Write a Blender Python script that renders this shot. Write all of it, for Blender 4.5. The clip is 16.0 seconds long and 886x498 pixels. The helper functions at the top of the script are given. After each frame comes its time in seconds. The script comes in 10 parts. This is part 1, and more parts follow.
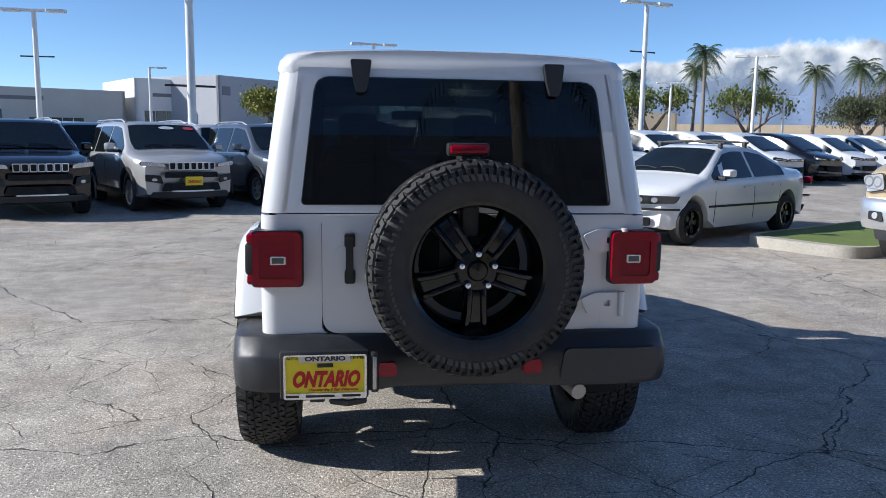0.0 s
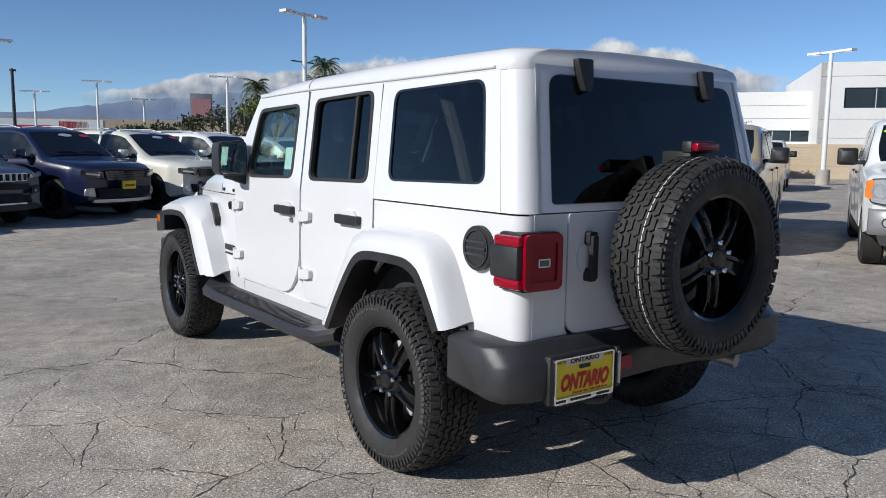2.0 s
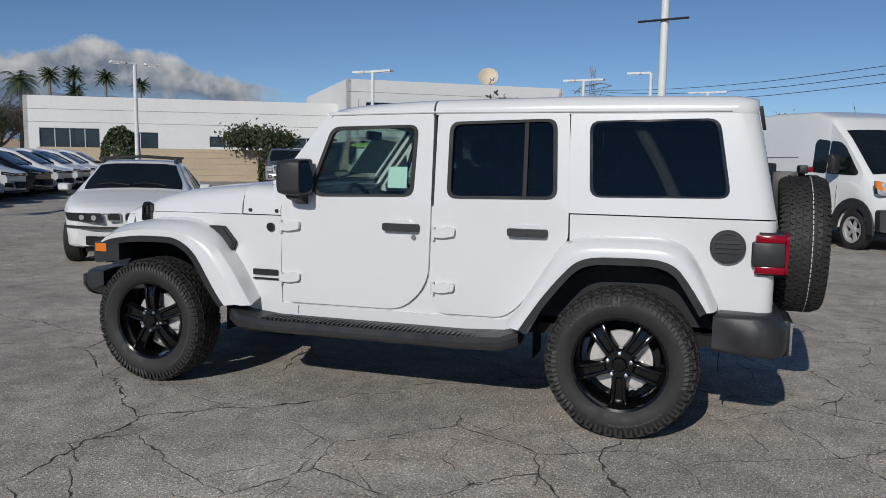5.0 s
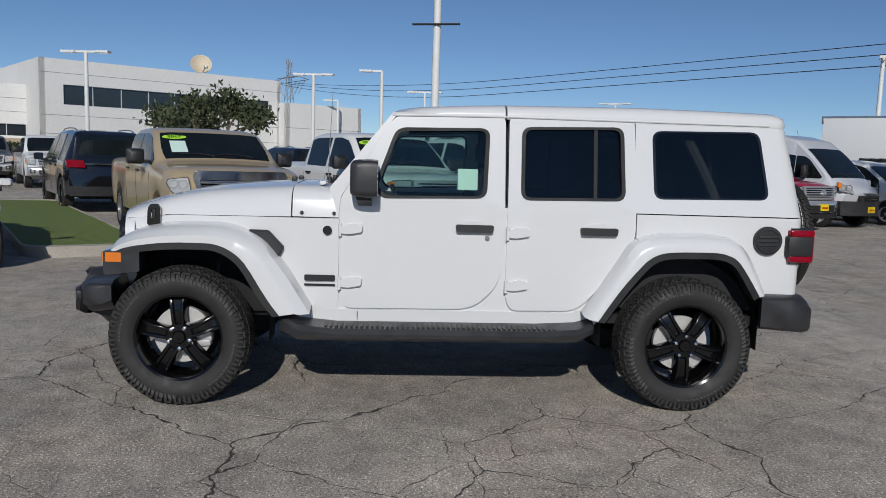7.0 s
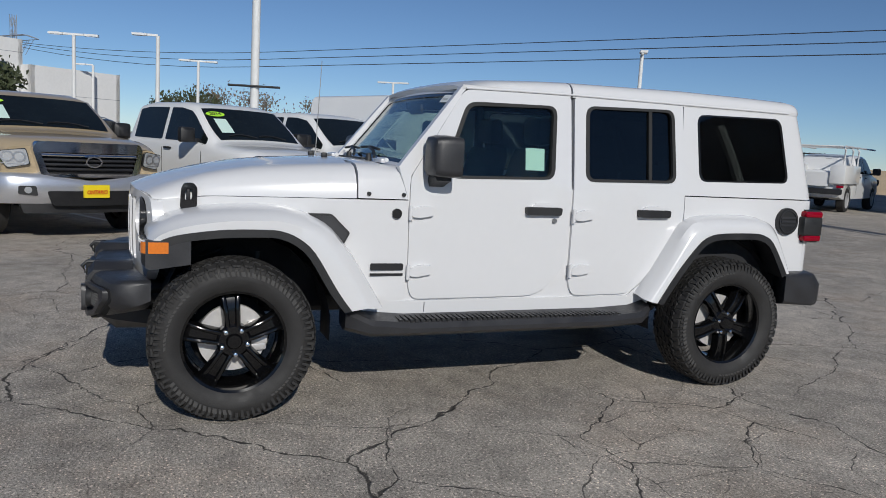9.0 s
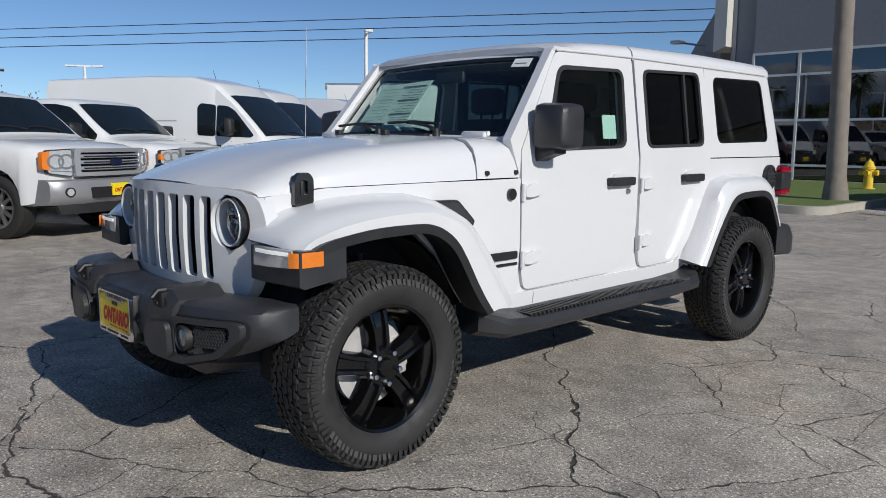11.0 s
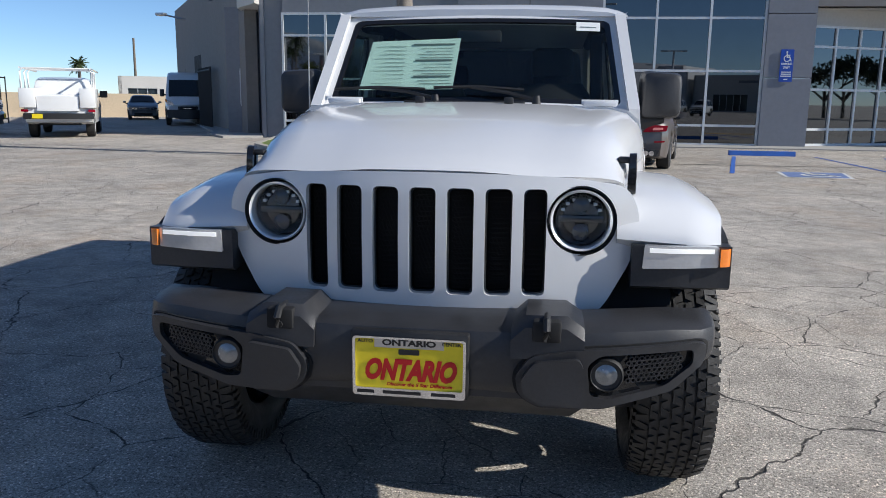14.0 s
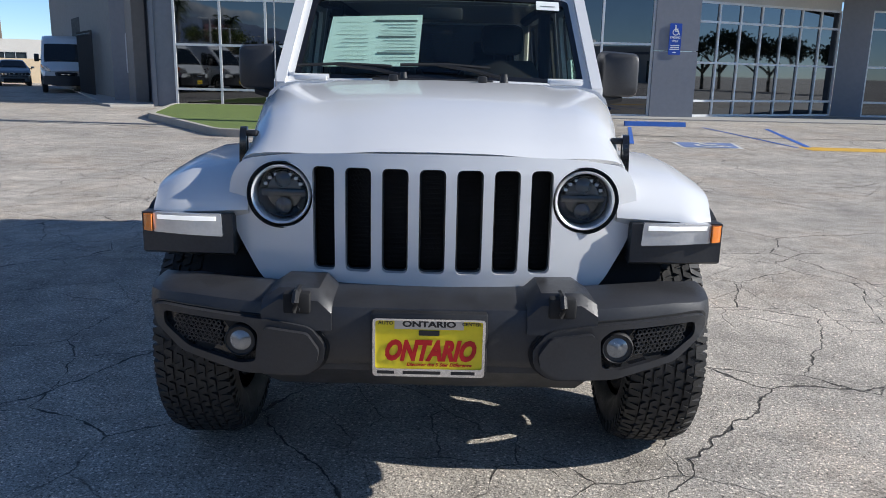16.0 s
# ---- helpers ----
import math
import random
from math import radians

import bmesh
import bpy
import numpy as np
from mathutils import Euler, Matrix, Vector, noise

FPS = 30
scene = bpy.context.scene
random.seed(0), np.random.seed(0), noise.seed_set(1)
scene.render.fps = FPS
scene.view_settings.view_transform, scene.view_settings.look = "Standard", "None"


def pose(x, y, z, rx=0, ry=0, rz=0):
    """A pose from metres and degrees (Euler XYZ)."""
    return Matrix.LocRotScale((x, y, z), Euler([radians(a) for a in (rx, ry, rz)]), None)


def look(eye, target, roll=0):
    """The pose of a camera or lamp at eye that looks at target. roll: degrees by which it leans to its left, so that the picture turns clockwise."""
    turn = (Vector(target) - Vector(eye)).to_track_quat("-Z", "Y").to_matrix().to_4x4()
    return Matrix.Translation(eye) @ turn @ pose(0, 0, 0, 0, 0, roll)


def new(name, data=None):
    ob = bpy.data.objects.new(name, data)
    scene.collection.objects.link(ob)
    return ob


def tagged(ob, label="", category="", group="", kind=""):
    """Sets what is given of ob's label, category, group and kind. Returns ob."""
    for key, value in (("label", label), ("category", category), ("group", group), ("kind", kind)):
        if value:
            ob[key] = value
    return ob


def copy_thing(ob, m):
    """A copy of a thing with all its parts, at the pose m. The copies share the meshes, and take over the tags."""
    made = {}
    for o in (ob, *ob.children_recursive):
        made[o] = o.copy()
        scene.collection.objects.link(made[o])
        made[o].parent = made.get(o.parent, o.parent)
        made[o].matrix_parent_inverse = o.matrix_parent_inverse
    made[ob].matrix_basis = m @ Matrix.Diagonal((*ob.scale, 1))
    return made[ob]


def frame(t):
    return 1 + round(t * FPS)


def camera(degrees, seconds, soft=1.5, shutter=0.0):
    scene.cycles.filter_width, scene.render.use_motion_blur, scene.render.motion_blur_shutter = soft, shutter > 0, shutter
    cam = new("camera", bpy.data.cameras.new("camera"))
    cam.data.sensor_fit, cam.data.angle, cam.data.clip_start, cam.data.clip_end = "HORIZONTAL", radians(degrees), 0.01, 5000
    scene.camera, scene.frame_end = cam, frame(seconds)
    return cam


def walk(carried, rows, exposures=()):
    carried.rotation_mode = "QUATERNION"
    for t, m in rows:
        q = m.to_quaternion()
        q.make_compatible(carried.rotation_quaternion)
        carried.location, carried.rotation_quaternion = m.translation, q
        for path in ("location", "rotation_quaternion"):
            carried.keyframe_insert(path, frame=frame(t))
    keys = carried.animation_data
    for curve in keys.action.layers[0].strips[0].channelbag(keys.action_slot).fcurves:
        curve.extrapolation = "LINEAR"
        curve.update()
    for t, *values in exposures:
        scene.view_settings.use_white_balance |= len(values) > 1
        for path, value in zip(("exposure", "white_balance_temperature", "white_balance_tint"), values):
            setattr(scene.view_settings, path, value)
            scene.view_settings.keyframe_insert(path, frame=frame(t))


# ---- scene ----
cam = camera(59.12, 16.0, 0.9)
PATH = [
    (0, (-0.426, -3.779, 1.496), (-0.179, -1.816, 1.207), 0.84),
    (0.5, (-0.970, -3.610, 1.432), (-0.507, -1.684, 1.160), 0.76),
    (1, (-1.561, -3.411, 1.413), (-0.854, -1.558, 1.151), 0.53),
    (1.5, (-2.101, -3.186, 1.429), (-1.161, -1.440, 1.173), 0.49),
    (2, (-2.621, -2.894, 1.424), (-1.475, -1.275, 1.171), 0.63),
    (2.5, (-3.106, -2.613, 1.447), (-1.784, -1.134, 1.198), 0.75),
    (3, (-3.507, -2.195, 1.455), (-2.037, -0.861, 1.209), 0.65),
    (3.5, (-3.957, -1.828, 1.473), (-2.357, -0.652, 1.231), 0.44),
    (4, (-4.320, -1.388, 1.461), (-2.610, -0.379, 1.222), 0.22),
    (4.2, (-4.477, -1.217, 1.468), (-2.728, -0.277, 1.232), 0.30),
    (6.3, (-5.413, 1.002, 1.458), (-3.430, 1.148, 1.240), 1.58),
    (6.5, (-5.421, 1.215, 1.467), (-3.434, 1.284, 1.248), 1.65),
    (7, (-5.411, 1.741, 1.471), (-3.427, 1.627, 1.246), 1.83),
    (7.5, (-5.257, 2.235, 1.447), (-3.291, 1.956, 1.211), 2.02),
    (8, (-5.170, 2.689, 1.449), (-3.232, 2.261, 1.202), 2.48),
    (8.5, (-4.989, 3.061, 1.419), (-3.089, 2.491, 1.165), 2.92),
    (9, (-4.724, 3.422, 1.398), (-2.874, 2.704, 1.142), 3.16),
    (9.2, (-4.619, 3.593, 1.378), (-2.796, 2.810, 1.123), 3.23),
    (11.3, (-2.965, 5.040, 1.275), (-1.599, 3.608, 0.988), 0.04),
    (11.5, (-2.814, 5.154, 1.269), (-1.505, 3.671, 0.974), -0.10),
    (12, (-2.366, 5.414, 1.287), (-1.236, 3.795, 0.968), -0.38),
    (12.5, (-1.832, 5.604, 1.297), (-0.904, 3.865, 0.959), -0.44),
    (13, (-1.298, 5.766, 1.306), (-0.596, 3.928, 0.951), -0.23),
    (13.5, (-0.784, 5.738, 1.303), (-0.306, 3.830, 0.937), 0.16),
    (14, (-0.396, 5.792, 1.319), (-0.116, 3.847, 0.945), 0.69),
    (14.5, (-0.136, 5.944, 1.363), (-0.000, 3.985, 0.988), 1.17),
    (15, (-0.089, 5.946, 1.372), (-0.038, 3.983, 0.993), 1.45),
    (15.5, (-0.065, 5.937, 1.374), (-0.052, 3.977, 0.975), 1.49),
    (16, (-0.042, 5.852, 1.357), (-0.037, 3.903, 0.911), 1.29),
]
EXPOSURE = [(0.0, 0.48, 6200, 8), (1.0, 0.34, 6300, 8), (2.0, -0.02, 6400, 8), (3.0, -0.38, 6450, 8), (4.0, -0.57, 6450, 8), (7.0, -0.65, 6450, 8), (9.0, -0.6, 6450, 8), (11.5, -0.22, 6450, 8), (12.5, -0.06, 6450, 8), (14.5, 0.4, 6400, 8), (16.0, 0.46, 6400, 8)]
walk(cam, [(t, look(eye, target, roll)) for t, eye, target, roll in PATH], EXPOSURE)

# ---- world, sun, exposure ----
SUN_EL, SHADE = 29.5, (1.76, -0.13)          # shadows run towards +x
world = bpy.data.worlds.new("sky")
scene.world = world
world.use_nodes = True
wn = world.node_tree.nodes
sky = wn.new("ShaderNodeTexSky")
sky.sky_type, sky.sun_disc = "NISHITA", False
sky.sun_elevation, sky.sun_rotation = radians(SUN_EL), radians(-90)
sky.altitude, sky.air_density, sky.dust_density, sky.ozone_density = 1200, 0.75, 0.0, 5.0
world.node_tree.links.new(sky.outputs[0], wn["Background"].inputs[0])
wn["Background"].inputs[1].default_value = 0.108
sun_data = bpy.data.lights.new("sun", "SUN")
sun_data.energy, sun_data.angle, sun_data.color = 4.6, radians(0.53), (1.0, 0.96, 0.91)
sun = new("sun", sun_data)
sun.matrix_world = look((-60 * SHADE[0], -60 * SHADE[1], 60), (0, 0, 0))


# ---- materials ----
def nodes_of(name):
    m = bpy.data.materials.new(name)
    m.use_nodes = True
    return m, m.node_tree.nodes, m.node_tree.links, m.node_tree.nodes["Principled BSDF"]


def rgb(c):
    return (*c, 1.0)


def mat(name, color, rough=0.5, metal=0.0, coat=0.0, vary=0.12, scale=6.0, bump=0.0, bump_scale=200.0, spec=0.5, per_object=0.0):
    """A surface with large and fine variation of colour and roughness."""
    m, n, l, b = nodes_of(name)
    co = n.new("ShaderNodeTexCoord")
    big, fine = n.new("ShaderNodeTexNoise"), n.new("ShaderNodeTexNoise")
    big.inputs["Scale"].default_value, fine.inputs["Scale"].default_value = scale, scale * 14
    big.inputs["Detail"].default_value = 5
    for t in (big, fine):
        l.new(co.outputs["Object"], t.inputs["Vector"])
    add = n.new("ShaderNodeMath")
    add.operation = "ADD"
    l.new(big.outputs[0], add.inputs[0])
    l.new(fine.outputs[0], add.inputs[1])
    if per_object:
        info = n.new("ShaderNodeObjectInfo")
        sc = n.new("ShaderNodeMath")
        sc.operation = "MULTIPLY_ADD"
        sc.inputs[1].default_value = per_object
        l.new(info.outputs["Random"], sc.inputs[0])
        l.new(add.outputs[0], sc.inputs[2])
        add = sc
    ramp = n.new("ShaderNodeMapRange")
    ramp.inputs[1].default_value, ramp.inputs[2].default_value = 0.6, 1.4 + per_object
    ramp.inputs[3].default_value, ramp.inputs[4].default_value = 1 - vary, 1 + vary
    l.new(add.outputs[0], ramp.inputs[0])
    mul = n.new("ShaderNodeVectorMath")
    mul.operation = "SCALE"
    mul.inputs[0].default_value = color
    l.new(ramp.outputs[0], mul.inputs["Scale"])
    l.new(mul.outputs[0], b.inputs["Base Color"])
    rr = n.new("ShaderNodeMapRange")
    rr.inputs[1].default_value, rr.inputs[2].default_value = 0.3, 0.7
    rr.inputs[3].default_value, rr.inputs[4].default_value = max(0.0, rough - 0.5 * vary), min(1.0, rough + 0.5 * vary)
    l.new(big.outputs[0], rr.inputs[0])
    l.new(rr.outputs[0], b.inputs["Roughness"])
    b.inputs["Metallic"].default_value = metal
    b.inputs["Coat Weight"].default_value = coat
    b.inputs["Coat Roughness"].default_value = 0.04
    b.inputs["Specular IOR Level"].default_value = spec
    if bump:
        bn, bp = n.new("ShaderNodeTexNoise"), n.new("ShaderNodeBump")
        bn.inputs["Scale"].default_value, bn.inputs["Detail"].default_value = bump_scale, 4
        bp.inputs["Strength"].default_value, bp.inputs["Distance"].default_value = bump, 0.01
        l.new(co.outputs["Object"], bn.inputs["Vector"])
        l.new(bn.outputs[0], bp.inputs["Height"])
        l.new(bp.outputs[0], b.inputs["Normal"])
    return m


def glass(name, tint, rough=0.0, base=0.035):
    """A thin pane: tinted see-through with a mirror's sheen."""
    m, n, l, b = nodes_of(name)
    n.remove(b)
    out = n["Material Output"]
    clear, gloss, mix, lw = n.new("ShaderNodeBsdfTransparent"), n.new("ShaderNodeBsdfGlossy"), n.new("ShaderNodeMixShader"), n.new("ShaderNodeLayerWeight")
    clear.inputs[0].default_value = rgb(tint)
    gloss.inputs["Roughness"].default_value = rough
    lw.inputs["Blend"].default_value = 0.5
    power, sheen = n.new("ShaderNodeMath"), n.new("ShaderNodeMath")
    power.operation, sheen.operation = "POWER", "MULTIPLY_ADD"
    power.inputs[1].default_value, sheen.inputs[1].default_value, sheen.inputs[2].default_value = 4.0, 0.9, base
    l.new(lw.outputs["Facing"], power.inputs[0])
    l.new(power.outputs[0], sheen.inputs[0])
    l.new(sheen.outputs[0], mix.inputs[0])
    l.new(clear.outputs[0], mix.inputs[1])
    l.new(gloss.outputs[0], mix.inputs[2])
    l.new(mix.outputs[0], out.inputs[0])
    return m


def glow(name, color, strength):
    m, n, l, b = nodes_of(name)
    b.inputs["Base Color"].default_value = rgb(color)
    b.inputs["Emission Color"].default_value, b.inputs["Emission Strength"].default_value = rgb(color), strength
    return m


def asphalt():
    m, n, l, b = nodes_of("worn_asphalt")
    pos = n.new("ShaderNodeNewGeometry").outputs["Position"]

    def noise_at(scale, detail=3, src=pos, rough=0.55):
        t = n.new("ShaderNodeTexNoise")
        t.inputs["Scale"].default_value, t.inputs["Detail"].default_value, t.inputs["Roughness"].default_value = scale, detail, rough
        l.new(src, t.inputs["Vector"])
        return t

    def rng(src, a, c, lo, hi):
        r = n.new("ShaderNodeMapRange")
        r.inputs[1].default_value, r.inputs[2].default_value, r.inputs[3].default_value, r.inputs[4].default_value = a, c, lo, hi
        l.new(src, r.inputs[0])
        return r.outputs[0]

    def math_op(op, a, c):
        r = n.new("ShaderNodeMath")
        r.operation = op
        for k, v in enumerate((a, c)):
            if isinstance(v, (int, float)):
                r.inputs[k].default_value = v
            else:
                l.new(v, r.inputs[k])
        return r.outputs[0]

    def bent(scale, amount):
        w = noise_at(scale, 4)
        s = n.new("ShaderNodeVectorMath")
        s.operation = "MULTIPLY_ADD"
        s.inputs[1].default_value = (amount,) * 3
        l.new(w.outputs["Color"], s.inputs[0])
        l.new(pos, s.inputs[2])
        return s.outputs[0]

    def cracks(scale, width, bend):
        v = n.new("ShaderNodeTexVoronoi")
        v.feature = "DISTANCE_TO_EDGE"
        v.voronoi_dimensions = "2D"
        v.inputs["Scale"].default_value = scale
        fine_bend = n.new("ShaderNodeVectorMath")
        fine_bend.operation = "MULTIPLY_ADD"
        fine_bend.inputs[1].default_value = (0.032,) * 3
        l.new(noise_at(15, 4).outputs["Color"], fine_bend.inputs[0])
        l.new(bent(1.7, bend), fine_bend.inputs[2])
        l.new(fine_bend.outputs[0], v.inputs["Vector"])
        wob = rng(noise_at(9, 4).outputs[0], 0.32, 0.7, width * 0.1, width * 1.7)
        d = math_op("DIVIDE", v.outputs["Distance"], wob)
        return rng(d, 0.4, 1.0, 1.0, 0.0)

    big = noise_at(0.16, 4).outputs[0]
    mid = noise_at(1.1, 5).outputs[0]
    grain = noise_at(60, 3, rough=0.75).outputs[0]
    speck = noise_at(150, 2, rough=0.7).outputs[0]
    ramp = n.new("ShaderNodeValToRGB")
    ramp.color_ramp.elements[0].position, ramp.color_ramp.elements[1].position = 0.3, 0.72
    ramp.color_ramp.elements[0].color, ramp.color_ramp.elements[1].color = (0.25, 0.228, 0.2, 1), (0.62, 0.555, 0.475, 1)
    l.new(math_op("ADD", math_op("MULTIPLY", big, 0.5), math_op("MULTIPLY", mid, 0.5)), ramp.inputs[0])
    dust = n.new("ShaderNodeMix")                            # tan and rusty stains
    dust.data_type = "RGBA"
    dust.inputs[7].default_value = (0.42, 0.33, 0.25, 1)
    l.new(math_op("MULTIPLY", rng(noise_at(0.7, 6, rough=0.65).outputs[0], 0.5, 0.72, 0.0, 1.0), 0.6), dust.inputs[0])
    l.new(ramp.outputs[0], dust.inputs[6])
    col = n.new("ShaderNodeVectorMath")
    col.operation = "SCALE"
    l.new(dust.outputs[2], col.inputs[0])
    flecks = rng(noise_at(70, 1).outputs[0], 0.6, 0.7, 0.0, 1.1)
    pits = rng(noise_at(80, 1).outputs[0], 0.3, 0.4, 0.35, 1.0)
    tone = math_op("MULTIPLY", rng(grain, 0.28, 0.72, 0.55, 1.4), rng(speck, 0.3, 0.7, 0.5, 1.5))
    tone = math_op("MULTIPLY", tone, rng(noise_at(5, 6, rough=0.7).outputs[0], 0.3, 0.7, 0.68, 1.26))
    l.new(math_op("MULTIPLY", math_op("ADD", tone, flecks), pits), col.inputs["Scale"])
    where = rng(noise_at(0.3, 2).outputs[0], 0.3, 0.4, 0.0, 1.0)
    fine_where = rng(noise_at(0.4, 2).outputs[0], 0.42, 0.52, 0.0, 1.0)
    webs = rng(noise_at(0.55, 2).outputs[0], 0.5, 0.57, 0.0, 0.85)
    c = math_op("MAXIMUM", math_op("MULTIPLY", cracks(0.42, 0.0036, 0.42), where), math_op("MULTIPLY", cracks(1.15, 0.0064, 0.3), fine_where))
    c = math_op("MAXIMUM", c, math_op("MULTIPLY", cracks(2.6, 0.0095, 0.16), webs))
    dark = n.new("ShaderNodeMix")
    dark.data_type = "RGBA"
    dark.inputs[7].default_value = (0.028, 0.026, 0.024, 1)
    l.new(math_op("MULTIPLY", c, 0.88), dark.inputs[0])
    l.new(col.outputs[0], dark.inputs[6])
    l.new(dark.outputs[2], b.inputs["Base Color"])
    b.inputs["Roughness"].default_value = 0.85
    b.inputs["Specular IOR Level"].default_value = 0.35
    bp = n.new("ShaderNodeBump")
    bp.inputs["Strength"].default_value, bp.inputs["Distance"].default_value = 0.75, 0.012
    l.new(math_op("SUBTRACT", grain, math_op("MULTIPLY", c, 1.2)), bp.inputs["Height"])
    l.new(bp.outputs[0], b.inputs["Normal"])
    return m


ASPHALT = asphalt()
WHITE = mat("white_paint", (0.69, 0.69, 0.695), 0.26, coat=0.6, vary=0.01, scale=1.5)
BLACK_PLASTIC = mat("black_plastic", (0.017, 0.017, 0.018), 0.5, vary=0.25, scale=9, bump=0.12, bump_scale=700)
GREY_PLASTIC = mat("grey_plastic", (0.029, 0.0292, 0.032), 0.42, vary=0.2, scale=9, bump=0.12, bump_scale=700)
GLOSS_BLACK = mat("gloss_black", (0.012, 0.012, 0.013), 0.16, coat=0.5, vary=0.2)
RUBBER = mat("tyre_rubber", (0.018, 0.0175, 0.017), 0.8, vary=0.3, scale=14, bump=0.2, bump_scale=160)
DUSTY_RUBBER = mat("dusty_rubber", (0.021, 0.02, 0.0195), 0.66, vary=0.3, scale=16, bump=0.2, bump_scale=160)
DARK = mat("dark_cavity", (0.006, 0.006, 0.007), 0.8, vary=0.3)
SEAM = mat("seam_rubber", (0.02, 0.02, 0.02), 0.7, vary=0.2)
CHROME = mat("chrome", (0.75, 0.75, 0.77), 0.12, metal=1.0, vary=0.05)
SILVER = mat("silver_alloy", (0.5, 0.5, 0.51), 0.32, metal=0.9, vary=0.08)
STEEL = mat("steel", (0.35, 0.34, 0.33), 0.45, metal=0.8, vary=0.25, scale=12)
RED_LENS = mat("red_lens", (0.25, 0.0, 0.012), 0.15, coat=0.15, spec=0.3, vary=0.15)
AMBER = mat("amber_lens", (0.75, 0.2, 0.02), 0.15, coat=0.8, vary=0.1)
CLEAR_LENS = mat("clear_lens", (0.66, 0.68, 0.7), 0.12, metal=0.5, coat=1.0, vary=0.08, scale=6)
BRIGHT = mat("bright_trim", (0.72, 0.73, 0.76), 0.3, metal=0.75, vary=0.04, scale=4)
FOG_LENS = mat("fog_lens", (0.26, 0.27, 0.28), 0.15, metal=0.5, coat=0.6, vary=0.3, scale=40)
DARK_LENS = mat("dark_lens", (0.05, 0.055, 0.06), 0.08, metal=0.4, coat=1.0, vary=0.12, scale=8)
TINT = glass("privacy_glass", (0.2, 0.22, 0.235), base=0.045)
WHEEL_BLACK = mat("wheel_lacquer", (0.004, 0.004, 0.0045), 0.13, vary=0.1, spec=0.5)
CLEAR = glass("door_glass", (0.76, 0.86, 0.83))
SHIELD = glass("windscreen_glass", (0.84, 0.9, 0.88))
CAR_GLASS = mat("dark_car_glass", (0.008, 0.011, 0.012), 0.03, vary=0.5, scale=1.2, spec=0.6)
YELLOW = mat("yellow_plate", (0.85, 0.66, 0.02), 0.4, vary=0.05)
RED_INK = mat("red_ink", (0.52, 0.004, 0.008), 0.5, vary=0.05)
BLACK_INK = mat("black_ink", (0.012, 0.012, 0.014), 0.5, vary=0.05)
PAPER = mat("printed_paper", (0.62, 0.8, 0.72), 0.6, vary=0.04)
WHITE_PAPER = mat("white_paper", (0.8, 0.82, 0.8), 0.6, vary=0.04)
PRINT = mat("grey_print", (0.12, 0.16, 0.15), 0.6, vary=0.1)
CLOTH = mat("dark_upholstery", (0.02, 0.02, 0.022), 0.85, vary=0.25, scale=20, bump=0.15, bump_scale=400)
PALE_TRIM = mat("pale_trim", (0.62, 0.6, 0.52), 0.7, vary=0.06)
CONCRETE = mat("kerb_concrete", (0.40, 0.37, 0.32), 0.85, vary=0.2, scale=2.5, bump=0.25, bump_scale=60)
PAVE = mat("pavement_concrete", (0.36, 0.345, 0.32), 0.85, vary=0.14, scale=1.2, bump=0.2, bump_scale=70)


# ---- geometry helpers ----
def shade(me, angle=38):
    """Smooth faces with sharp edges past the angle."""
    bm = bmesh.new()
    bm.from_mesh(me)
    for f in bm.faces:
        f.smooth = True
    lim = radians(angle)
    for e in bm.edges:
        if len(e.link_faces) != 2 or e.calc_face_angle(0) > lim:
            e.smooth = False
    bm.to_mesh(me)
    bm.free()


def part(name, bm, material, parent=None, label="", fix=True):
    """Link a bmesh as one mesh object under a thing or a part."""
    if fix:
        bmesh.ops.recalc_face_normals(bm, faces=bm.faces)
    me = bpy.data.meshes.new(name)
    bm.to_mesh(me)
    bm.free()
    shade(me)
    me.materials.append(material)
    ob = new(name, me)
    if parent is not None:
        ob.parent = parent
    if label:
        tagged(ob, label)
    return ob


def again(ob, m=None, parent=None):
    """Another object on the same mesh (with the children's meshes too)."""
    o = copy_thing(ob, ob.matrix_basis if m is None else m)
    if parent is not None:
        o.parent = parent
    return o


def thing(name, label, category, m=None, group="", kind=""):
    ob = new(name)
    ob.empty_display_size = 0.1
    if m is not None:
        ob.matrix_basis = m
    return tagged(ob, label, category, group, kind)


def bmnew():
    return bmesh.new()


def box(bm, x0, x1, y0, y1, z0, z1, bevel=0.0, seg=2):
    r = bmesh.ops.create_cube(bm, size=1.0)
    for v in r["verts"]:
        v.co = Vector(((x0 + x1) / 2 + v.co.x * (x1 - x0), (y0 + y1) / 2 + v.co.y * (y1 - y0), (z0 + z1) / 2 + v.co.z * (z1 - z0)))
    if bevel:
        es = list({e for v in r["verts"] for e in v.link_edges})
        bmesh.ops.bevel(bm, geom=es, offset=bevel, segments=seg, affect="EDGES", profile=0.5)
    return bm


def cyl(bm, p0, p1, r0, r1=None, n=16, caps=True):
    p0, p1 = Vector(p0), Vector(p1)
    d = p1 - p0
    q = d.to_track_quat("Z", "Y").to_matrix().to_4x4()
    m = Matrix.Translation((p0 + p1) / 2) @ q
    bmesh.ops.create_cone(bm, cap_ends=caps, segments=n, radius1=r0, radius2=r0 if r1 is None else r1, depth=d.length, matrix=m)
    return bm


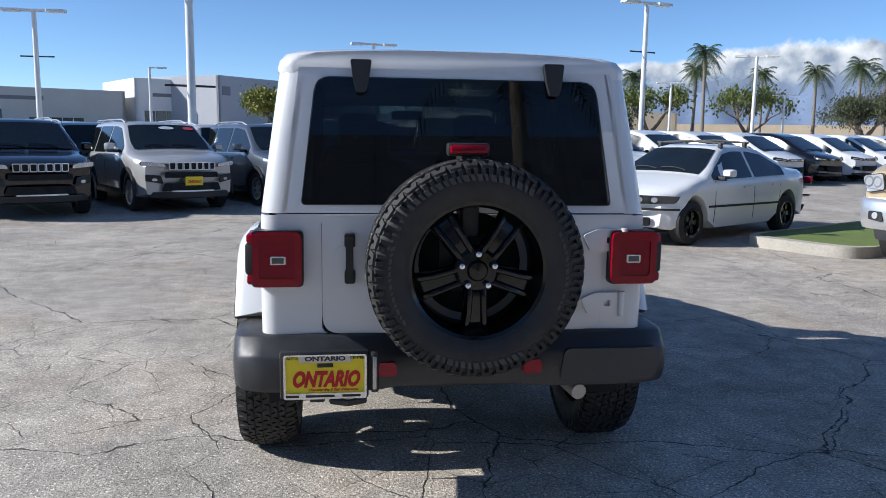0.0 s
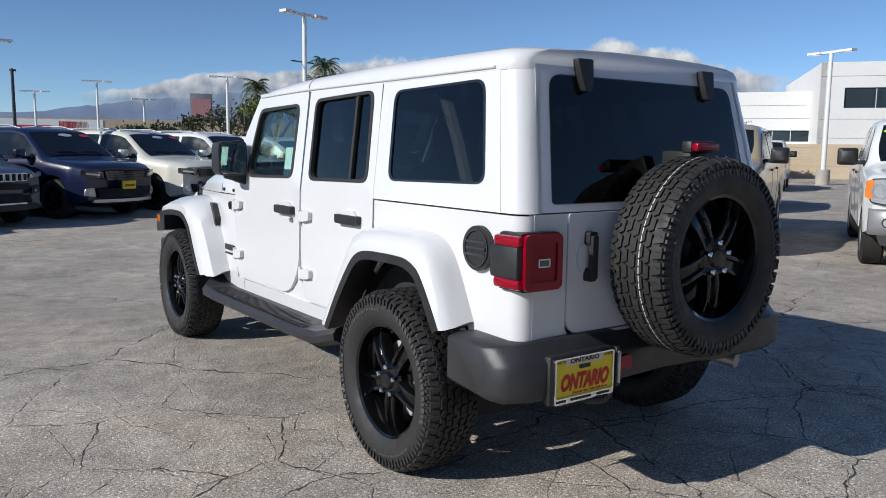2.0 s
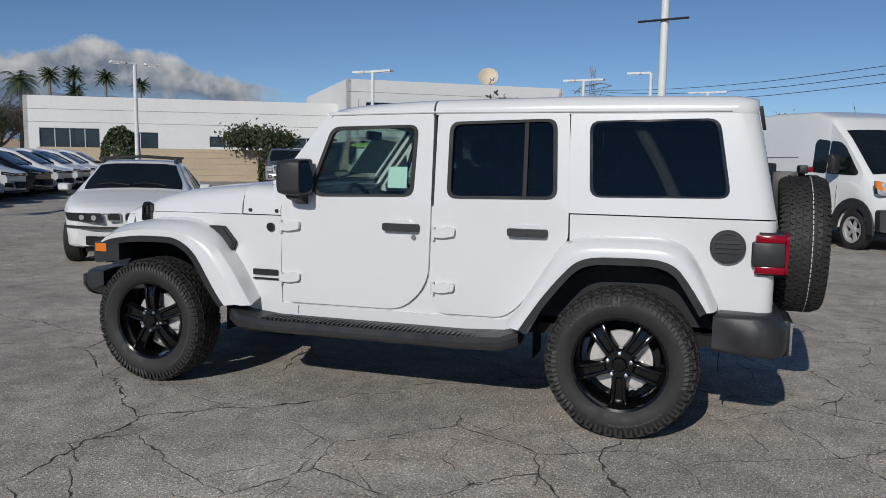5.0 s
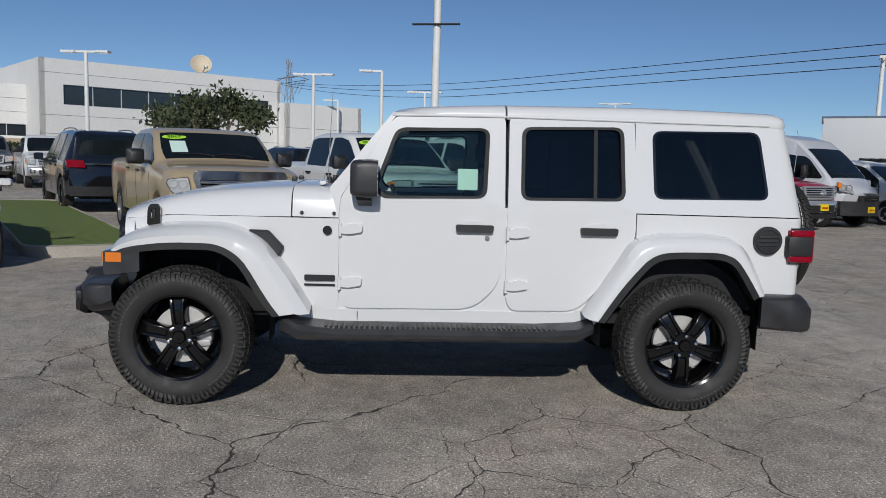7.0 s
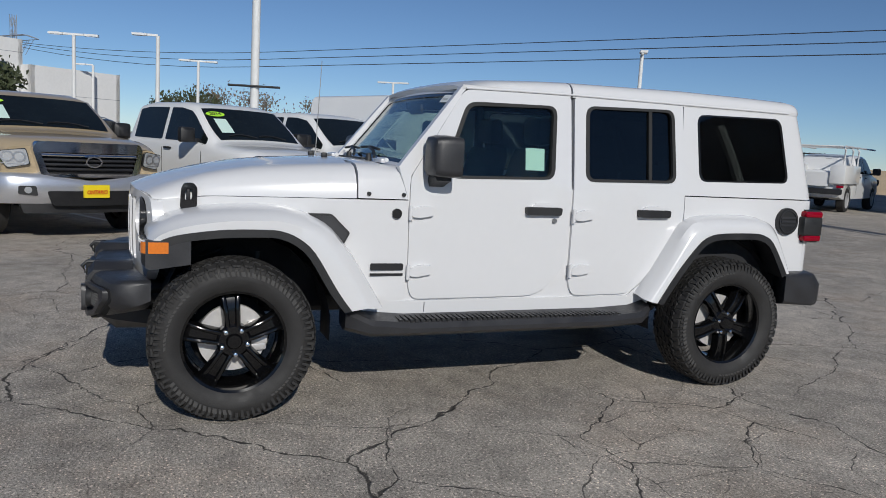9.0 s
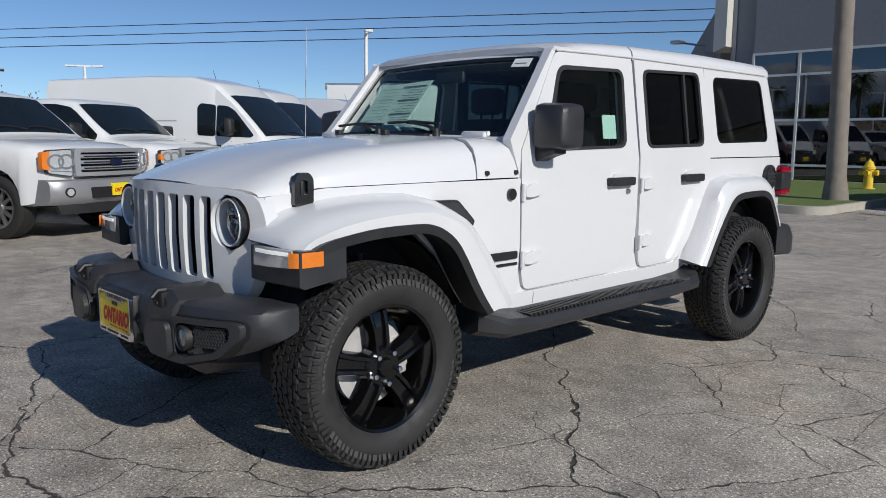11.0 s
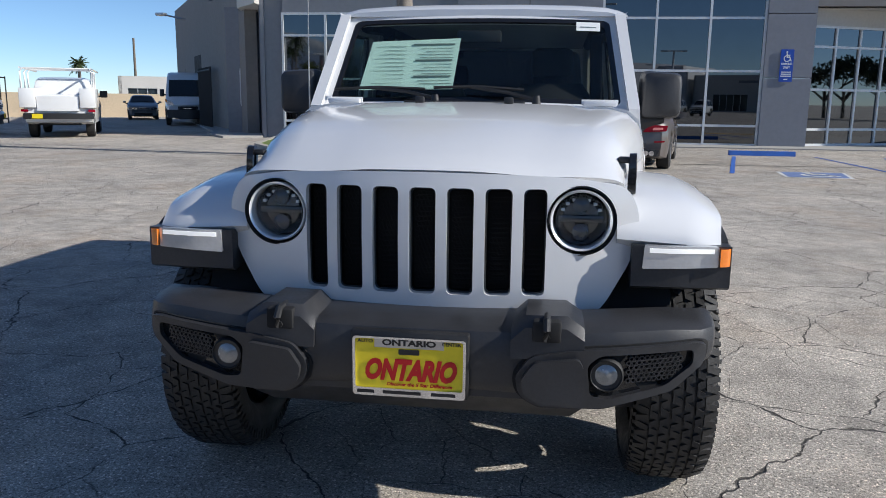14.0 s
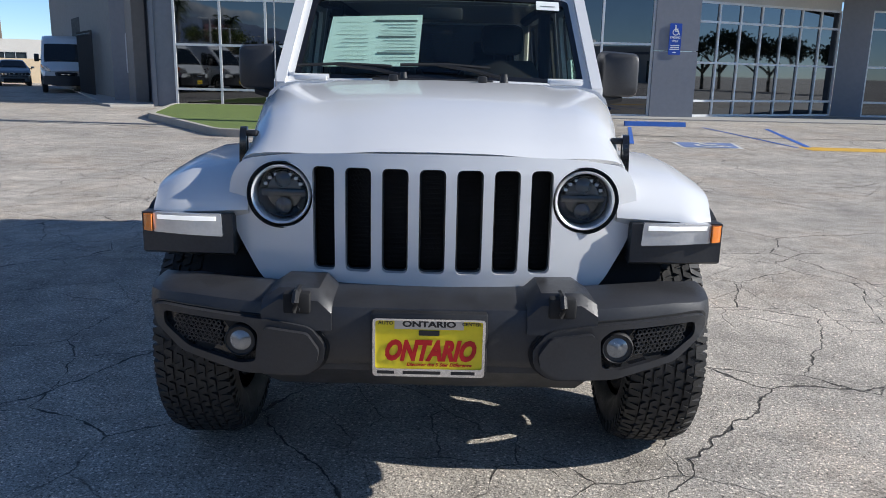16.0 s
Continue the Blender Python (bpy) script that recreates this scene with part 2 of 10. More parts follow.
def tube(bm, pts, r, n=8, r_end=None):
    rings = []
    pts = [Vector(p) for p in pts]
    for i, p in enumerate(pts):
        d = (pts[min(i + 1, len(pts) - 1)] - pts[max(i - 1, 0)]).normalized()
        q = d.to_track_quat("Z", "Y")
        rr = r if r_end is None else r + (r_end - r) * i / (len(pts) - 1)
        rings.append([p + q @ Vector((rr * math.cos(a), rr * math.sin(a), 0)) for a in (2 * math.pi * k / n for k in range(n))])
    return loft(bm, rings, True, True)


def loft(bm, rings, closed=True, caps=True):
    vs = [[bm.verts.new(p) for p in r] for r in rings]
    n = len(rings[0])
    for a, c in zip(vs, vs[1:]):
        for k in range(n if closed else n - 1):
            j = (k + 1) % n
            try:
                bm.faces.new((a[k], a[j], c[j], c[k]))
            except ValueError:
                pass
    if caps and closed:
        bm.faces.new(vs[0])
        bm.faces.new(list(reversed(vs[-1])))
    return bm


def lathe(bm, prof, axis="x", n=48, c=(0, 0, 0)):
    """Turn a profile of (along, radius) about an axis."""
    rings = []
    for k in range(n):
        a = 2 * math.pi * k / n
        ca, sa = math.cos(a), math.sin(a)
        ring = []
        for s, r in prof:
            v = {"x": (s, r * ca, r * sa), "y": (r * ca, s, r * sa), "z": (r * ca, r * sa, s)}[axis]
            ring.append(bm.verts.new(Vector(v) + Vector(c)))
        rings.append(ring)
    for k in range(n):
        a, b2 = rings[k], rings[(k + 1) % n]
        for i in range(len(prof) - 1):
            bm.faces.new((a[i], a[i + 1], b2[i + 1], b2[i]))
    return bm


def rounded(poly, r, seg=4):
    """Round a polygon's corners; r is one radius or one for each corner."""
    out, n = [], len(poly)
    for i, p in enumerate(poly):
        rad = r[i] if isinstance(r, (list, tuple)) else r
        p = Vector(p)
        a, c = Vector(poly[i - 1]) - p, Vector(poly[(i + 1) % n]) - p
        k = min(rad, a.length * 0.45, c.length * 0.45)
        if k < 1e-4:
            out.append(tuple(p))
            continue
        s, e = p + a.normalized() * k, p + c.normalized() * k
        for j in range(seg + 1):
            t = j / seg
            out.append(tuple(s * (1 - t) ** 2 + p * 2 * t * (1 - t) + e * t * t))
    return out


def dense(loop, step):
    out = []
    for i, p in enumerate(loop):
        q = loop[(i + 1) % len(loop)]
        k = max(1, int(math.dist(p, q) / step))
        out += [(p[0] + (q[0] - p[0]) * j / k, p[1] + (q[1] - p[1]) * j / k) for j in range(k)]
    return out


def plate(bm, outer, holes, f, thick, step=0.25):
    """A flat or curved sheet with holes: f(u, v, depth) gives the place, depth 0 outside and thick inside."""
    loops = [dense(lp, step) for lp in [outer, *holes]]
    flat = bmesh.new()
    edges = []
    for lp in loops:
        vs = [flat.verts.new((u, v, 0)) for u, v in lp]
        edges += [flat.edges.new((vs[i], vs[(i + 1) % len(vs)])) for i in range(len(vs))]
    bmesh.ops.triangle_fill(flat, edges=edges, use_beauty=True, use_dissolve=False)
    flat.verts.index_update()
    vf = [bm.verts.new(f(v.co.x, v.co.y, 0.0)) for v in flat.verts]
    vb = [bm.verts.new(f(v.co.x, v.co.y, thick)) for v in flat.verts] if thick else None
    for fc in flat.faces:
        ids = [v.index for v in fc.verts]
        bm.faces.new([vf[i] for i in ids])
        if vb:
            bm.faces.new([vb[i] for i in reversed(ids)])
    if vb:
        k = 0
        for lp in loops:
            m = len(lp)
            for i in range(m):
                a, c = k + i, k + (i + 1) % m
                bm.faces.new((vf[a], vf[c], vb[c], vb[a]))
            k += m
    flat.free()
    return bm


def disc(cx, cy, r, n=28, ry=None):
    return [(cx + r * math.cos(2 * math.pi * k / n), cy + (ry or r) * math.sin(2 * math.pi * k / n)) for k in range(n)]


def mirror_x(pts):
    return [(-p[0], *p[1:]) for p in pts]


def text_mesh(bm, words, size, f, width=None, italic=0.0, bold=0.035):
    """Lettering in the built-in font, centred; f maps (u, v) to a place."""
    cu = bpy.data.curves.new("lettering", "FONT")
    cu.body, cu.size, cu.align_x, cu.align_y, cu.shear = words, size, "CENTER", "CENTER", italic
    cu.resolution_u, cu.offset = 3, bold * size
    ob = bpy.data.objects.new("lettering", cu)
    me = bpy.data.meshes.new_from_object(ob)
    xs = [v.co.x for v in me.vertices]
    k = width / (max(xs) - min(xs)) if width else 1.0
    vs = [bm.verts.new(f(v.co.x * k, v.co.y)) for v in me.vertices]
    for p in me.polygons:
        try:
            bm.faces.new([vs[i] for i in p.vertices])
        except ValueError:
            pass
    bpy.data.objects.remove(ob)
    bpy.data.curves.remove(cu)
    bpy.data.meshes.remove(me)
    return bm


def smooth(a, c, x):
    t = min(1.0, max(0.0, (x - a) / (c - a)))
    return t * t * (3 - 2 * t)


def interp(table, x):
    if x <= table[0][0]:
        return table[0][1]
    for (x0, y0), (x1, y1) in zip(table, table[1:]):
        if x <= x1:
            return y0 + (y1 - y0) * (x - x0) / (x1 - x0)
    return table[-1][1]


# ---- ground ----
def ground_z(x, y):
    """Height of the asphalt: level, with slight unevenness away from the parked car."""
    far = smooth(7.0, 14.0, math.hypot(x, y - 1.5))
    return 0.012 * far * noise.noise((x * 0.09, y * 0.09, 3.0))


def ground():
    def axis(lo, hi):
        near = list(np.arange(lo, hi, 1.5))
        k, far = 2.0, []
        while k < 2600:
            far.append(k)
            k *= 1.7
        return [lo - f for f in reversed(far)] + near + [hi + f for f in far]
    xs, ys = axis(-20, 42), axis(-62, 36)
    bm = bmnew()
    grid = [[bm.verts.new((x, y, ground_z(x, y))) for y in ys] for x in xs]
    for a, c in zip(grid, grid[1:]):
        for k in range(len(ys) - 1):
            bm.faces.new((a[k], c[k], c[k + 1], a[k + 1]))
    g = part("ground", bm, ASPHALT)
    tagged(g, "worn grey asphalt car park with cracks and dusty stains", "ground", kind="structure")


ground()


# ---- wheels ----
SIDEWALL = mat("raised_rubber", (0.06, 0.058, 0.056), 0.7, vary=0.25, scale=30)
SILVER_PAINT = mat("pale_stripe_paint", (0.6, 0.6, 0.58), 0.7, vary=0.25, scale=40)
DISC_STEEL = mat("brake_steel", (0.62, 0.6, 0.58), 0.38, metal=0.35, vary=0.12, scale=20)
def off_road_tyre(bm, r=0.405, w=0.255, rim=0.256):
    h = w / 2
    prof = [(-h + 0.03, rim - 0.01), (-h + 0.008, rim + 0.012), (-h - 0.004, rim + 0.06), (-h - 0.002, r - 0.07), (-h + 0.012, r - 0.03), (-h + 0.035, r - 0.014),
            (-0.04, r - 0.0085), (0.04, r - 0.0085), (h - 0.035, r - 0.014), (h - 0.012, r - 0.03), (h + 0.002, r - 0.07), (h + 0.004, rim + 0.06), (h - 0.008, rim + 0.012), (h - 0.03, rim - 0.01)]
    lathe(bm, prof, "x", 72)
    return bm


def tread_blocks(bm, r=0.405, w=0.255):
    h = w / 2
    n = 84
    rows = ((-0.104, 0.038, 0.0, 0.52), (-0.069, 0.024, 0.5, 0.56), (-0.036, 0.027, 0.2, 0.58), (0.0, 0.03, 0.75, 0.6), (0.036, 0.027, 0.4, 0.58), (0.069, 0.024, 0.9, 0.56), (0.104, 0.038, 0.35, 0.52))
    for cx, bw, ph, fill in rows:
        for k in range(n):
            a = 2 * math.pi * (k + ph) / n
            da = math.pi / n * fill * 1.35
            edge = abs(cx) > 0.08
            slant = 0.5 * da * (1 if cx <= 0 else -1) * (-1) ** k
            lo, hi = r - 0.03, r + (-0.004 if edge else 0.0)
            pts = []
            for rad in (lo, hi):
                for sx_, ex in ((-1, -1), (1, -1), (1, 1), (-1, 1)):
                    x = cx + sx_ * bw / 2
                    aa = a + ex * da + slant * sx_
                    rr = rad - (0.014 if edge and sx_ * cx > 0 and rad == hi else 0)
                    pts.append(bm.verts.new((x, rr * math.cos(aa), rr * math.sin(aa))))
            b0, t0 = pts[:4], pts[4:]
            bm.faces.new(t0)
            for i in range(4):
                bm.faces.new((b0[i], b0[(i + 1) % 4], t0[(i + 1) % 4], t0[i]))
    for s in (-1, 1):                                     # shoulder lugs
        for k in range(n):
            a = 2 * math.pi * (k + (0.0 if s < 0 else 0.35)) / n
            da = math.pi / n * 0.5
            x0, x1 = s * (h - 0.018), s * (h + 0.003)
            r0, r1 = r - 0.055 - (0.012 if k % 2 else 0), r - 0.022
            q = [bm.verts.new((x, rr * math.cos(a + e * da), rr * math.sin(a + e * da))) for x, rr in ((x0, r1), (x1, r1 - 0.008), (x1, r0), (x0, r0)) for e in (-1, 1)]
            for i in range(3):
                bm.faces.new((q[2 * i], q[2 * i + 1], q[2 * i + 3], q[2 * i + 2]))
            bm.faces.new((q[0], q[2], q[4], q[6]))
            bm.faces.new((q[1], q[3], q[5], q[7]))
    return bm


def jeep_wheel(parent, m, mesh_cache={}):
    """A tyre with its black five-spoke rim; outer face at +x."""
    if not mesh_cache:
        tyre = part("wheel", off_road_tyre(bmnew()), DUSTY_RUBBER, parent, "black all-terrain tyre on its rim")
        tagged(part("tread", tread_blocks(bmnew()), DUSTY_RUBBER, tyre), kind="stuff")
        bm = bmnew()
        lathe(bm, [(-0.108, 0.385), (-0.095, 0.392), (-0.04, 0.3975), (0.04, 0.3975), (0.095, 0.392), (0.108, 0.385)], "x", 64)
        part("tread_groove", bm, SEAM, tyre)
        for a0, a1, rr, hh in ((0.35, 1.75, 0.332, 0.024), (3.6, 4.6, 0.332, 0.024), (2.2, 3.1, 0.32, 0.01), (5.2, 6.1, 0.32, 0.01)):
            bm = bmnew()                                     # raised sidewall marks
            k, a = 0, a0
            while a < a1:
                wid = (0.05, 0.035, 0.06, 0.03)[k % 4]
                q = [Vector((0.1335, r_ * math.cos(t_), r_ * math.sin(t_))) for r_, t_ in ((rr, a), (rr, a + wid), (rr + hh, a + wid + 0.02), (rr + hh, a + 0.02))]
                lo = [p - Vector((0.012, 0, 0)) for p in q]
                vs, ls = [bm.verts.new(p) for p in q], [bm.verts.new(p) for p in lo]
                bm.faces.new(vs)
                for e in range(4):
                    bm.faces.new((vs[e], ls[e], ls[(e + 1) % 4], vs[(e + 1) % 4]))
                a += wid + 0.028
                k += 1
            tagged(part("sidewall_mark", bm, SIDEWALL, tyre), kind="stuff")
        bm = bmnew()
        lathe(bm, [(x_, r_ * 1.083) for x_, r_ in ((-0.10, 0.222), (-0.09, 0.235), (0.07, 0.222), (0.088, 0.232), (0.1, 0.242), (0.108, 0.238), (0.1, 0.224), (0.05, 0.212), (-0.09, 0.21))], "x", 56)
        part("rim", bm, WHEEL_BLACK, tyre)
        for k in range(5):
            bm = bmnew()
            a = 2 * math.pi * k / 5 + math.pi / 2

            def at(r, t, x):
                return Vector((x, r * math.cos(a) - t * math.sin(a), r * math.sin(a) + t * math.cos(a)))
            secs = []
            for r, w_, g, x in ((0.03, 0.03, 0.016, 0.066), (0.06, 0.036, 0.017, 0.08), (0.1, 0.037, 0.019, 0.086), (0.16, 0.039, 0.022, 0.083), (0.21, 0.044, 0.026, 0.072), (0.245, 0.052, 0.03, 0.056)):
                half_ = [(w_ + 0.008, x - 0.05), (w_ + 0.002, x - 0.012), (w_ - 0.003, x - 0.002), (w_ - 0.008, x), (g, x - 0.003), (g - 0.006, x - 0.017)]
                secs.append([at(r, t, xx) for t, xx in half_] + [at(r, -t, xx) for t, xx in reversed(half_)])
            loft(bm, secs)
            part("spoke", bm, WHEEL_BLACK, tyre)
        bm = bmnew()
        lathe(bm, [(0.02, 0.088), (0.068, 0.084), (0.08, 0.072), (0.082, 0.04), (0.09, 0.036), (0.096, 0.032), (0.098, 0.0)], "x", 28)
        part("hub_cap", bm, WHEEL_BLACK, tyre)
        for k in range(5):
            a = 2 * math.pi * (k + 0.5) / 5 + math.pi / 2
            bm = bmnew()
            c = Vector((0, 0.0635 * math.cos(a), 0.0635 * math.sin(a)))
            cyl(bm, c + Vector((0.06, 0, 0)), c + Vector((0.1, 0, 0)), 0.0135, 0.0125, 6)
            lathe(bm, [(0.1, 0.0125), (0.106, 0.01), (0.11, 0.0)], "x", 12, tuple(c))
            part("lug_nut", bm, CHROME, tyre, "chrome lug nut")
        bm = bmnew()
        lathe(bm, [(-0.03, 0.06), (-0.03, 0.168), (0.0, 0.168), (0.0, 0.06)], "x", 40)
        part("brake_disc", bm, DISC_STEEL, tyre, "bare steel brake disc")
        bm = bmnew()
        for a in np.linspace(-0.45, 0.45, 5):
            box(bm, -0.045, 0.022, 0.118 * math.cos(a) - 0.03, 0.118 * math.cos(a) + 0.055, 0.13 * math.sin(a) - 0.022, 0.13 * math.sin(a) + 0.022, 0.01)
        part("brake_calliper", bm, DISC_STEEL, tyre)
        bm = bmnew()
        lathe(bm, [(-0.07, 0.0), (-0.07, 0.15), (-0.1, 0.2)], "x", 32)
        part("rim_back", bm, DARK, tyre)
        mesh_cache["w"] = tyre
        tyre.matrix_basis = m
        return tyre
    return again(mesh_cache["w"], m, parent)


# ---- the white four-door off-roader ----
offroader = thing("off_road_car", "clean white hardtop off-road car with black wheels and rear spare", "car", pose(0.017, 0, 0, 0, 0, 0.29))


def side_x(y, z):
    if z <= 1.19:
        x = 0.778 - 0.05 * max(0.0, 0.72 - z) - 0.03 * max(0.0, z - 1.05)
    else:
        x = 0.774 - 0.128 * (z - 1.19)
    return x - 0.172 * smooth(2.2, 3.5, y)


def on_side(s, out=0.0):
    return lambda u, v, d: Vector((s * (side_x(u, v) + out - d), u, v))


def rear_y(z):
    return -0.742 if z < 1.19 else -0.742 + 0.2 * (z - 1.19)


def on_rear(out=0.0):
    return lambda u, v, d: Vector((u, rear_y(v) - out + d, v))


def grille_y(x, z):
    return 3.5 - 0.28 * x * x - 0.35 * max(0.0, z - 1.0) ** 1.5 - 0.12 * max(0.0, 0.8 - z)


def on_front(out=0.0):
    return lambda u, v, d: Vector((u, grille_y(u, v) + out - d, v))


FDOOR = [(2.088, 0.66), (2.06, 0.575), (1.28, 0.582), (1.125, 0.75), (1.113, 1.2), (1.121, 1.735), (1.765, 1.725), (1.80, 1.70), (2.093, 1.235), (2.095, 1.0)]
FWIN = [(1.765, 1.65), (1.222, 1.665), (1.235, 1.258), (1.84, 1.245), (1.892, 1.30)]
RDOOR = [(1.094, 0.66), (1.06, 0.578), (0.67, 0.583), (0.575, 0.66), (0.312, 1.012), (0.314, 1.19), (0.335, 1.742), (1.097, 1.737)]
RWIN = [(1.012, 1.68), (0.41, 1.697), (0.39, 1.267), (1.01, 1.256)]
QWIN = [(0.226, 1.69), (-0.443, 1.703), (-0.515, 1.29), (0.205, 1.277)]
QUARTER = [(0.306, 1.183), (0.304, 1.01), (0.568, 0.655), (0.665, 0.575), (0.70, 0.48), (0.53, 0.50), (0.36, 0.80), (0.19, 0.95), (-0.2, 0.96), (-0.33, 0.87), (-0.45, 0.70), (-0.68, 0.70), (-0.68, 1.183)]
HARDTOP = [(0.326, 1.19), (0.328, 1.752), (-0.52, 1.765), (-0.625, 1.19)]
COWL = [(2.099, 0.48), (2.099, 1.1105), (2.6, 1.1065), (3.1, 1.0955), (3.25, 1.081), (3.36, 1.068), (3.39, 0.93), (2.75, 0.93), (2.55, 0.75), (2.40, 0.5), (2.36, 0.48)]


def grow(poly, d):
    c = Vector((sum(p[0] for p in poly) / len(poly), sum(p[1] for p in poly) / len(poly)))
    return [tuple(Vector(p) + (Vector(p) - c).normalized() * d) for p in poly]


for s in (-1, 1):
    for nm, outer, win, rc in (("front_door", FDOOR, FWIN, [0.1, 0.08, 0.12, 0.1, 0.02, 0.03, 0.04, 0.05, 0.03, 0.02]), ("rear_door", RDOOR, RWIN, [0.1, 0.08, 0.1, 0.06, 0.1, 0.02, 0.03, 0.03])):
        bm = bmnew()
        plate(bm, rounded(outer, rc), [rounded(win, 0.055)], on_side(s, 0.004), 0.05)
        door = part(nm, bm, WHITE, offroader)
        bm = bmnew()
        plate(bm, rounded(grow(win, 0.012), 0.06), [rounded(grow(win, -0.016), 0.045)], on_side(s, 0.008), 0.03)
        part("window_seal", bm, SEAM, door)
        bm = bmnew()
        plate(bm, rounded(grow(win, 0.0), 0.05), [], on_side(s, -0.012), 0.005)
        pane = part("window_pane", bm, CLEAR if nm == "front_door" else TINT, door)
        pane.visible_shadow = False
        hx = 1.293 if nm == "front_door" else 0.538
        bm = bmnew()
        plate(bm, rounded([(hx - 0.11, 1.05), (hx + 0.11, 1.05), (hx + 0.115, 1.095), (hx - 0.115, 1.095)], 0.015), [], on_side(s, 0.03), 0.03)
        bmesh.ops.bevel(bm, geom=[e for e in bm.edges if e.is_manifold and e.calc_face_angle(0) > 1.2], offset=0.006, segments=2, affect="EDGES")
        part("door_handle", bm, BLACK_PLASTIC, door)
        bm = bmnew()
        plate(bm, rounded([(hx - 0.085, 1.09), (hx + 0.085, 1.09), (hx + 0.05, 1.118), (hx - 0.05, 1.118)], 0.012), [], on_side(s, 0.012), 0.014)
        part("handle_recess", bm, WHITE, door)
        if nm == "front_door":
            bm = bmnew()
            plate(bm, disc(1.215, 1.018, 0.014, 14), [], on_side(s, 0.012), 0.012)
            part("key_lock", bm, STEEL, door)
        for hz in (1.055, 0.735):
            y1 = 2.088 if nm == "front_door" else 1.088
            bm = bmnew()
            plate(bm, rounded([(y1, hz - 0.03), (y1 - 0.05, hz - 0.034), (y1 - 0.125, hz - 0.02), (y1 - 0.13, hz + 0.026), (y1 - 0.06, hz + 0.03), (y1, hz + 0.012)], 0.012), [], on_side(s, 0.026), 0.026)
            bmesh.ops.bevel(bm, geom=[e for e in bm.edges if e.is_manifold and e.calc_face_angle(0) > 1.2], offset=0.005, segments=2, affect="EDGES")
            hinge = part("hinge", bm, WHITE, door)
            bm = bmnew()
            x = side_x(y1, hz) + 0.014
            cyl(bm, (s * x, y1 + 0.004, hz - 0.048), (s * x, y1 + 0.004, hz + 0.03), 0.011, n=12)
            part("hinge_pin", bm, WHITE, hinge)
    bm = bmnew()
    plate(bm, [(0.56, 1.69), (0.582, 1.69), (0.577, 1.26), (0.555, 1.26)], [], on_side(s, 0.002), 0.02)
    part("window_divider", bm, SEAM, offroader)
    bm = bmnew()
    plate(bm, QUARTER, [], on_side(s), 0.03)
    part("quarter_panel", bm, WHITE, offroader)
    bm = bmnew()
    plate(bm, HARDTOP, [rounded(QWIN, 0.06)], on_side(s, 0.002), 0.03)
    part("hardtop_side", bm, WHITE, offroader)
    bm = bmnew()
    plate(bm, rounded(grow(QWIN, 0.006), 0.065), [rounded(grow(QWIN, -0.02), 0.05)], on_side(s, 0.001), 0.02)
    part("window_seal", bm, GLOSS_BLACK, offroader)
    bm = bmnew()
    plate(bm, rounded(QWIN, 0.06), [], on_side(s, -0.004), 0.005)
    part("quarter_window", bm, TINT, offroader).visible_shadow = False
    bm = bmnew()
    plate(bm, COWL, [], on_side(s), 0.03)
    part("cowl_side", bm, WHITE, offroader)
    bm = bmnew()
    plate(bm, [(0.60, 0.475), (0.655, 0.57), (2.09, 0.566), (2.42, 0.566), (2.40, 0.475)], [[(1.985, 0.5), (1.98, 0.5), (1.98, 0.555), (1.985, 0.555)]], on_side(s, 0.001), 0.06)
    part("rocker_panel", bm, WHITE, offroader)
    bm = bmnew()                                             # rounded rear corner of tub and hardtop
    for z0, z1 in ((0.70, 1.183), (1.19, 1.765)):
        rings = []
        for z in np.linspace(z0, z1, 5):
            xs, ye = side_x(-0.6, z), rear_y(z)
            r = 0.062 if z < 1.19 else 0.075 + 0.02 * smooth(1.5, 1.76, z)
            yf = -0.68 if z < 1.19 else -0.625 + (z - 1.19) * 0.183
            ring = [Vector((s * xs, yf + 0.002, z)), Vector((s * xs, ye + r, z))]
            for k in range(1, 7):
                a = math.pi / 2 * k / 6
                ring.append(Vector((s * (xs - r + r * math.cos(a)), ye + r - r * math.sin(a), z)))
            ring.append(Vector((s * 0.54 if z < 1.19 else s * (xs - 0.1), ye, z)))
            rings.append(ring)
        loft(bm, rings, False, False)
    part("rear_corner", bm, WHITE, offroader)

# roof in two lids with a gap
ROOF_T = [(-0.63, 1.815), (-0.5, 1.832), (0.3, 1.838), (1.2, 1.823), (1.6, 1.80), (1.75, 1.78), (1.80, 1.755)]


def roof_ring(y):
    zt = interp(ROOF_T, y)
    over = max(0.0, -0.54 - y)
    w = side_x(y, 1.74) + 0.004 - (0.095 - math.sqrt(max(0.0, 0.095 ** 2 - over ** 2)))
    half = [(w, 1.728), (w + 0.004, 1.748), (w - 0.004, 1.77 - (1.815 - zt) * 0.6), (w - 0.03, zt - 0.022), (w - 0.09, zt - 0.008), (w - 0.25, zt + 0.002), (w * 0.3, zt + 0.008)]
    return [Vector((x, y, z)) for x, z in half] + [Vector((-x, y, z)) for x, z in reversed(half)]


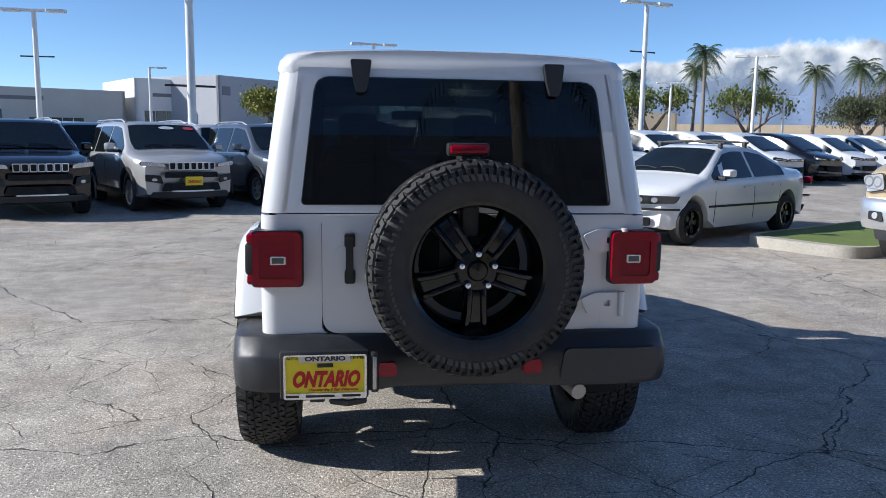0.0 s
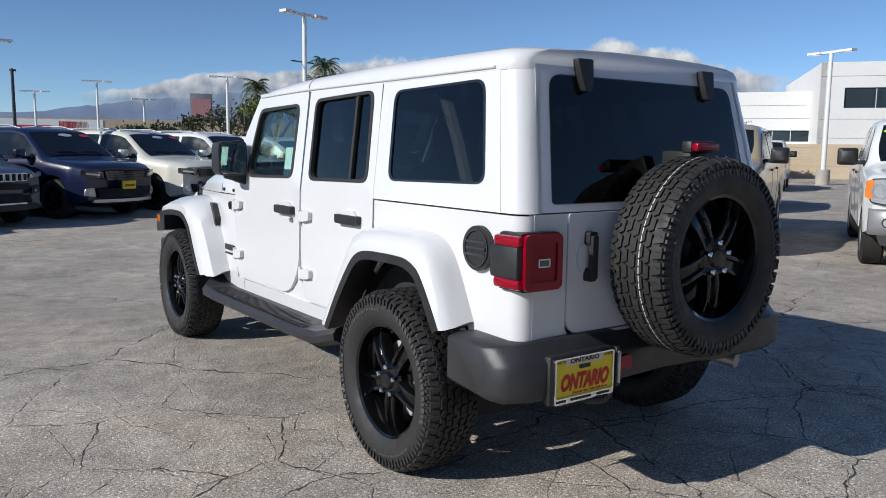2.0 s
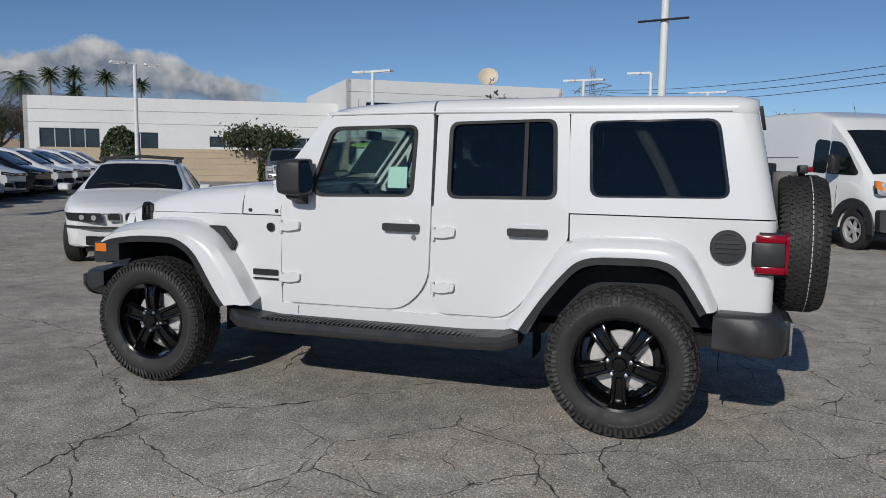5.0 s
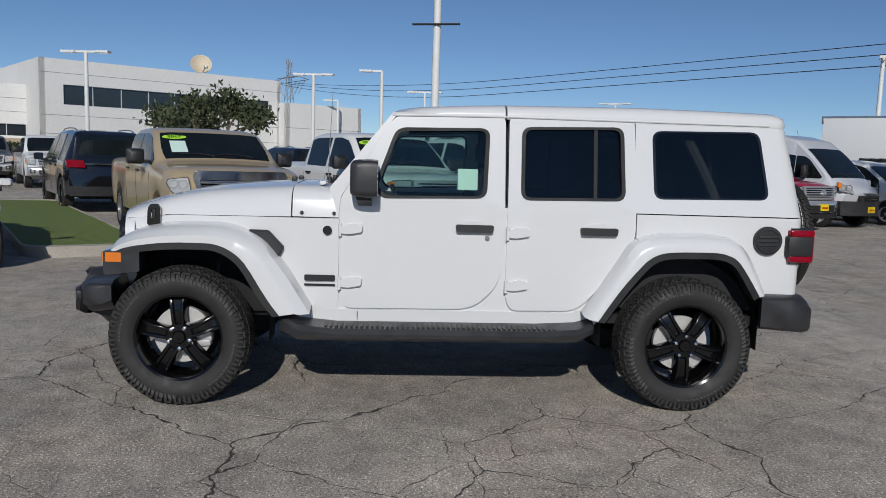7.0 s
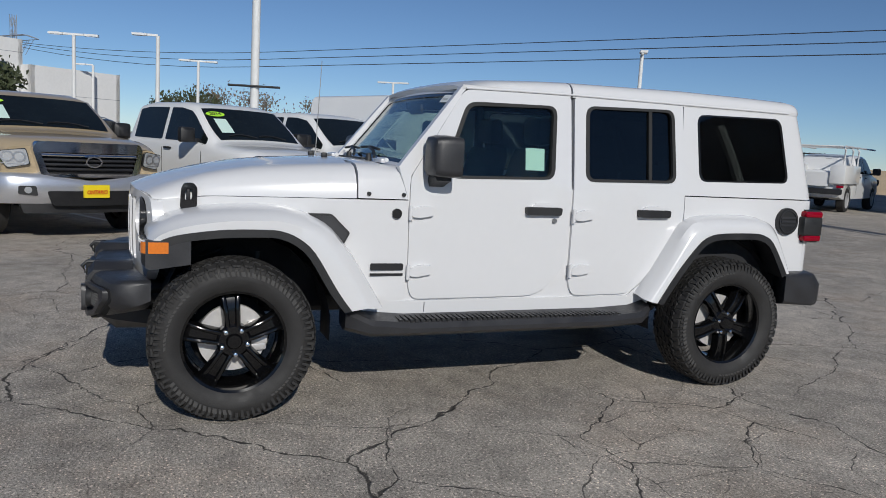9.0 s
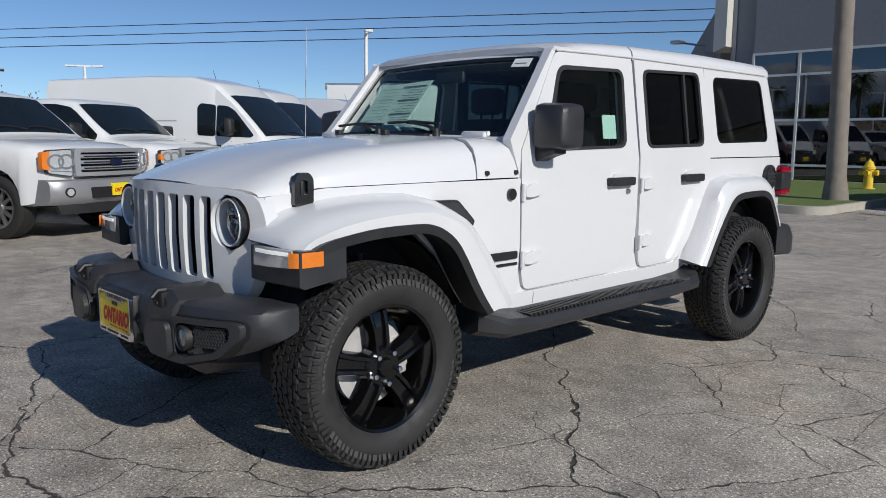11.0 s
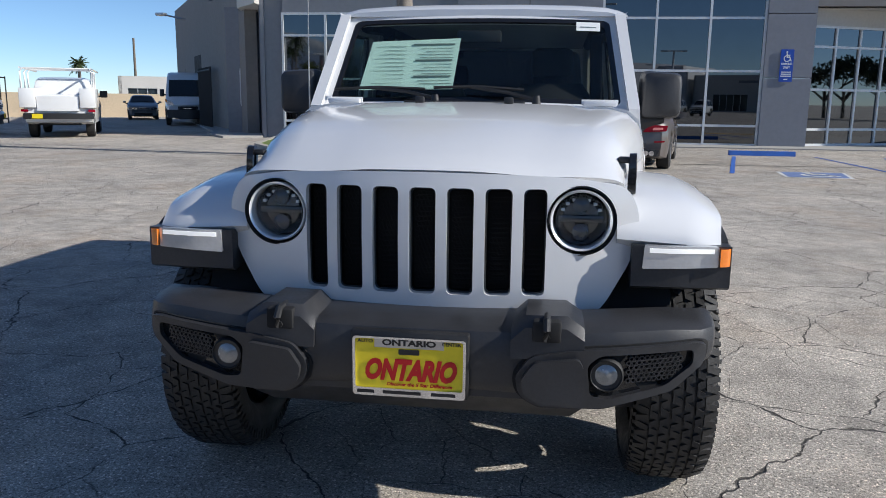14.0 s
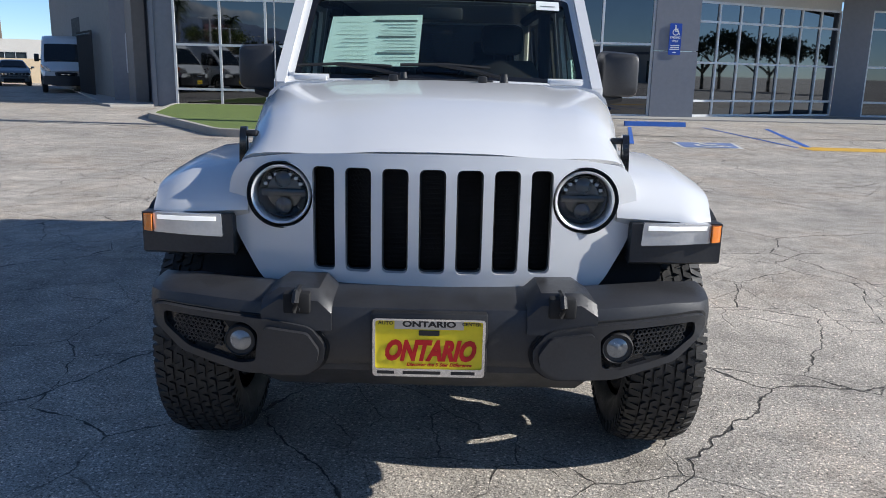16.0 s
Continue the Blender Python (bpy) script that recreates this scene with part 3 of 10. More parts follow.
for nm, ys in (("roof_rear", (-0.630, -0.622, -0.605, -0.58, -0.555, -0.52, -0.2, 0.3, 0.8, 1.112)), ("roof_front", (1.124, 1.3, 1.5, 1.62, 1.7, 1.76, 1.8))):
    bm = bmnew()
    loft(bm, [roof_ring(y) for y in ys], True, True)
    part(nm, bm, WHITE, offroader)
for s in (-1, 1):                                            # drip rail
    bm = bmnew()
    tube(bm, [(s * (side_x(0, 1.74) + 0.008), y, 1.742 - 0.012 * smooth(1.2, 1.8, y)) for y in np.linspace(-0.5, 1.78, 8)], 0.006, 6)
    part("drip_rail", bm, WHITE, offroader)

# rear face
bm = bmnew()
plate(bm, [(-0.69, 1.192), (0.69, 1.192), (0.62, 1.795), (-0.62, 1.795)], [rounded([(-0.615, 1.225), (0.615, 1.225), (0.557, 1.712), (-0.557, 1.712)], [0.02, 0.02, 0.06, 0.06])], on_rear(), 0.03)
part("hardtop_rear", bm, WHITE, offroader)
bm = bmnew()
plate(bm, rounded([(-0.618, 1.222), (0.618, 1.222), (0.562, 1.716), (-0.562, 1.716)], [0.02, 0.02, 0.06, 0.06]), [], on_rear(0.006), 0.006)
lift = part("liftgate_glass", bm, TINT, offroader)
lift.visible_shadow = False
for s in (-1, 1):
    x0 = s * 0.385
    bm = bmnew()
    plate(bm, rounded([(x0 - 0.042, 1.782), (x0 - 0.03, 1.70), (x0 - 0.018, 1.655), (x0 + 0.018, 1.655), (x0 + 0.03, 1.70), (x0 + 0.042, 1.782)], 0.01), [], on_rear(0.035), 0.035)
    bmesh.ops.bevel(bm, geom=[e for e in bm.edges if e.is_manifold and e.calc_face_angle(0) > 1.2], offset=0.006, segments=2, affect="EDGES")
    part("glass_hinge", bm, BLACK_PLASTIC, lift)
bm = bmnew()
plate(bm, rounded([(-0.538, 0.715), (0.583, 0.715), (0.583, 1.186), (-0.538, 1.186)], [0.07, 0.07, 0.015, 0.015]), [], on_rear(0.006), 0.03)
gate = part("tailgate", bm, WHITE, offroader)
bm = bmnew()
plate(bm, [(-0.71, 0.695), (0.71, 0.695), (0.71, 1.187), (-0.71, 1.187)], [rounded([(-0.545, 0.707), (0.59, 0.707), (0.59, 1.183), (-0.545, 1.183)], 0.06)], on_rear(0.001), 0.03)
part("rear_panel", bm, WHITE, offroader)
bm = bmnew()
plate(bm, [(-0.70, 0.7), (0.70, 0.7), (0.70, 1.2), (-0.70, 1.2)], [], on_rear(-0.035), 0.01)
part("gate_seal", bm, SEAM, offroader)
bm = bmnew()
for z in (0.945, 1.088):
    plate(bm, rounded([(-0.452, z - 0.026), (-0.41, z - 0.026), (-0.41, z + 0.026), (-0.452, z + 0.026)], 0.01), [], on_rear(0.036), 0.036)
plate(bm, rounded([(-0.447, 0.93), (-0.418, 0.93), (-0.418, 1.1), (-0.447, 1.1)], 0.006), [], on_rear(0.05), 0.022)
part("gate_handle", bm, BLACK_PLASTIC, gate)
bm = bmnew()
plate(bm, disc(-0.462, 1.01, 0.03, 18, 0.055), [], on_rear(0.012), 0.008)
part("handle_cup", bm, WHITE, gate)
for z in (1.085, 0.825):
    bm = bmnew()
    plate(bm, rounded([(0.53, z - 0.045), (0.66, z - 0.045), (0.66, z + 0.045), (0.56, z + 0.045), (0.50, z + 0.02)], 0.012), [[(0.60, z - 0.012), (0.625, z - 0.012), (0.625, z + 0.012), (0.60, z + 0.012)]], on_rear(0.024), 0.024)
    bmesh.ops.bevel(bm, geom=[e for e in bm.edges if e.is_manifold and e.calc_face_angle(0) > 1.2], offset=0.004, segments=2, affect="EDGES")
    hinge = part("gate_hinge", bm, WHITE, gate)
    bm = bmnew()
    cyl(bm, (0.668, -0.772, z - 0.05), (0.668, -0.772, z + 0.05), 0.013, n=12)
    part("hinge_pin", bm, WHITE, hinge)
# tail lamps
for s in (-1, 1):
    bm = bmnew()
    plate(bm, rounded([(s * 0.608, 0.908), (s * 0.805, 0.908), (s * 0.805, 1.126), (s * 0.608, 1.126)], 0.02), [], on_rear(0.035), 0.12)
    lamp = part("tail_lamp", bm, BLACK_PLASTIC, offroader, "boxy red tail lamp in a black housing")
    bm = bmnew()
    box(bm, *sorted((s * 0.70, s * 0.828)), -0.783, -0.625, 0.955, 1.08, 0.014)
    part("lamp_side", bm, BLACK_PLASTIC, lamp)
    bm = bmnew()
    o = rounded([(s * 0.613, 0.912), (s * 0.798, 0.912), (s * 0.798, 1.122), (s * 0.613, 1.122)], 0.028)
    i = rounded([(s * 0.64, 0.944), (s * 0.772, 0.944), (s * 0.772, 1.09), (s * 0.64, 1.09)], 0.015)
    plate(bm, o, [i], on_rear(0.056), 0.024)
    bmesh.ops.bevel(bm, geom=[e for e in bm.edges if e.is_manifold and e.calc_face_angle(0) > 1.2], offset=0.0125, segments=3, affect="EDGES")
    for z0, z1 in ((0.918, 0.96), (1.075, 1.116)):
        box(bm, *sorted((s * 0.72, s * 0.822)), -0.785, -0.64, z0, z1, 0.012)
    part("red_lens", bm, RED_LENS, lamp)
    bm = bmnew()
    plate(bm, i, [], on_rear(0.05), 0.018)
    part("lens_centre", bm, mat("deep_red_lens", (0.22, 0.0, 0.012), 0.2, coat=0.1, spec=0.25), lamp)
    bm = bmnew()
    plate(bm, rounded([(s * 0.674, 0.998), (s * 0.732, 0.998), (s * 0.732, 1.03), (s * 0.674, 1.03)], 0.005), [], on_rear(0.054), 0.008)
    rev = part("reverse_lamp", bm, CLEAR_LENS, lamp)
    bm = bmnew()
    plate(bm, [(s * 0.681, 1.003), (s * 0.725, 1.003), (s * 0.725, 1.025), (s * 0.681, 1.025)], [], on_rear(0.0555), 0.001)
    part("lens_window", bm, DARK_LENS, rev)

# bonnet and cowl
HOOD_T = [(2.385, 1.3), (2.6, 1.288), (2.9, 1.258), (3.1, 1.222), (3.25, 1.18), (3.35, 1.135), (3.41, 1.1)]


def hood_ring(y):
    t = (y - 2.385) / 1.02
    w = side_x(y, 1.1) - 0.004
    zt, zs = interp(HOOD_T, y), 1.114 - 0.022 * t - 0.022 * smooth(3.1, 3.4, y)
    zt = max(zt, zs + 0.004)
    d = zt - zs
    bow = 0.28 * smooth(3.1, 3.41, y)
    half = [(w, zs), (w - 0.006, zs + 0.3 * d), (w - 0.03, zs + 0.62 * d), (w - 0.08, zs + 0.86 * d), (w - 0.16, zs + 0.96 * d), (w - 0.24, zs + 0.95 * d), (w - 0.33, zt + 0.004), (0.16, zt + 0.012), (0, zt + 0.014)]
    pts = [Vector((x, y - bow * x * x + 0.075 * smooth(3.2, 3.41, y), z)) for x, z in half]
    return pts + [Vector((-p.x, p.y, p.z)) for p in reversed(pts[:-1])]


bm = bmnew()
loft(bm, [hood_ring(y) for y in (2.385, 2.5, 2.7, 2.9, 3.05, 3.15, 3.25, 3.32, 3.37, 3.41)], True, True)
hood = part("bonnet", bm, WHITE, offroader)
bm = bmnew()
rings = []
for y in (2.1, 2.16, 2.25, 2.376):
    w = side_x(y, 1.15) - 0.003
    zt = 1.3 - 0.01 * smooth(2.25, 2.1, y)
    half = [(w, 1.116), (w - 0.012, 1.2), (w - 0.03, 1.25), (w - 0.075, zt - 0.014), (w - 0.16, zt), (0, zt + 0.012)]
    rings.append([Vector((x, y, z)) for x, z in half] + [Vector((-x, y, z)) for x, z in reversed(half[:-1])])
loft(bm, rings)
part("cowl", bm, WHITE, offroader)
for s in (-1, 1):
    for y in (2.32, 2.13):
        bm = bmnew()
        cyl(bm, (s * (side_x(y, 1.14) - 0.02), y, 1.14), (s * (side_x(y, 1.14) + 0.004), y, 1.14), 0.011, n=12)
        part("cowl_bolt", bm, BLACK_PLASTIC, offroader)
    bm = bmnew()
    plate(bm, disc(2.167, 1.04, 0.027, 20), [], on_side(s, 0.012), 0.015)
    part("round_badge", bm, GLOSS_BLACK, offroader)
    # looped bonnet catch
    bm = bmnew()
    plate(bm, rounded([(3.175, 1.035), (3.255, 1.03), (3.25, 1.13), (3.235, 1.158), (3.19, 1.16), (3.172, 1.135)], 0.018), [rounded([(3.198, 1.075), (3.232, 1.072), (3.23, 1.128), (3.198, 1.132)], 0.012)], on_side(s, 0.026), 0.022)
    bmesh.ops.bevel(bm, geom=[e for e in bm.edges if e.is_manifold and e.calc_face_angle(0) > 1.2], offset=0.006, segments=2, affect="EDGES")
    latch = part("bonnet_catch", bm, GLOSS_BLACK, offroader)
    xx = side_x(3.21, 1.1)
    bm = bmnew()
    box(bm, *sorted((s * (xx - 0.03), s * (xx + 0.012))), 3.18, 3.25, 1.01, 1.07, 0.012)
    part("catch_base", bm, BLACK_PLASTIC, latch)
    bm = bmnew()
    box(bm, *sorted((s * (xx - 0.035), s * (xx + 0.012))), 3.195, 3.235, 1.128, 1.148, 0.008)
    part("catch_hook", bm, BLACK_PLASTIC, latch)
    bm = bmnew()
    box(bm, *sorted((s * (xx + 0.0), s * (xx + 0.02))), 3.205, 3.225, 1.06, 1.145, 0.007)
    part("catch_strap", bm, BLACK_PLASTIC, latch)
for x in (-0.19, 0.19):
    bm = bmnew()
    box(bm, x - 0.02, x + 0.02, 2.42, 2.455, 1.305, 1.335, 0.008)
    part("rubber_stop", bm, BLACK_PLASTIC, hood)
for x in (-0.58, 0.58):
    bm = bmnew()
    box(bm, x - 0.075, x + 0.075, 2.2, 2.23, 1.3, 1.325, 0.008)
    cyl(bm, (x - 0.08, 2.2, 1.318), (x + 0.08, 2.2, 1.318), 0.012, n=10)
    part("screen_hinge", bm, WHITE, offroader)
bm = bmnew()
plate(bm, rounded([(-0.25, 2.19), (0.30, 2.19), (0.30, 2.235), (-0.25, 2.235)], 0.01), [], lambda u, v, d: Vector((u, v, 1.318 - d)), 0.01)
part("cowl_vent", bm, BLACK_PLASTIC, offroader)

# windscreen
WB, WT = Vector((0, 2.15, 1.29)), Vector((0, 1.775, 1.765))


def on_screen(out=0.0):
    d0 = (WT - WB)
    nrm = Vector((0, d0.z, -d0.y)).normalized()
    def f(u, v, d):
        p = WB + d0 * v + nrm * (out - d - 0.05 * u * u)
        return Vector((u, p.y, p.z))
    return f


SG = [(-0.682, 0.055), (0.682, 0.055), (0.628, 0.905), (-0.628, 0.905)]
bm = bmnew()
plate(bm, rounded([(-0.745, -0.02), (0.745, -0.02), (0.688, 0.985), (-0.688, 0.985)], [0.02, 0.02, 0.08, 0.08]), [rounded(SG, 0.05)], on_screen(), 0.045, 0.12)
frame_ob = part("windscreen_frame", bm, WHITE, offroader)
bm = bmnew()
plate(bm, rounded(SG, 0.05), [rounded([(-0.655, 0.10), (0.655, 0.10), (0.605, 0.865), (-0.605, 0.865)], 0.06)], on_screen(-0.002), 0.01, 0.12)
part("screen_border", bm, GLOSS_BLACK, frame_ob)
bm = bmnew()
plate(bm, rounded(SG, 0.05), [], on_screen(-0.006), 0.006, 0.12)
part("windscreen", bm, SHIELD, frame_ob).visible_shadow = False
for s in (-1, 1):                                            # side of the frame down to the door edge
    bm = bmnew()
    plate(bm, [(2.105, 1.12), (2.16, 1.29), (1.80, 1.74), (1.76, 1.745), (1.80, 1.70), (2.09, 1.245)], [], on_side(s, 0.0), 0.05)
    part("screen_pillar", bm, WHITE, frame_ob)
for x0, x1 in ((-0.30, 0.02), (0.16, 0.5)):
    bm = bmnew()
    f = on_screen(0.028)
    tube(bm, [f(x0, 0.085, 0) + Vector((0, 0.03, -0.02)), f(x0 + 0.14 * (1 if x1 > x0 else -1), 0.11, 0), f(x1 - 0.02, 0.155, 0)], 0.009, 6)
    wip = part("wiper_arm", bm, BLACK_PLASTIC, offroader)
    bm = bmnew()
    tube(bm, [f(x0 + 0.06, 0.135, 0), f(x1 - 0.05, 0.16, 0), f(x1 + 0.16, 0.15, 0)], 0.008, 6)
    part("wiper_blade", bm, SEAM, wip)
    bm = bmnew()
    cyl(bm, (x0, 2.2, 1.3), (x0, 2.2, 1.345), 0.022, 0.014, 12)
    part("wiper_pivot", bm, BLACK_PLASTIC, wip)
bm = bmnew()
f = on_screen(0.0)
plate(bm, [(0.10, 0.20), (0.555, 0.20), (0.525, 0.70), (0.085, 0.72)], [], on_screen(-0.02), 0.002)
sticker = part("price_sheet", bm, PAPER, offroader, "pale green printed price sheets behind the screen")
for k in range(13):
    bm = bmnew()
    v = 0.25 + 0.033 * k
    a, w = (0.11, 0.2) if k % 4 else (0.105, 0.225)
    plate(bm, [(a + 0.005, v), (a + w * (0.7 + 0.3 * ((k * 7) % 5) / 5), v), (a + w * (0.7 + 0.3 * ((k * 7) % 5) / 5), v + (0.018 if k % 5 == 2 else 0.005)), (a + 0.005, v + (0.018 if k % 5 == 2 else 0.005))], [], on_screen(-0.0185), 0.0)
    part("print_bar", bm, PRINT, sticker)
for k in range(10):
    bm = bmnew()
    v = 0.26 + 0.042 * k
    plate(bm, [(0.345, v), (0.5 - 0.02 * (k % 3), v), (0.5 - 0.02 * (k % 3), v + 0.004), (0.345, v + 0.004)], [], on_screen(-0.0185), 0.0)
    part("print_bar", bm, PRINT, sticker)
bm = bmnew()
plate(bm, [(-0.585, 0.79), (-0.472, 0.79), (-0.472, 0.88), (-0.585, 0.88)], [], on_screen(-0.001), 0.002)
lab = part("small_label", bm, WHITE_PAPER, offroader, "small white label in the screen corner")
bm = bmnew()
plate(bm, [(-0.565, 0.822), (-0.49, 0.822), (-0.49, 0.83), (-0.565, 0.83)], [], on_screen(0.001), 0.0)
part("print_bar", bm, PRINT, lab)
bm = bmnew()
plate(bm, [(1.28, 1.30), (1.40, 1.30), (1.40, 1.425), (1.28, 1.425)], [], on_side(-1, -0.02), 0.002)
part("door_label", bm, PAPER, offroader, "pale green label inside the door window")

# grille
slots = []
for k in range(-3, 4):
    x = 0.1145 * k
    a, c = x - 0.0405, x + 0.0405
    if k == 3:
        c -= 0.012
    if k == -3:
        a += 0.012
    slots.append(rounded([(a, 0.735), (c, 0.735), (c, 1.062), (a, 1.062)], 0.02))
holes = slots + [disc(s * 0.475, 0.968, 0.103, 32) for s in (-1, 1)]
bm = bmnew()
plate(bm, rounded([(-0.64, 0.86), (-0.55, 0.69), (-0.47, 0.635), (0.47, 0.635), (0.55, 0.69), (0.64, 0.86), (0.655, 0.985), (0.612, 1.072), (0.45, 1.096), (0.24, 1.105), (0.0, 1.108), (-0.24, 1.105), (-0.45, 1.096), (-0.612, 1.072), (-0.655, 0.985)], 0.05), holes, on_front(), 0.055, 0.12)
bmesh.ops.bevel(bm, geom=[e for e in bm.edges if e.is_manifold and e.calc_face_angle(0) > 1.2], offset=0.008, segments=3, affect="EDGES")
grille = part("grille", bm, WHITE, offroader, "white grille with seven upright black slots")
for s_ in slots:
    bm = bmnew()
    c = (min(p[0] for p in s_) + max(p[0] for p in s_)) / 2
    hw = (max(p[0] for p in s_) - min(p[0] for p in s_)) / 2 - 0.005
    plate(bm, [(c - 0.043, 0.728), (c + 0.043, 0.728), (c + 0.043, 1.068), (c - 0.043, 1.068)], [rounded([(c - hw, 0.741), (c + hw, 0.741), (c + hw, 1.056), (c - hw, 1.056)], 0.016)], on_front(-0.03), 0.03, 0.12)
    part("slot_surround", bm, GLOSS_BLACK, grille)
    bm = bmnew()
    for j in range(20):                                      # hexagon-like mesh
        z = 0.735 + j * 0.016
        for i in range(-2, 3):
            x = c + i * 0.0125 + (0.006 if j % 2 else 0)
            if abs(x - c) < 0.03:
                plate(bm, disc(x, z, 0.0078, 6), [disc(x, z, 0.0064, 6)], on_front(-0.062), 0.005)
    part("slot_mesh", bm, DARK, grille)
bm = bmnew()
plate(bm, [(-0.58, 0.68), (0.58, 0.68), (0.60, 1.08), (-0.60, 1.08)], [], on_front(-0.075), 0.02, 0.2)
part("radiator", bm, DARK, offroader)
for s in (-1, 1):
    cx, cz = s * 0.475, 0.968
    y0 = grille_y(cx, cz)
    bm = bmnew()
    lathe(bm, [(0.004, 0.106), (-0.01, 0.098), (-0.07, 0.094), (-0.075, 0.0)], "y", 36, (cx, y0, cz))
    lamp = part("headlamp", bm, GLOSS_BLACK, offroader, "round dark projector headlamp with a chrome ring")
    bm = bmnew()
    lathe(bm, [(-0.05, 0.088), (0.0, 0.0945), (0.007, 0.091), (0.001, 0.0855), (-0.05, 0.083)], "y", 40, (cx, y0, cz))
    part("lamp_ring", bm, mat("satin_ring", (0.8, 0.81, 0.83), 0.3, metal=0.35, coat=0.4, vary=0.03), lamp)
    bm = bmnew()
    lathe(bm, [(-0.022, 0.08), (-0.01, 0.06), (-0.004, 0.03), (-0.002, 0.0)], "y", 32, (cx, y0 - 0.005, cz))
    back = bmnew()
    lathe(back, [(-0.055, 0.0), (-0.055, 0.055), (-0.03, 0.076)], "y", 32, (cx, y0, cz))
    part("reflector_bowl", back, DARK_LENS, lamp)
    lens = part("lamp_glass", bm, glass("lamp_glass", (0.85, 0.88, 0.9)), lamp)
    lens.visible_shadow = False
    bm = bmnew()
    box(bm, cx - 0.07, cx + 0.07, y0 - 0.06, y0 - 0.035, cz - 0.012, cz + 0.012, 0.006)
    for dz in (-0.04, 0.043):
        lathe(bm, [(-0.06, 0.03), (-0.035, 0.026), (-0.028, 0.014), (-0.026, 0.0)], "y", 16, (cx, y0, cz + dz))
    part("projector", bm, DARK_LENS, lamp)
    for k in range(7):
        a = math.pi * (0.15 + 0.7 * k / 6)
        bm = bmnew()
        box(bm, cx + 0.062 * math.cos(a) - 0.006, cx + 0.062 * math.cos(a) + 0.006, y0 - 0.05, y0 - 0.035, cz + 0.062 * math.sin(a) - 0.005, cz + 0.062 * math.sin(a) + 0.005, 0.002)
        part("reflector_facet", bm, CLEAR_LENS, lamp)

# flared arches
FP = [(3.41, 0.892), (3.395, 0.925), (3.34, 0.968), (3.24, 1.008), (3.05, 1.04), (2.85, 1.05), (2.74, 1.042), (2.63, 1.008), (2.52, 0.945), (2.40, 0.80), (2.33, 0.69), (2.255, 0.572)]
FQ = [(3.37, 0.872), (3.345, 0.898), (3.29, 0.92), (3.2, 0.938), (3.05, 0.954), (2.87, 0.956), (2.79, 0.948), (2.71, 0.915), (2.63, 0.845), (2.53, 0.685), (2.48, 0.61), (2.43, 0.545)]
RP = [(0.625, 0.562), (0.53, 0.70), (0.43, 0.86), (0.35, 0.985), (0.28, 1.03), (0.17, 1.052), (0.0, 1.058), (-0.15, 1.058), (-0.24, 1.045), (-0.31, 1.01), (-0.37, 0.935), (-0.43, 0.82), (-0.475, 0.725)]
RQ = [(0.545, 0.545), (0.47, 0.66), (0.40, 0.76), (0.31, 0.87), (0.24, 0.935), (0.15, 0.965), (0.0, 0.972), (-0.14, 0.972), (-0.21, 0.96), (-0.27, 0.93), (-0.32, 0.87), (-0.38, 0.78), (-0.42, 0.715)]


def eased(pts, n=3):
    """The same run of points with rounded steps between them."""
    out = []
    for k in range(len(pts) - 1):
        p0, p1, p2, p3 = (Vector(pts[min(max(j, 0), len(pts) - 1)]) for j in (k - 1, k, k + 1, k + 2))
        for j in range(n):
            t = j / n
            out.append(tuple(0.5 * (2 * p1 + (p2 - p0) * t + (2 * p0 - 5 * p1 + 4 * p2 - p3) * t * t + (3 * p1 - p0 - 3 * p2 + p3) * t ** 3)))
    return out + [pts[-1]]


FP, FQ, RP, RQ = eased(FP), eased(FQ), eased(RP), eased(RQ)


def flare(P, Q, s, out, nose=0.0):
    rings = []
    for (y, z), (qy, qz) in zip(P, Q):
        xi = min(side_x(y, min(z, 1.1)), side_x(qy, qz)) - 0.025
        xo = out - nose * smooth(3.25, 3.42, y)
        lift_, fall = 0.022, 1.1 * nose
        rings.append([Vector((s * x, a, c)) for x, a, c in ((xi, y + (0.012 if y > 3 else 0), z + lift_ + 0.02 * nose), (xo - 0.11, y, z + lift_ * 0.9 - fall * 0.4), (xo - 0.04, y, z + 0.006 - fall),
                      (xo - 0.01, y * 0.7 + qy * 0.3, z * 0.7 + qz * 0.3 - fall * 0.5), (xo, y * 0.5 + qy * 0.5, z * 0.5 + qz * 0.5), (xo, qy, qz), (xo - 0.02, qy, qz), (xi, qy, qz))])
    return rings


def lining(Q, s, out, centre, depth=0.035):
    rings = []
    c = Vector(centre)
    for q in Q:
        q = Vector(q)
        d = (c - q).normalized() * depth
        rings.append([Vector((s * x, *p)) for x, p in ((out + 0.006, q - d * 0.12), (out + 0.006, q + d), (out - 0.03, q + d), (out - 0.16, q + d * 0.4), (out - 0.16, q - d * 0.12))])
    return rings


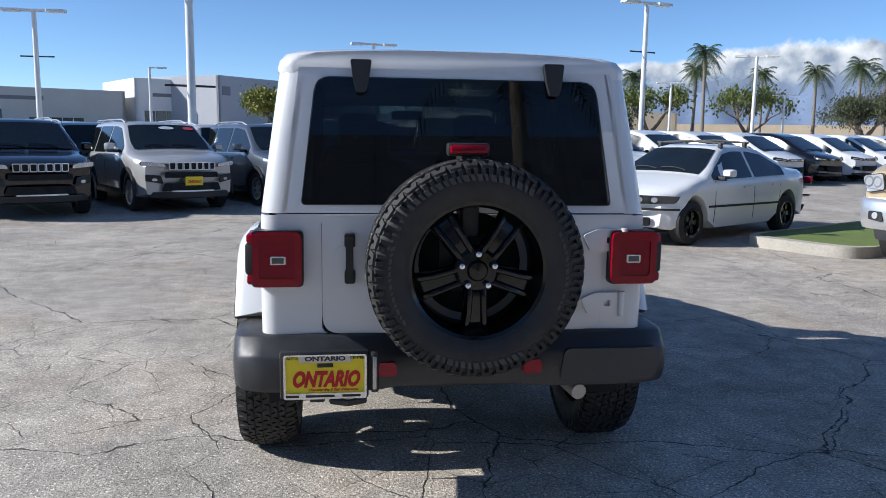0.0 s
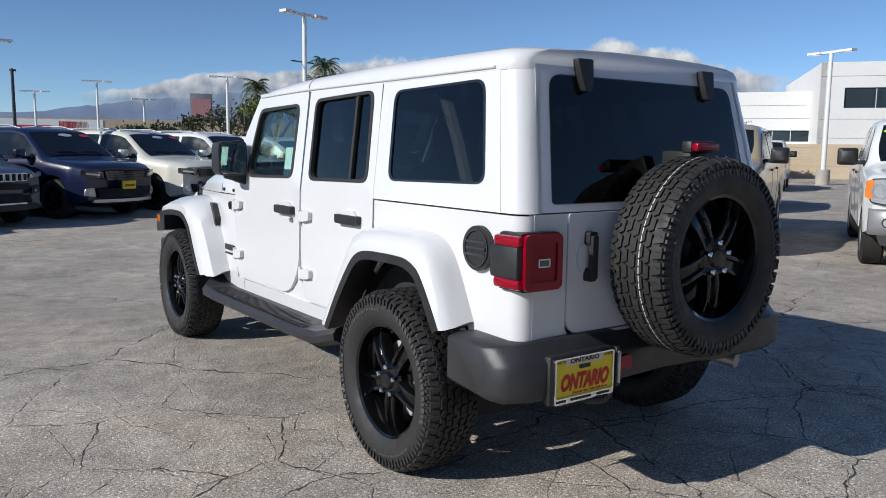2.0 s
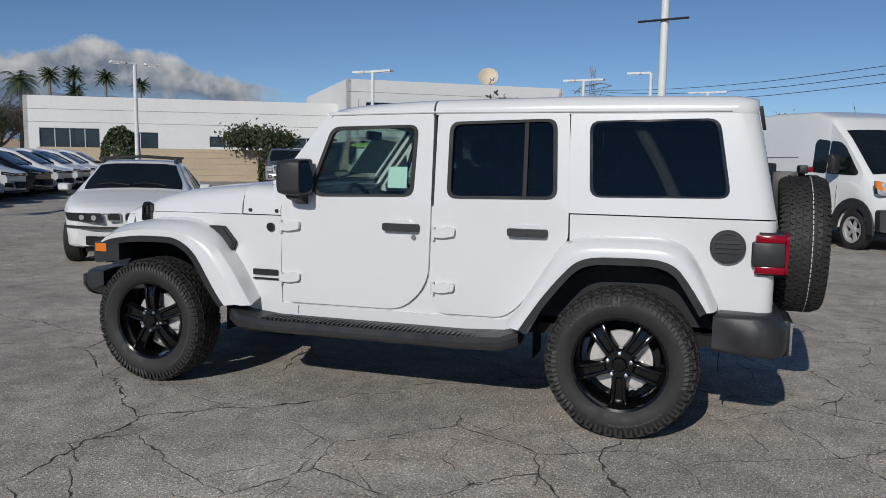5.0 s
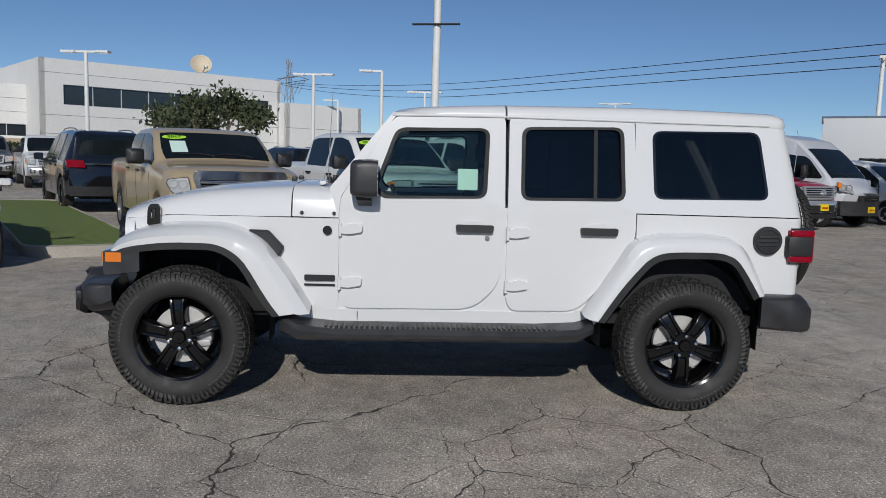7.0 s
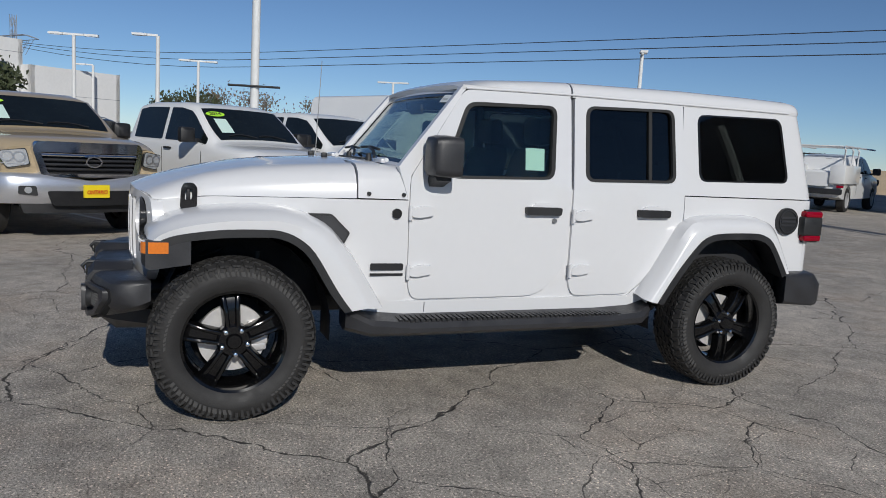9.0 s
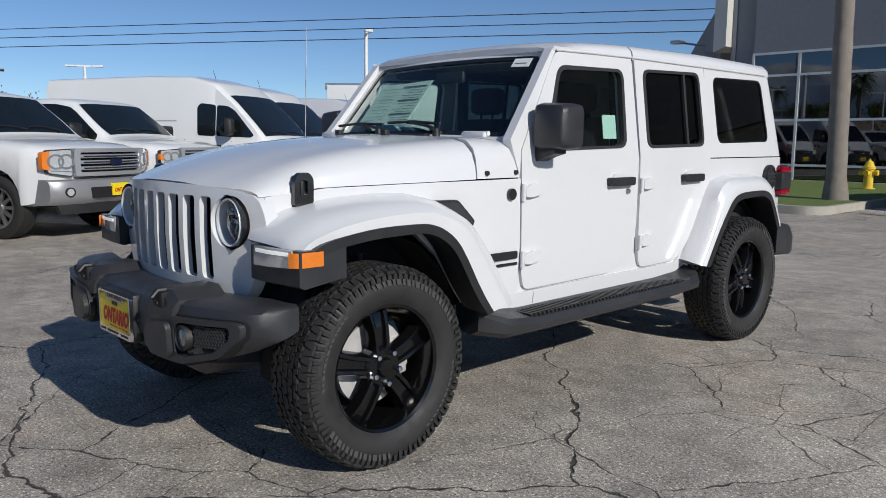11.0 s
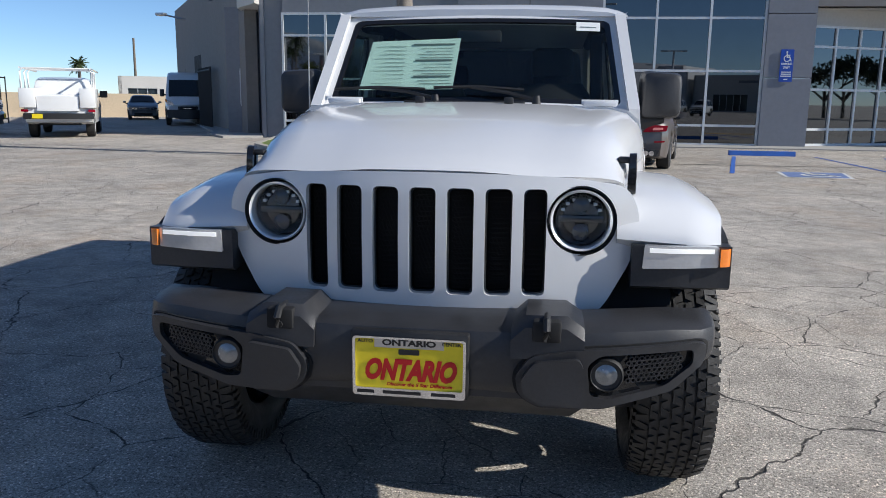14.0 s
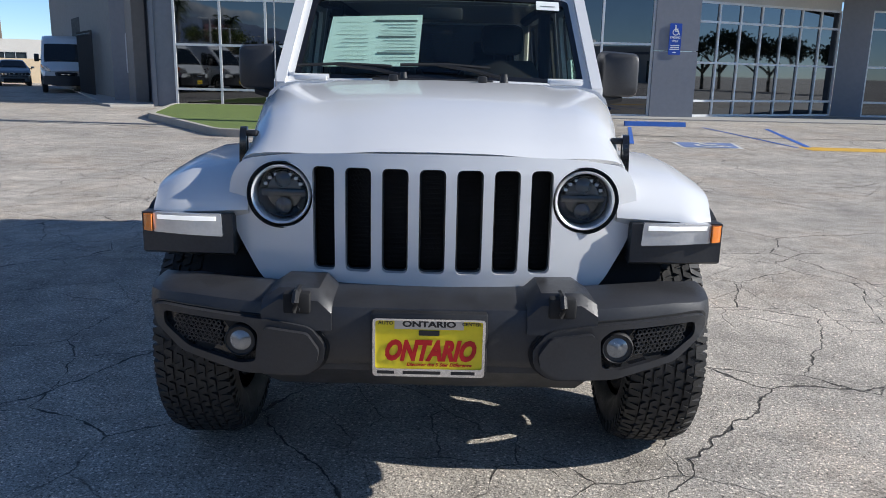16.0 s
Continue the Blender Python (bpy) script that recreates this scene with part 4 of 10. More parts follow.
for s in (-1, 1):
    bm = bmnew()
    loft(bm, flare(FP, FQ, s, 0.918, 0.022))
    part("front_wing", bm, WHITE, offroader)
    bm = bmnew()
    loft(bm, lining(FQ, s, 0.918, (3.0, 0.45)))
    part("arch_trim", bm, BLACK_PLASTIC, offroader)
    bm = bmnew()
    loft(bm, flare(RP, RQ, s, 0.915))
    part("rear_wing", bm, WHITE, offroader)
    bm = bmnew()
    loft(bm, lining(RQ, s, 0.915, (0.0, 0.45)))
    part("arch_trim", bm, BLACK_PLASTIC, offroader)
    # lamp block in the nose of the wing
    bm = bmnew()
    rings = []
    for x in (0.63, 0.66, 0.8, 0.88, 0.922):
        yy = 3.435 - 0.02 * smooth(0.75, 0.9, x)
        rings.append([Vector((s * x, a, c)) for a, c in ((yy - 0.2, 0.79), (yy - 0.02, 0.765), (yy, 0.775), (yy, 0.9), (yy - 0.2, 0.9))])
    loft(bm, rings)
    nose = part("wing_nose", bm, GREY_PLASTIC, offroader, "dark grey plastic nose of the wing")
    bm = bmnew()
    plate(bm, rounded([(s * 0.66, 0.83), (s * 0.884, 0.838), (s * 0.884, 0.9), (s * 0.665, 0.902)], 0.006), [], lambda u, v, d: Vector((u, 3.443 - 0.02 * smooth(0.75, 0.9, abs(u)) - d, v)), 0.02, 0.05)
    drl = part("running_lamp", bm, CLEAR_LENS, nose, "clear lamp lens with a lit white line")
    bm = bmnew()
    plate(bm, [(s * 0.68, 0.88), (s * 0.87, 0.88), (s * 0.87, 0.893), (s * 0.68, 0.893)], [], lambda u, v, d: Vector((u, 3.446 - 0.02 * smooth(0.75, 0.9, abs(u)) - d, v)), 0.003, 0.03)
    part("light_line", bm, glow("running_light", (1.0, 0.98, 0.94), 0.35), drl)
    bm = bmnew()
    loft(bm, [[Vector((s * x, y, z)) for x, y in ((0.886, 3.41), (0.886, 3.4365), (0.905, 3.429), (0.919, 3.415), (0.9245, 3.395), (0.9245, 3.315), (0.91, 3.315))] for z in (0.842, 0.847, 0.89, 0.895)])
    part("amber_marker", bm, AMBER, nose, "amber side marker")
    # vent in the wing, and lettering bars on the cowl side
    bm = bmnew()
    plate(bm, rounded([(2.635, 1.03), (2.515, 1.03), (2.42, 0.935), (2.455, 0.87)], 0.012), [], on_side(s, 0.03), 0.04)
    vent = part("wing_vent", bm, BLACK_PLASTIC, offroader)
    bm = bmnew()
    plate(bm, rounded([(2.60, 1.02), (2.518, 1.02), (2.432, 0.932), (2.457, 0.888)], 0.01), [], on_side(s, 0.034), 0.006)
    part("vent_mesh", bm, GREY_PLASTIC, vent)
    bm = bmnew()
    plate(bm, rounded([(2.30, 0.735), (2.118, 0.735), (2.118, 0.772), (2.30, 0.772)], 0.01), [], on_side(s, 0.005), 0.005)
    part("badge_bar", bm, BLACK_INK, offroader)
    bm = bmnew()
    plate(bm, [(2.30, 0.705), (2.118, 0.705), (2.118, 0.718), (2.30, 0.718)], [], on_side(s, 0.004), 0.004)
    part("badge_bar", bm, BLACK_INK, offroader)
# fuel cap
bm = bmnew()
plate(bm, disc(-0.51, 1.045, 0.088, 36), [], on_side(-1, 0.02), 0.03)
bmesh.ops.bevel(bm, geom=[e for e in bm.edges if e.is_manifold and e.calc_face_angle(0) > 1.2], offset=0.008, segments=2, affect="EDGES")
cap = part("fuel_door", bm, BLACK_PLASTIC, offroader, "round black ribbed fuel door")
bm = bmnew()
plate(bm, disc(-0.51, 1.045, 0.074, 32), [disc(-0.51, 1.045, 0.068, 32)], on_side(-1, 0.026), 0.01)
for z in (1.02, 1.045, 1.07):
    plate(bm, rounded([(-0.57, z - 0.006), (-0.45, z - 0.006), (-0.45, z + 0.006), (-0.57, z + 0.006)], 0.003), [], on_side(-1, 0.027), 0.01)
part("cap_rib", bm, GREY_PLASTIC, cap)


# bumpers
def bumper(stations, front):
    rings = []
    for x, yo, yi, z0, z1, ch in stations:
        sg = 1 if front else -1
        rings.append([Vector((x, a, c)) for a, c in ((yi, z0 + 0.02), (yo - sg * 0.06, z0), (yo - sg * 0.012, z0 + ch), (yo, z0 + ch + 0.03), (yo, z1 - 0.045), (yo - sg * 0.014, z1 - 0.014), (yo - sg * 0.045, z1), (yi, z1 + 0.005))])
    return rings


half = [(0.0, 3.682, 3.46, 0.475, 0.69, 0.03), (0.2, 3.68, 3.46, 0.475, 0.69, 0.03), (0.28, 3.676, 3.46, 0.47, 0.69, 0.03), (0.45, 3.668, 3.46, 0.468, 0.693, 0.03), (0.6, 3.645, 3.44, 0.49, 0.7, 0.03),
        (0.72, 3.615, 3.42, 0.52, 0.705, 0.03), (0.80, 3.585, 3.40, 0.55, 0.7, 0.03), (0.84, 3.545, 3.39, 0.575, 0.7, 0.025), (0.855, 3.50, 3.39, 0.59, 0.69, 0.02)]
bm = bmnew()
half = [(x * 1.022, *r) for x, *r in half]
loft(bm, bumper([(-x, *r) for x, *r in reversed(half[1:])] + half, True))
fb = part("front_bumper", bm, GREY_PLASTIC, offroader, "dark grey moulded plastic bumper")


def bump_y(x):
    return interp([(h[0], h[1]) for h in half], abs(x))


def on_bumper(out=0.0):
    return lambda u, v, d: Vector((u, bump_y(u) + out - d, v))


for s in (-1, 1):
    pod = [(s * 0.30, 0.565), (s * 0.345, 0.622), (s * 0.45, 0.64), (s * 0.80, 0.662), (s * 0.832, 0.655), (s * 0.83, 0.605), (s * 0.74, 0.525), (s * 0.55, 0.475), (s * 0.36, 0.474), (s * 0.31, 0.51)]
    hole = [(s * 0.50, 0.60), (s * 0.535, 0.628), (s * 0.795, 0.642), (s * 0.795, 0.60), (s * 0.715, 0.54), (s * 0.56, 0.503), (s * 0.51, 0.51)]
    bm = bmnew()
    plate(bm, rounded(pod, 0.02), [rounded(hole, 0.015)], on_bumper(0.028), 0.06, 0.06)
    bmesh.ops.bevel(bm, geom=[e for e in bm.edges if e.is_manifold and e.calc_face_angle(0) > 1.2], offset=0.007, segments=2, affect="EDGES")
    podo = part("bumper_pod", bm, GREY_PLASTIC, fb)
    bm = bmnew()
    plate(bm, rounded([(s * 0.318, 0.558), (s * 0.352, 0.608), (s * 0.475, 0.622), (s * 0.488, 0.6), (s * 0.498, 0.51), (s * 0.48, 0.488), (s * 0.37, 0.486), (s * 0.325, 0.518)], 0.012), [], on_bumper(0.047), 0.03, 0.06)
    bmesh.ops.bevel(bm, geom=[e for e in bm.edges if e.is_manifold and e.calc_face_angle(0) > 1.2], offset=0.014, segments=3, affect="EDGES")
    part("pod_face", bm, GREY_PLASTIC, podo)
    # Near-black sheet behind the pod stands in for the shaded gap round it.
    bm = bmnew()
    plate(bm, rounded(grow(pod, 0.011), 0.025), [], on_bumper(0.006), 0.03, 0.06)
    part("pod_gap_shade", bm, DARK, podo)
    bm = bmnew()
    plate(bm, rounded(hole, 0.012), [disc(s * 0.553, 0.572, 0.048, 24)], on_bumper(0.006), 0.012, 0.06)
    part("lamp_surround", bm, GLOSS_BLACK, podo)
    bm = bmnew()
    lathe(bm, [(-0.02, 0.05), (0.03, 0.048), (0.036, 0.044), (0.03, 0.041), (0.024, 0.0)], "y", 24, (s * 0.553, bump_y(0.553) - 0.004, 0.572))
    fog = part("fog_lamp", bm, BLACK_PLASTIC, podo)
    bm = bmnew()
    lathe(bm, [(0.022, 0.041), (0.032, 0.026), (0.036, 0.0)], "y", 20, (s * 0.553, bump_y(0.553) - 0.004, 0.572))
    part("fog_lens", bm, FOG_LENS, fog)
    bm = bmnew()
    for j in range(6):
        for i in range(11):
            x, z = 0.615 + i * 0.0145 + (0.007 if j % 2 else 0), 0.553 + j * 0.0125 + i * 0.0012
            if x < 0.765 and z > 0.503 + (x - 0.56) * 0.32:
                plate(bm, disc(s * x, z, 0.0078, 6), [disc(s * x, z, 0.0052, 6)], on_bumper(0.016), 0.008)
    part("pod_mesh", bm, GREY_PLASTIC, podo)
    bm = bmnew()                                             # raised mount of the tow hook
    rings = []
    for x, zt in ((0.285, 0.69), (0.325, 0.728), (0.44, 0.73), (0.49, 0.697)):
        rings.append([Vector((s * x, a, c)) for a, c in ((3.47, 0.67), (3.69, 0.61), (3.683, zt - 0.03), (3.655, zt), (3.47, zt))])
    loft(bm, rings)
    hump = part("hook_mount", bm, GREY_PLASTIC, fb)
    bm = bmnew()
    box(bm, *sorted((s * 0.345, s * 0.425)), 3.60, 3.694, 0.66, 0.722, 0.008)
    part("hook_pocket", bm, DARK, hump)
    bm = bmnew()
    tube(bm, [(s * 0.385, 3.62, 0.675), (s * 0.385, 3.70, 0.675), (s * 0.385, 3.712, 0.70), (s * 0.385, 3.69, 0.722), (s * 0.385, 3.63, 0.722)], 0.011, 8)
    part("tow_hook", bm, BLACK_PLASTIC, hump)
bm = bmnew()
loft(bm, [[Vector((x, a, c)) for a, c in ((3.25, 0.40), (3.55, z), (3.66, 0.48), (3.66, 0.5), (3.25, 0.5))] for x, z in ((-0.54, 0.45), (-0.46, 0.39), (0.46, 0.39), (0.54, 0.45))])
part("skid_plate", bm, GREY_PLASTIC, fb)


def plate_sign(parent, f, w, h, big=True):
    """A dealer plate: chrome frame, yellow board, lettering."""
    bm = bmnew()
    o = rounded([(-w / 2, -h / 2), (w / 2, -h / 2), (w / 2, h / 2), (-w / 2, h / 2)], 0.012)
    i = rounded([(-w / 2 + 0.008, -h / 2 + 0.024), (w / 2 - 0.008, -h / 2 + 0.024), (w / 2 - 0.008, h / 2 - 0.006), (-w / 2 + 0.008, h / 2 - 0.006)], 0.008)
    plate(bm, o, [i], lambda u, v, d: f(u, v, 0.010 - d), 0.012)
    fr = part("plate_frame", bm, CHROME, parent, "chrome plate frame with small print")
    bm = bmnew()
    plate(bm, i, [], lambda u, v, d: f(u, v, 0.004 - d), 0.006)
    bd = part("dealer_plate", bm, YELLOW, parent, "yellow dealer plate with red and black lettering")
    bm = bmnew()
    text_mesh(bm, "ONTARIO", 0.082, lambda u, v: f(u, v - 0.012, 0.0062), 0.265 * w / 0.326, 0.3, 0.055)
    part("lettering", bm, RED_INK, bd)
    bm = bmnew()
    plate(bm, [(-0.1, h / 2 - 0.032), (0.1, h / 2 - 0.032), (0.1, h / 2 - 0.006), (-0.1, h / 2 - 0.006)], [], lambda u, v, d: f(u, v, 0.0055), 0.0)
    part("plate_band", bm, SILVER, bd)
    bm = bmnew()
    text_mesh(bm, "ONTARIO", 0.024, lambda u, v: f(u, v + h / 2 - 0.017, 0.0065), 0.155, 0.0, 0.045)
    part("lettering", bm, BLACK_INK, bd)
    for words, u0 in (("AUTO", -0.125), ("CENTER", 0.122)):
        bm = bmnew()
        text_mesh(bm, words, 0.014, lambda u, v: f(u + u0, v + h / 2 - 0.013, 0.0112), 0.045 if words == "AUTO" else 0.055)
        part("lettering", bm, BLACK_INK, fr)
    for u0, v0, ww, hh, mm in ((0.0, h / 2 - 0.043, 0.06, 0.016, BLACK_INK),):
        bm = bmnew()
        plate(bm, rounded([(u0 - ww / 2, v0 - hh / 2), (u0 + ww / 2, v0 - hh / 2), (u0 + ww / 2, v0 + hh / 2), (u0 - ww / 2, v0 + hh / 2)], 0.003), [], lambda u, v, d: f(u, v, 0.0062), 0.0)
        part("print_bar", bm, mm, bd)
    bm = bmnew()
    text_mesh(bm, "Discover the 5 Star Difference", 0.014, lambda u, v: f(u + 0.03, v - h / 2 + 0.036, 0.0062), 0.19, 0.25)
    part("lettering", bm, RED_INK, bd)
    for u0, ww in ((-0.125, 0.05), (-0.02, 0.11), (0.1, 0.07)):
        bm = bmnew()
        plate(bm, [(u0 - ww / 2, -h / 2 + 0.008), (u0 + ww / 2, -h / 2 + 0.008), (u0 + ww / 2, -h / 2 + 0.017), (u0 - ww / 2, -h / 2 + 0.017)], [], lambda u, v, d: f(u, v, 0.0112), 0.0)
        part("print_bar", bm, BLACK_INK, fr)


bm = bmnew()
box(bm, -0.17, 0.17, 3.66, 3.7, 0.478, 0.672, 0.008)
holder = part("plate_holder", bm, BLACK_PLASTIC, fb)
plate_sign(fb, lambda u, v, o: Vector((-u, 3.702 + o, 0.571 + v)), 0.326, 0.176)

halfr = [(0.0, -0.80, -0.6, 0.5, 0.695, 0.03), (0.25, -0.805, -0.6, 0.495, 0.70, 0.03), (0.33, -0.828, -0.6, 0.49, 0.715, 0.03), (0.6, -0.828, -0.58, 0.488, 0.715, 0.03), (0.76, -0.818, -0.5, 0.488, 0.713, 0.03),
         (0.845, -0.79, -0.46, 0.49, 0.71, 0.03), (0.878, -0.745, -0.455, 0.5, 0.70, 0.025), (0.89, -0.70, -0.455, 0.515, 0.69, 0.02)]
bm = bmnew()
rings = []
for x, yo, yi, z0, z1, ch in [(-x, *r) for x, *r in reversed(halfr[1:])] + halfr:
    rings.append([Vector((x, a, c)) for a, c in ((yi, z0 + 0.02), (yo + 0.05, z0), (yo + 0.012, z0 + 0.012), (yo, z0 + 0.035), (yo - 0.002, z1 - 0.075), (yo + 0.008, z1 - 0.062), (yo + 0.052, z1 - 0.008), (yo + 0.07, z1), (yi, z1 + 0.004))])
loft(bm, rings)
rb = part("rear_bumper", bm, GREY_PLASTIC, offroader, "dark grey moulded plastic bumper")
bm = bmnew()
plate(bm, rounded([(0.40, 0.525), (0.80, 0.525), (0.82, 0.56), (0.82, 0.655), (0.42, 0.66)], 0.03), [], lambda u, v, d: Vector((u, interp([(a, c) for a, c, *_ in halfr], abs(u)) - 0.016 + d, v)), 0.04, 0.08)
bmesh.ops.bevel(bm, geom=[e for e in bm.edges if e.is_manifold and e.calc_face_angle(0) > 1.2], offset=0.009, segments=2, affect="EDGES")
part("bumper_pod", bm, GREY_PLASTIC, rb)
for s in (-1, 1):
    bm = bmnew()
    x0 = s * 0.29
    plate(bm, rounded([(x0 - 0.037, 0.562), (x0 + 0.037, 0.562), (x0 + 0.04, 0.6), (x0 + 0.03, 0.618), (x0 - 0.035, 0.615)], 0.008), [], lambda u, v, d: Vector((u, -0.838 + d, v)), 0.04)
    part("reflector", bm, RED_LENS, rb, "small red rear reflector")
bm = bmnew()
box(bm, -0.70, -0.36, -0.838, -0.80, 0.478, 0.668, 0.01)
box(bm, -0.352, -0.322, -0.846, -0.80, 0.50, 0.66, 0.008)
part("plate_holder", bm, BLACK_PLASTIC, rb)
bm = bmnew()
box(bm, -0.346, -0.33, -0.852, -0.84, 0.515, 0.645, 0.004)
part("plate_light", bm, SILVER, rb)
plate_sign(rb, lambda u, v, o: Vector((-0.527 + u, -0.840 - o, 0.570 + v)), 0.316, 0.176)
bm = bmnew()
tube(bm, [(-0.50, -0.72, 0.48), (-0.50, -0.84, 0.47), (-0.44, -0.86, 0.468), (-0.38, -0.84, 0.47), (-0.38, -0.72, 0.48)], 0.014, 8)
part("tow_loop", bm, BLACK_PLASTIC, rb)
bm = bmnew()
box(bm, -0.59, -0.53, -0.80, -0.70, 0.45, 0.5, 0.008)
part("wiring_socket", bm, BLACK_PLASTIC, rb)
bm = bmnew()
tube(bm, [(0.42, -0.45, 0.49), (0.46, -0.66, 0.488), (0.49, -0.82, 0.472)], 0.032, 14)
part("exhaust_tip", bm, STEEL, offroader, "bare steel exhaust tip")
bm = bmnew()
rings = [[Vector((x, a, c)) for a, c in ((-0.60, 0.44), (-0.44, 0.43), (-0.42, 0.52), (-0.62, 0.52))] for x in (-0.2, 0.38)]
loft(bm, rings)
part("silencer", bm, BLACK_PLASTIC, offroader)

# wheels and the spare
for s in (-1, 1):
    for y in (0.0, 3.005):
        jeep_wheel(offroader, pose(s * 0.798, y, 0.402, (-5 if y else 36) * (1 if s > 0 else -1), 0, 0 if s > 0 else 180))
spare = jeep_wheel(offroader, pose(0.03, -0.918, 1.006, 36, 0, -90))
for o in [o for o in spare.children if o.name.startswith("brake_")]:
    bpy.data.objects.remove(o)
bm = bmnew()
for x0, w_ in ((0.036, 0.002),):
    for k in range(84):
        a, da = 2 * math.pi * (k + 0.4) / 84, math.pi / 84 * 0.78
        bm.faces.new([bm.verts.new((x, 0.4062 * math.cos(t), 0.4062 * math.sin(t))) for x, t in ((x0 - w_, a - da), (x0 + w_, a - da), (x0 + w_, a + da), (x0 - w_, a + da))])
part("tread_stripe", bm, SILVER_PAINT, spare, "pale factory stripe on the new tread")
bm = bmnew()
box(bm, -0.1, 0.12, -0.86, -0.75, 0.90, 1.12, 0.02)
box(bm, -0.02, 0.045, -0.93, -0.75, 1.12, 1.43, 0.012)
carrier = part("spare_carrier", bm, BLACK_PLASTIC, offroader)
bm = bmnew()
box(bm, -0.07, 0.07, -0.965, -0.93, 1.428, 1.46, 0.008)
part("brake_lamp", bm, RED_LENS, carrier, "high red brake lamp above the spare")
bm = bmnew()
box(bm, -0.078, 0.078, -0.94, -0.89, 1.42, 1.468, 0.01)
part("lamp_housing", bm, BLACK_PLASTIC, carrier)

# side steps, underbody
for s in (-1, 1):
    bm = bmnew()
    rings = []
    for y, z0, z1, xo in ((0.56, 0.44, 0.53, 0.86), (0.66, 0.412, 0.5, 0.93), (0.9, 0.408, 0.487, 0.945), (2.1, 0.402, 0.482, 0.945), (2.32, 0.402, 0.5, 0.935), (2.44, 0.42, 0.545, 0.84)):
        rings.append([Vector((s * x, y, z)) for x, z in ((0.70, z0 + 0.02), (xo - 0.05, z0), (xo, z0 + 0.025), (xo + 0.004, z1 - 0.03), (xo - 0.02, z1 - 0.004), (0.77, z1 + 0.012), (0.70, z1 + 0.012))])
    loft(bm, rings)
    step = part("side_step", bm, GREY_PLASTIC, offroader, "dark grey ribbed running board")
    bm = bmnew()
    for k in range(46):
        y = 0.80 + k * 0.03
        box(bm, *sorted((s * 0.80, s * 0.915)), y, y + 0.016, 0.48, 0.4945)
    part("step_rib", bm, BLACK_PLASTIC, step)
for s in (-1, 1):
    bm = bmnew()
    box(bm, *sorted((s * 0.38, s * 0.50)), -0.62, 3.4, 0.46, 0.58, 0.02)
    part("chassis_rail", bm, BLACK_PLASTIC, offroader)
bm = bmnew()
box(bm, -0.72, 0.72, -0.62, 2.3, 0.50, 0.56)
part("floor_pan", bm, DARK, offroader)
for y in (0.0, 3.005):
    bm = bmnew()
    cyl(bm, (-0.68, y, 0.402), (0.68, y, 0.402), 0.042, n=14)
    bmesh.ops.create_uvsphere(bm, u_segments=14, v_segments=8, radius=0.125, matrix=Matrix.Translation((0.12 if y else 0, y, 0.402)))
    part("axle", bm, BLACK_PLASTIC, offroader)
    for s in (-1, 1):
        bm = bmnew()
        tube(bm, [(s * 0.52 + 0.055 * math.cos(a * 1.0), y + 0.09 + 0.055 * math.sin(a), 0.45 + 0.016 * a) for a in np.linspace(0, 26, 70)], 0.009, 6)
        cyl(bm, (s * 0.56, y - 0.12, 0.36), (s * 0.52, y - 0.15, 0.8), 0.028, n=10)
        part("coil_spring", bm, BLACK_PLASTIC, offroader)
for s in (-1, 1):                                            # wheel wells
    for y in (0.0, 3.0):
        bm = bmnew()
        rings = []
        for a in np.linspace(-0.15, math.pi + 0.15, 13):
            c, sn = math.cos(a), math.sin(a)
            rings.append([Vector((s * x, y + (0.5 if c < 0 or not y else 0.36) * c, 0.43 + 0.5 * sn)) for x in (0.54, 0.77)])
        loft(bm, rings, False, False)
        box(bm, *sorted((s * 0.53, s * 0.54)), y - 0.5, y + (0.30 if y else 0.5), 0.5, 1.0)
        part("wheel_well", bm, DARK, offroader)
bm = bmnew()
box(bm, -0.5, 0.5, 2.45, 3.3, 0.55, 1.02)
part("engine_block", bm, DARK, offroader)

# mirrors, aerial
for s in (-1, 1):
    bm = bmnew()
    rings = []
    for y, g in ((2.03, 0.78), (2.02, 0.9), (1.985, 0.98), (1.92, 1.0), (1.875, 0.97)):
        cx, cz, hw, hh = 0.868, 1.355, 0.096 * g, 0.113 * g
        rings.append([Vector((s * (cx + u), y, cz + v)) for u, v in rounded([(-hw, -hh), (hw, -hh * 0.95), (hw, hh * 0.9), (-hw * 0.95, hh)], 0.035, 3)])
    loft(bm, rings)
    mir = part("door_mirror", bm, GREY_PLASTIC, offroader, "large square dark grey door mirror")
    bm = bmnew()
    plate(bm, rounded([(s * 0.783, 1.254), (s * 0.952, 1.258), (s * 0.952, 1.45), (s * 0.786, 1.458)], 0.03), [], lambda u, v, d: Vector((u, 1.8735 - 0.002 + d, v)), 0.004)
    part("mirror_glass", bm, mat("mirror_glass", (0.8, 0.82, 0.83), 0.02, metal=1.0, vary=0.01), mir)
    bm = bmnew()
    rings = []
    for x, zc, hz in ((0.73, 1.235, 0.045), (0.78, 1.225, 0.035), (0.84, 1.235, 0.022), (0.89, 1.245, 0.018)):
        rings.append([Vector((s * x, a, c)) for a, c in ((1.91, zc - hz), (1.99, zc - hz), (2.0, zc), (1.99, zc + hz), (1.91, zc + hz))])
    loft(bm, rings)
    part("mirror_arm", bm, BLACK_PLASTIC, mir)
bm = bmnew()
tube(bm, [(0.72, 2.30, 1.12), (0.722, 2.30, 1.17), (0.725, 2.29, 1.5), (0.728, 2.27, 1.95)], 0.005, 6, 0.002)
cyl(bm, (0.72, 2.30, 1.10), (0.72, 2.30, 1.15), 0.018, 0.012, 10)
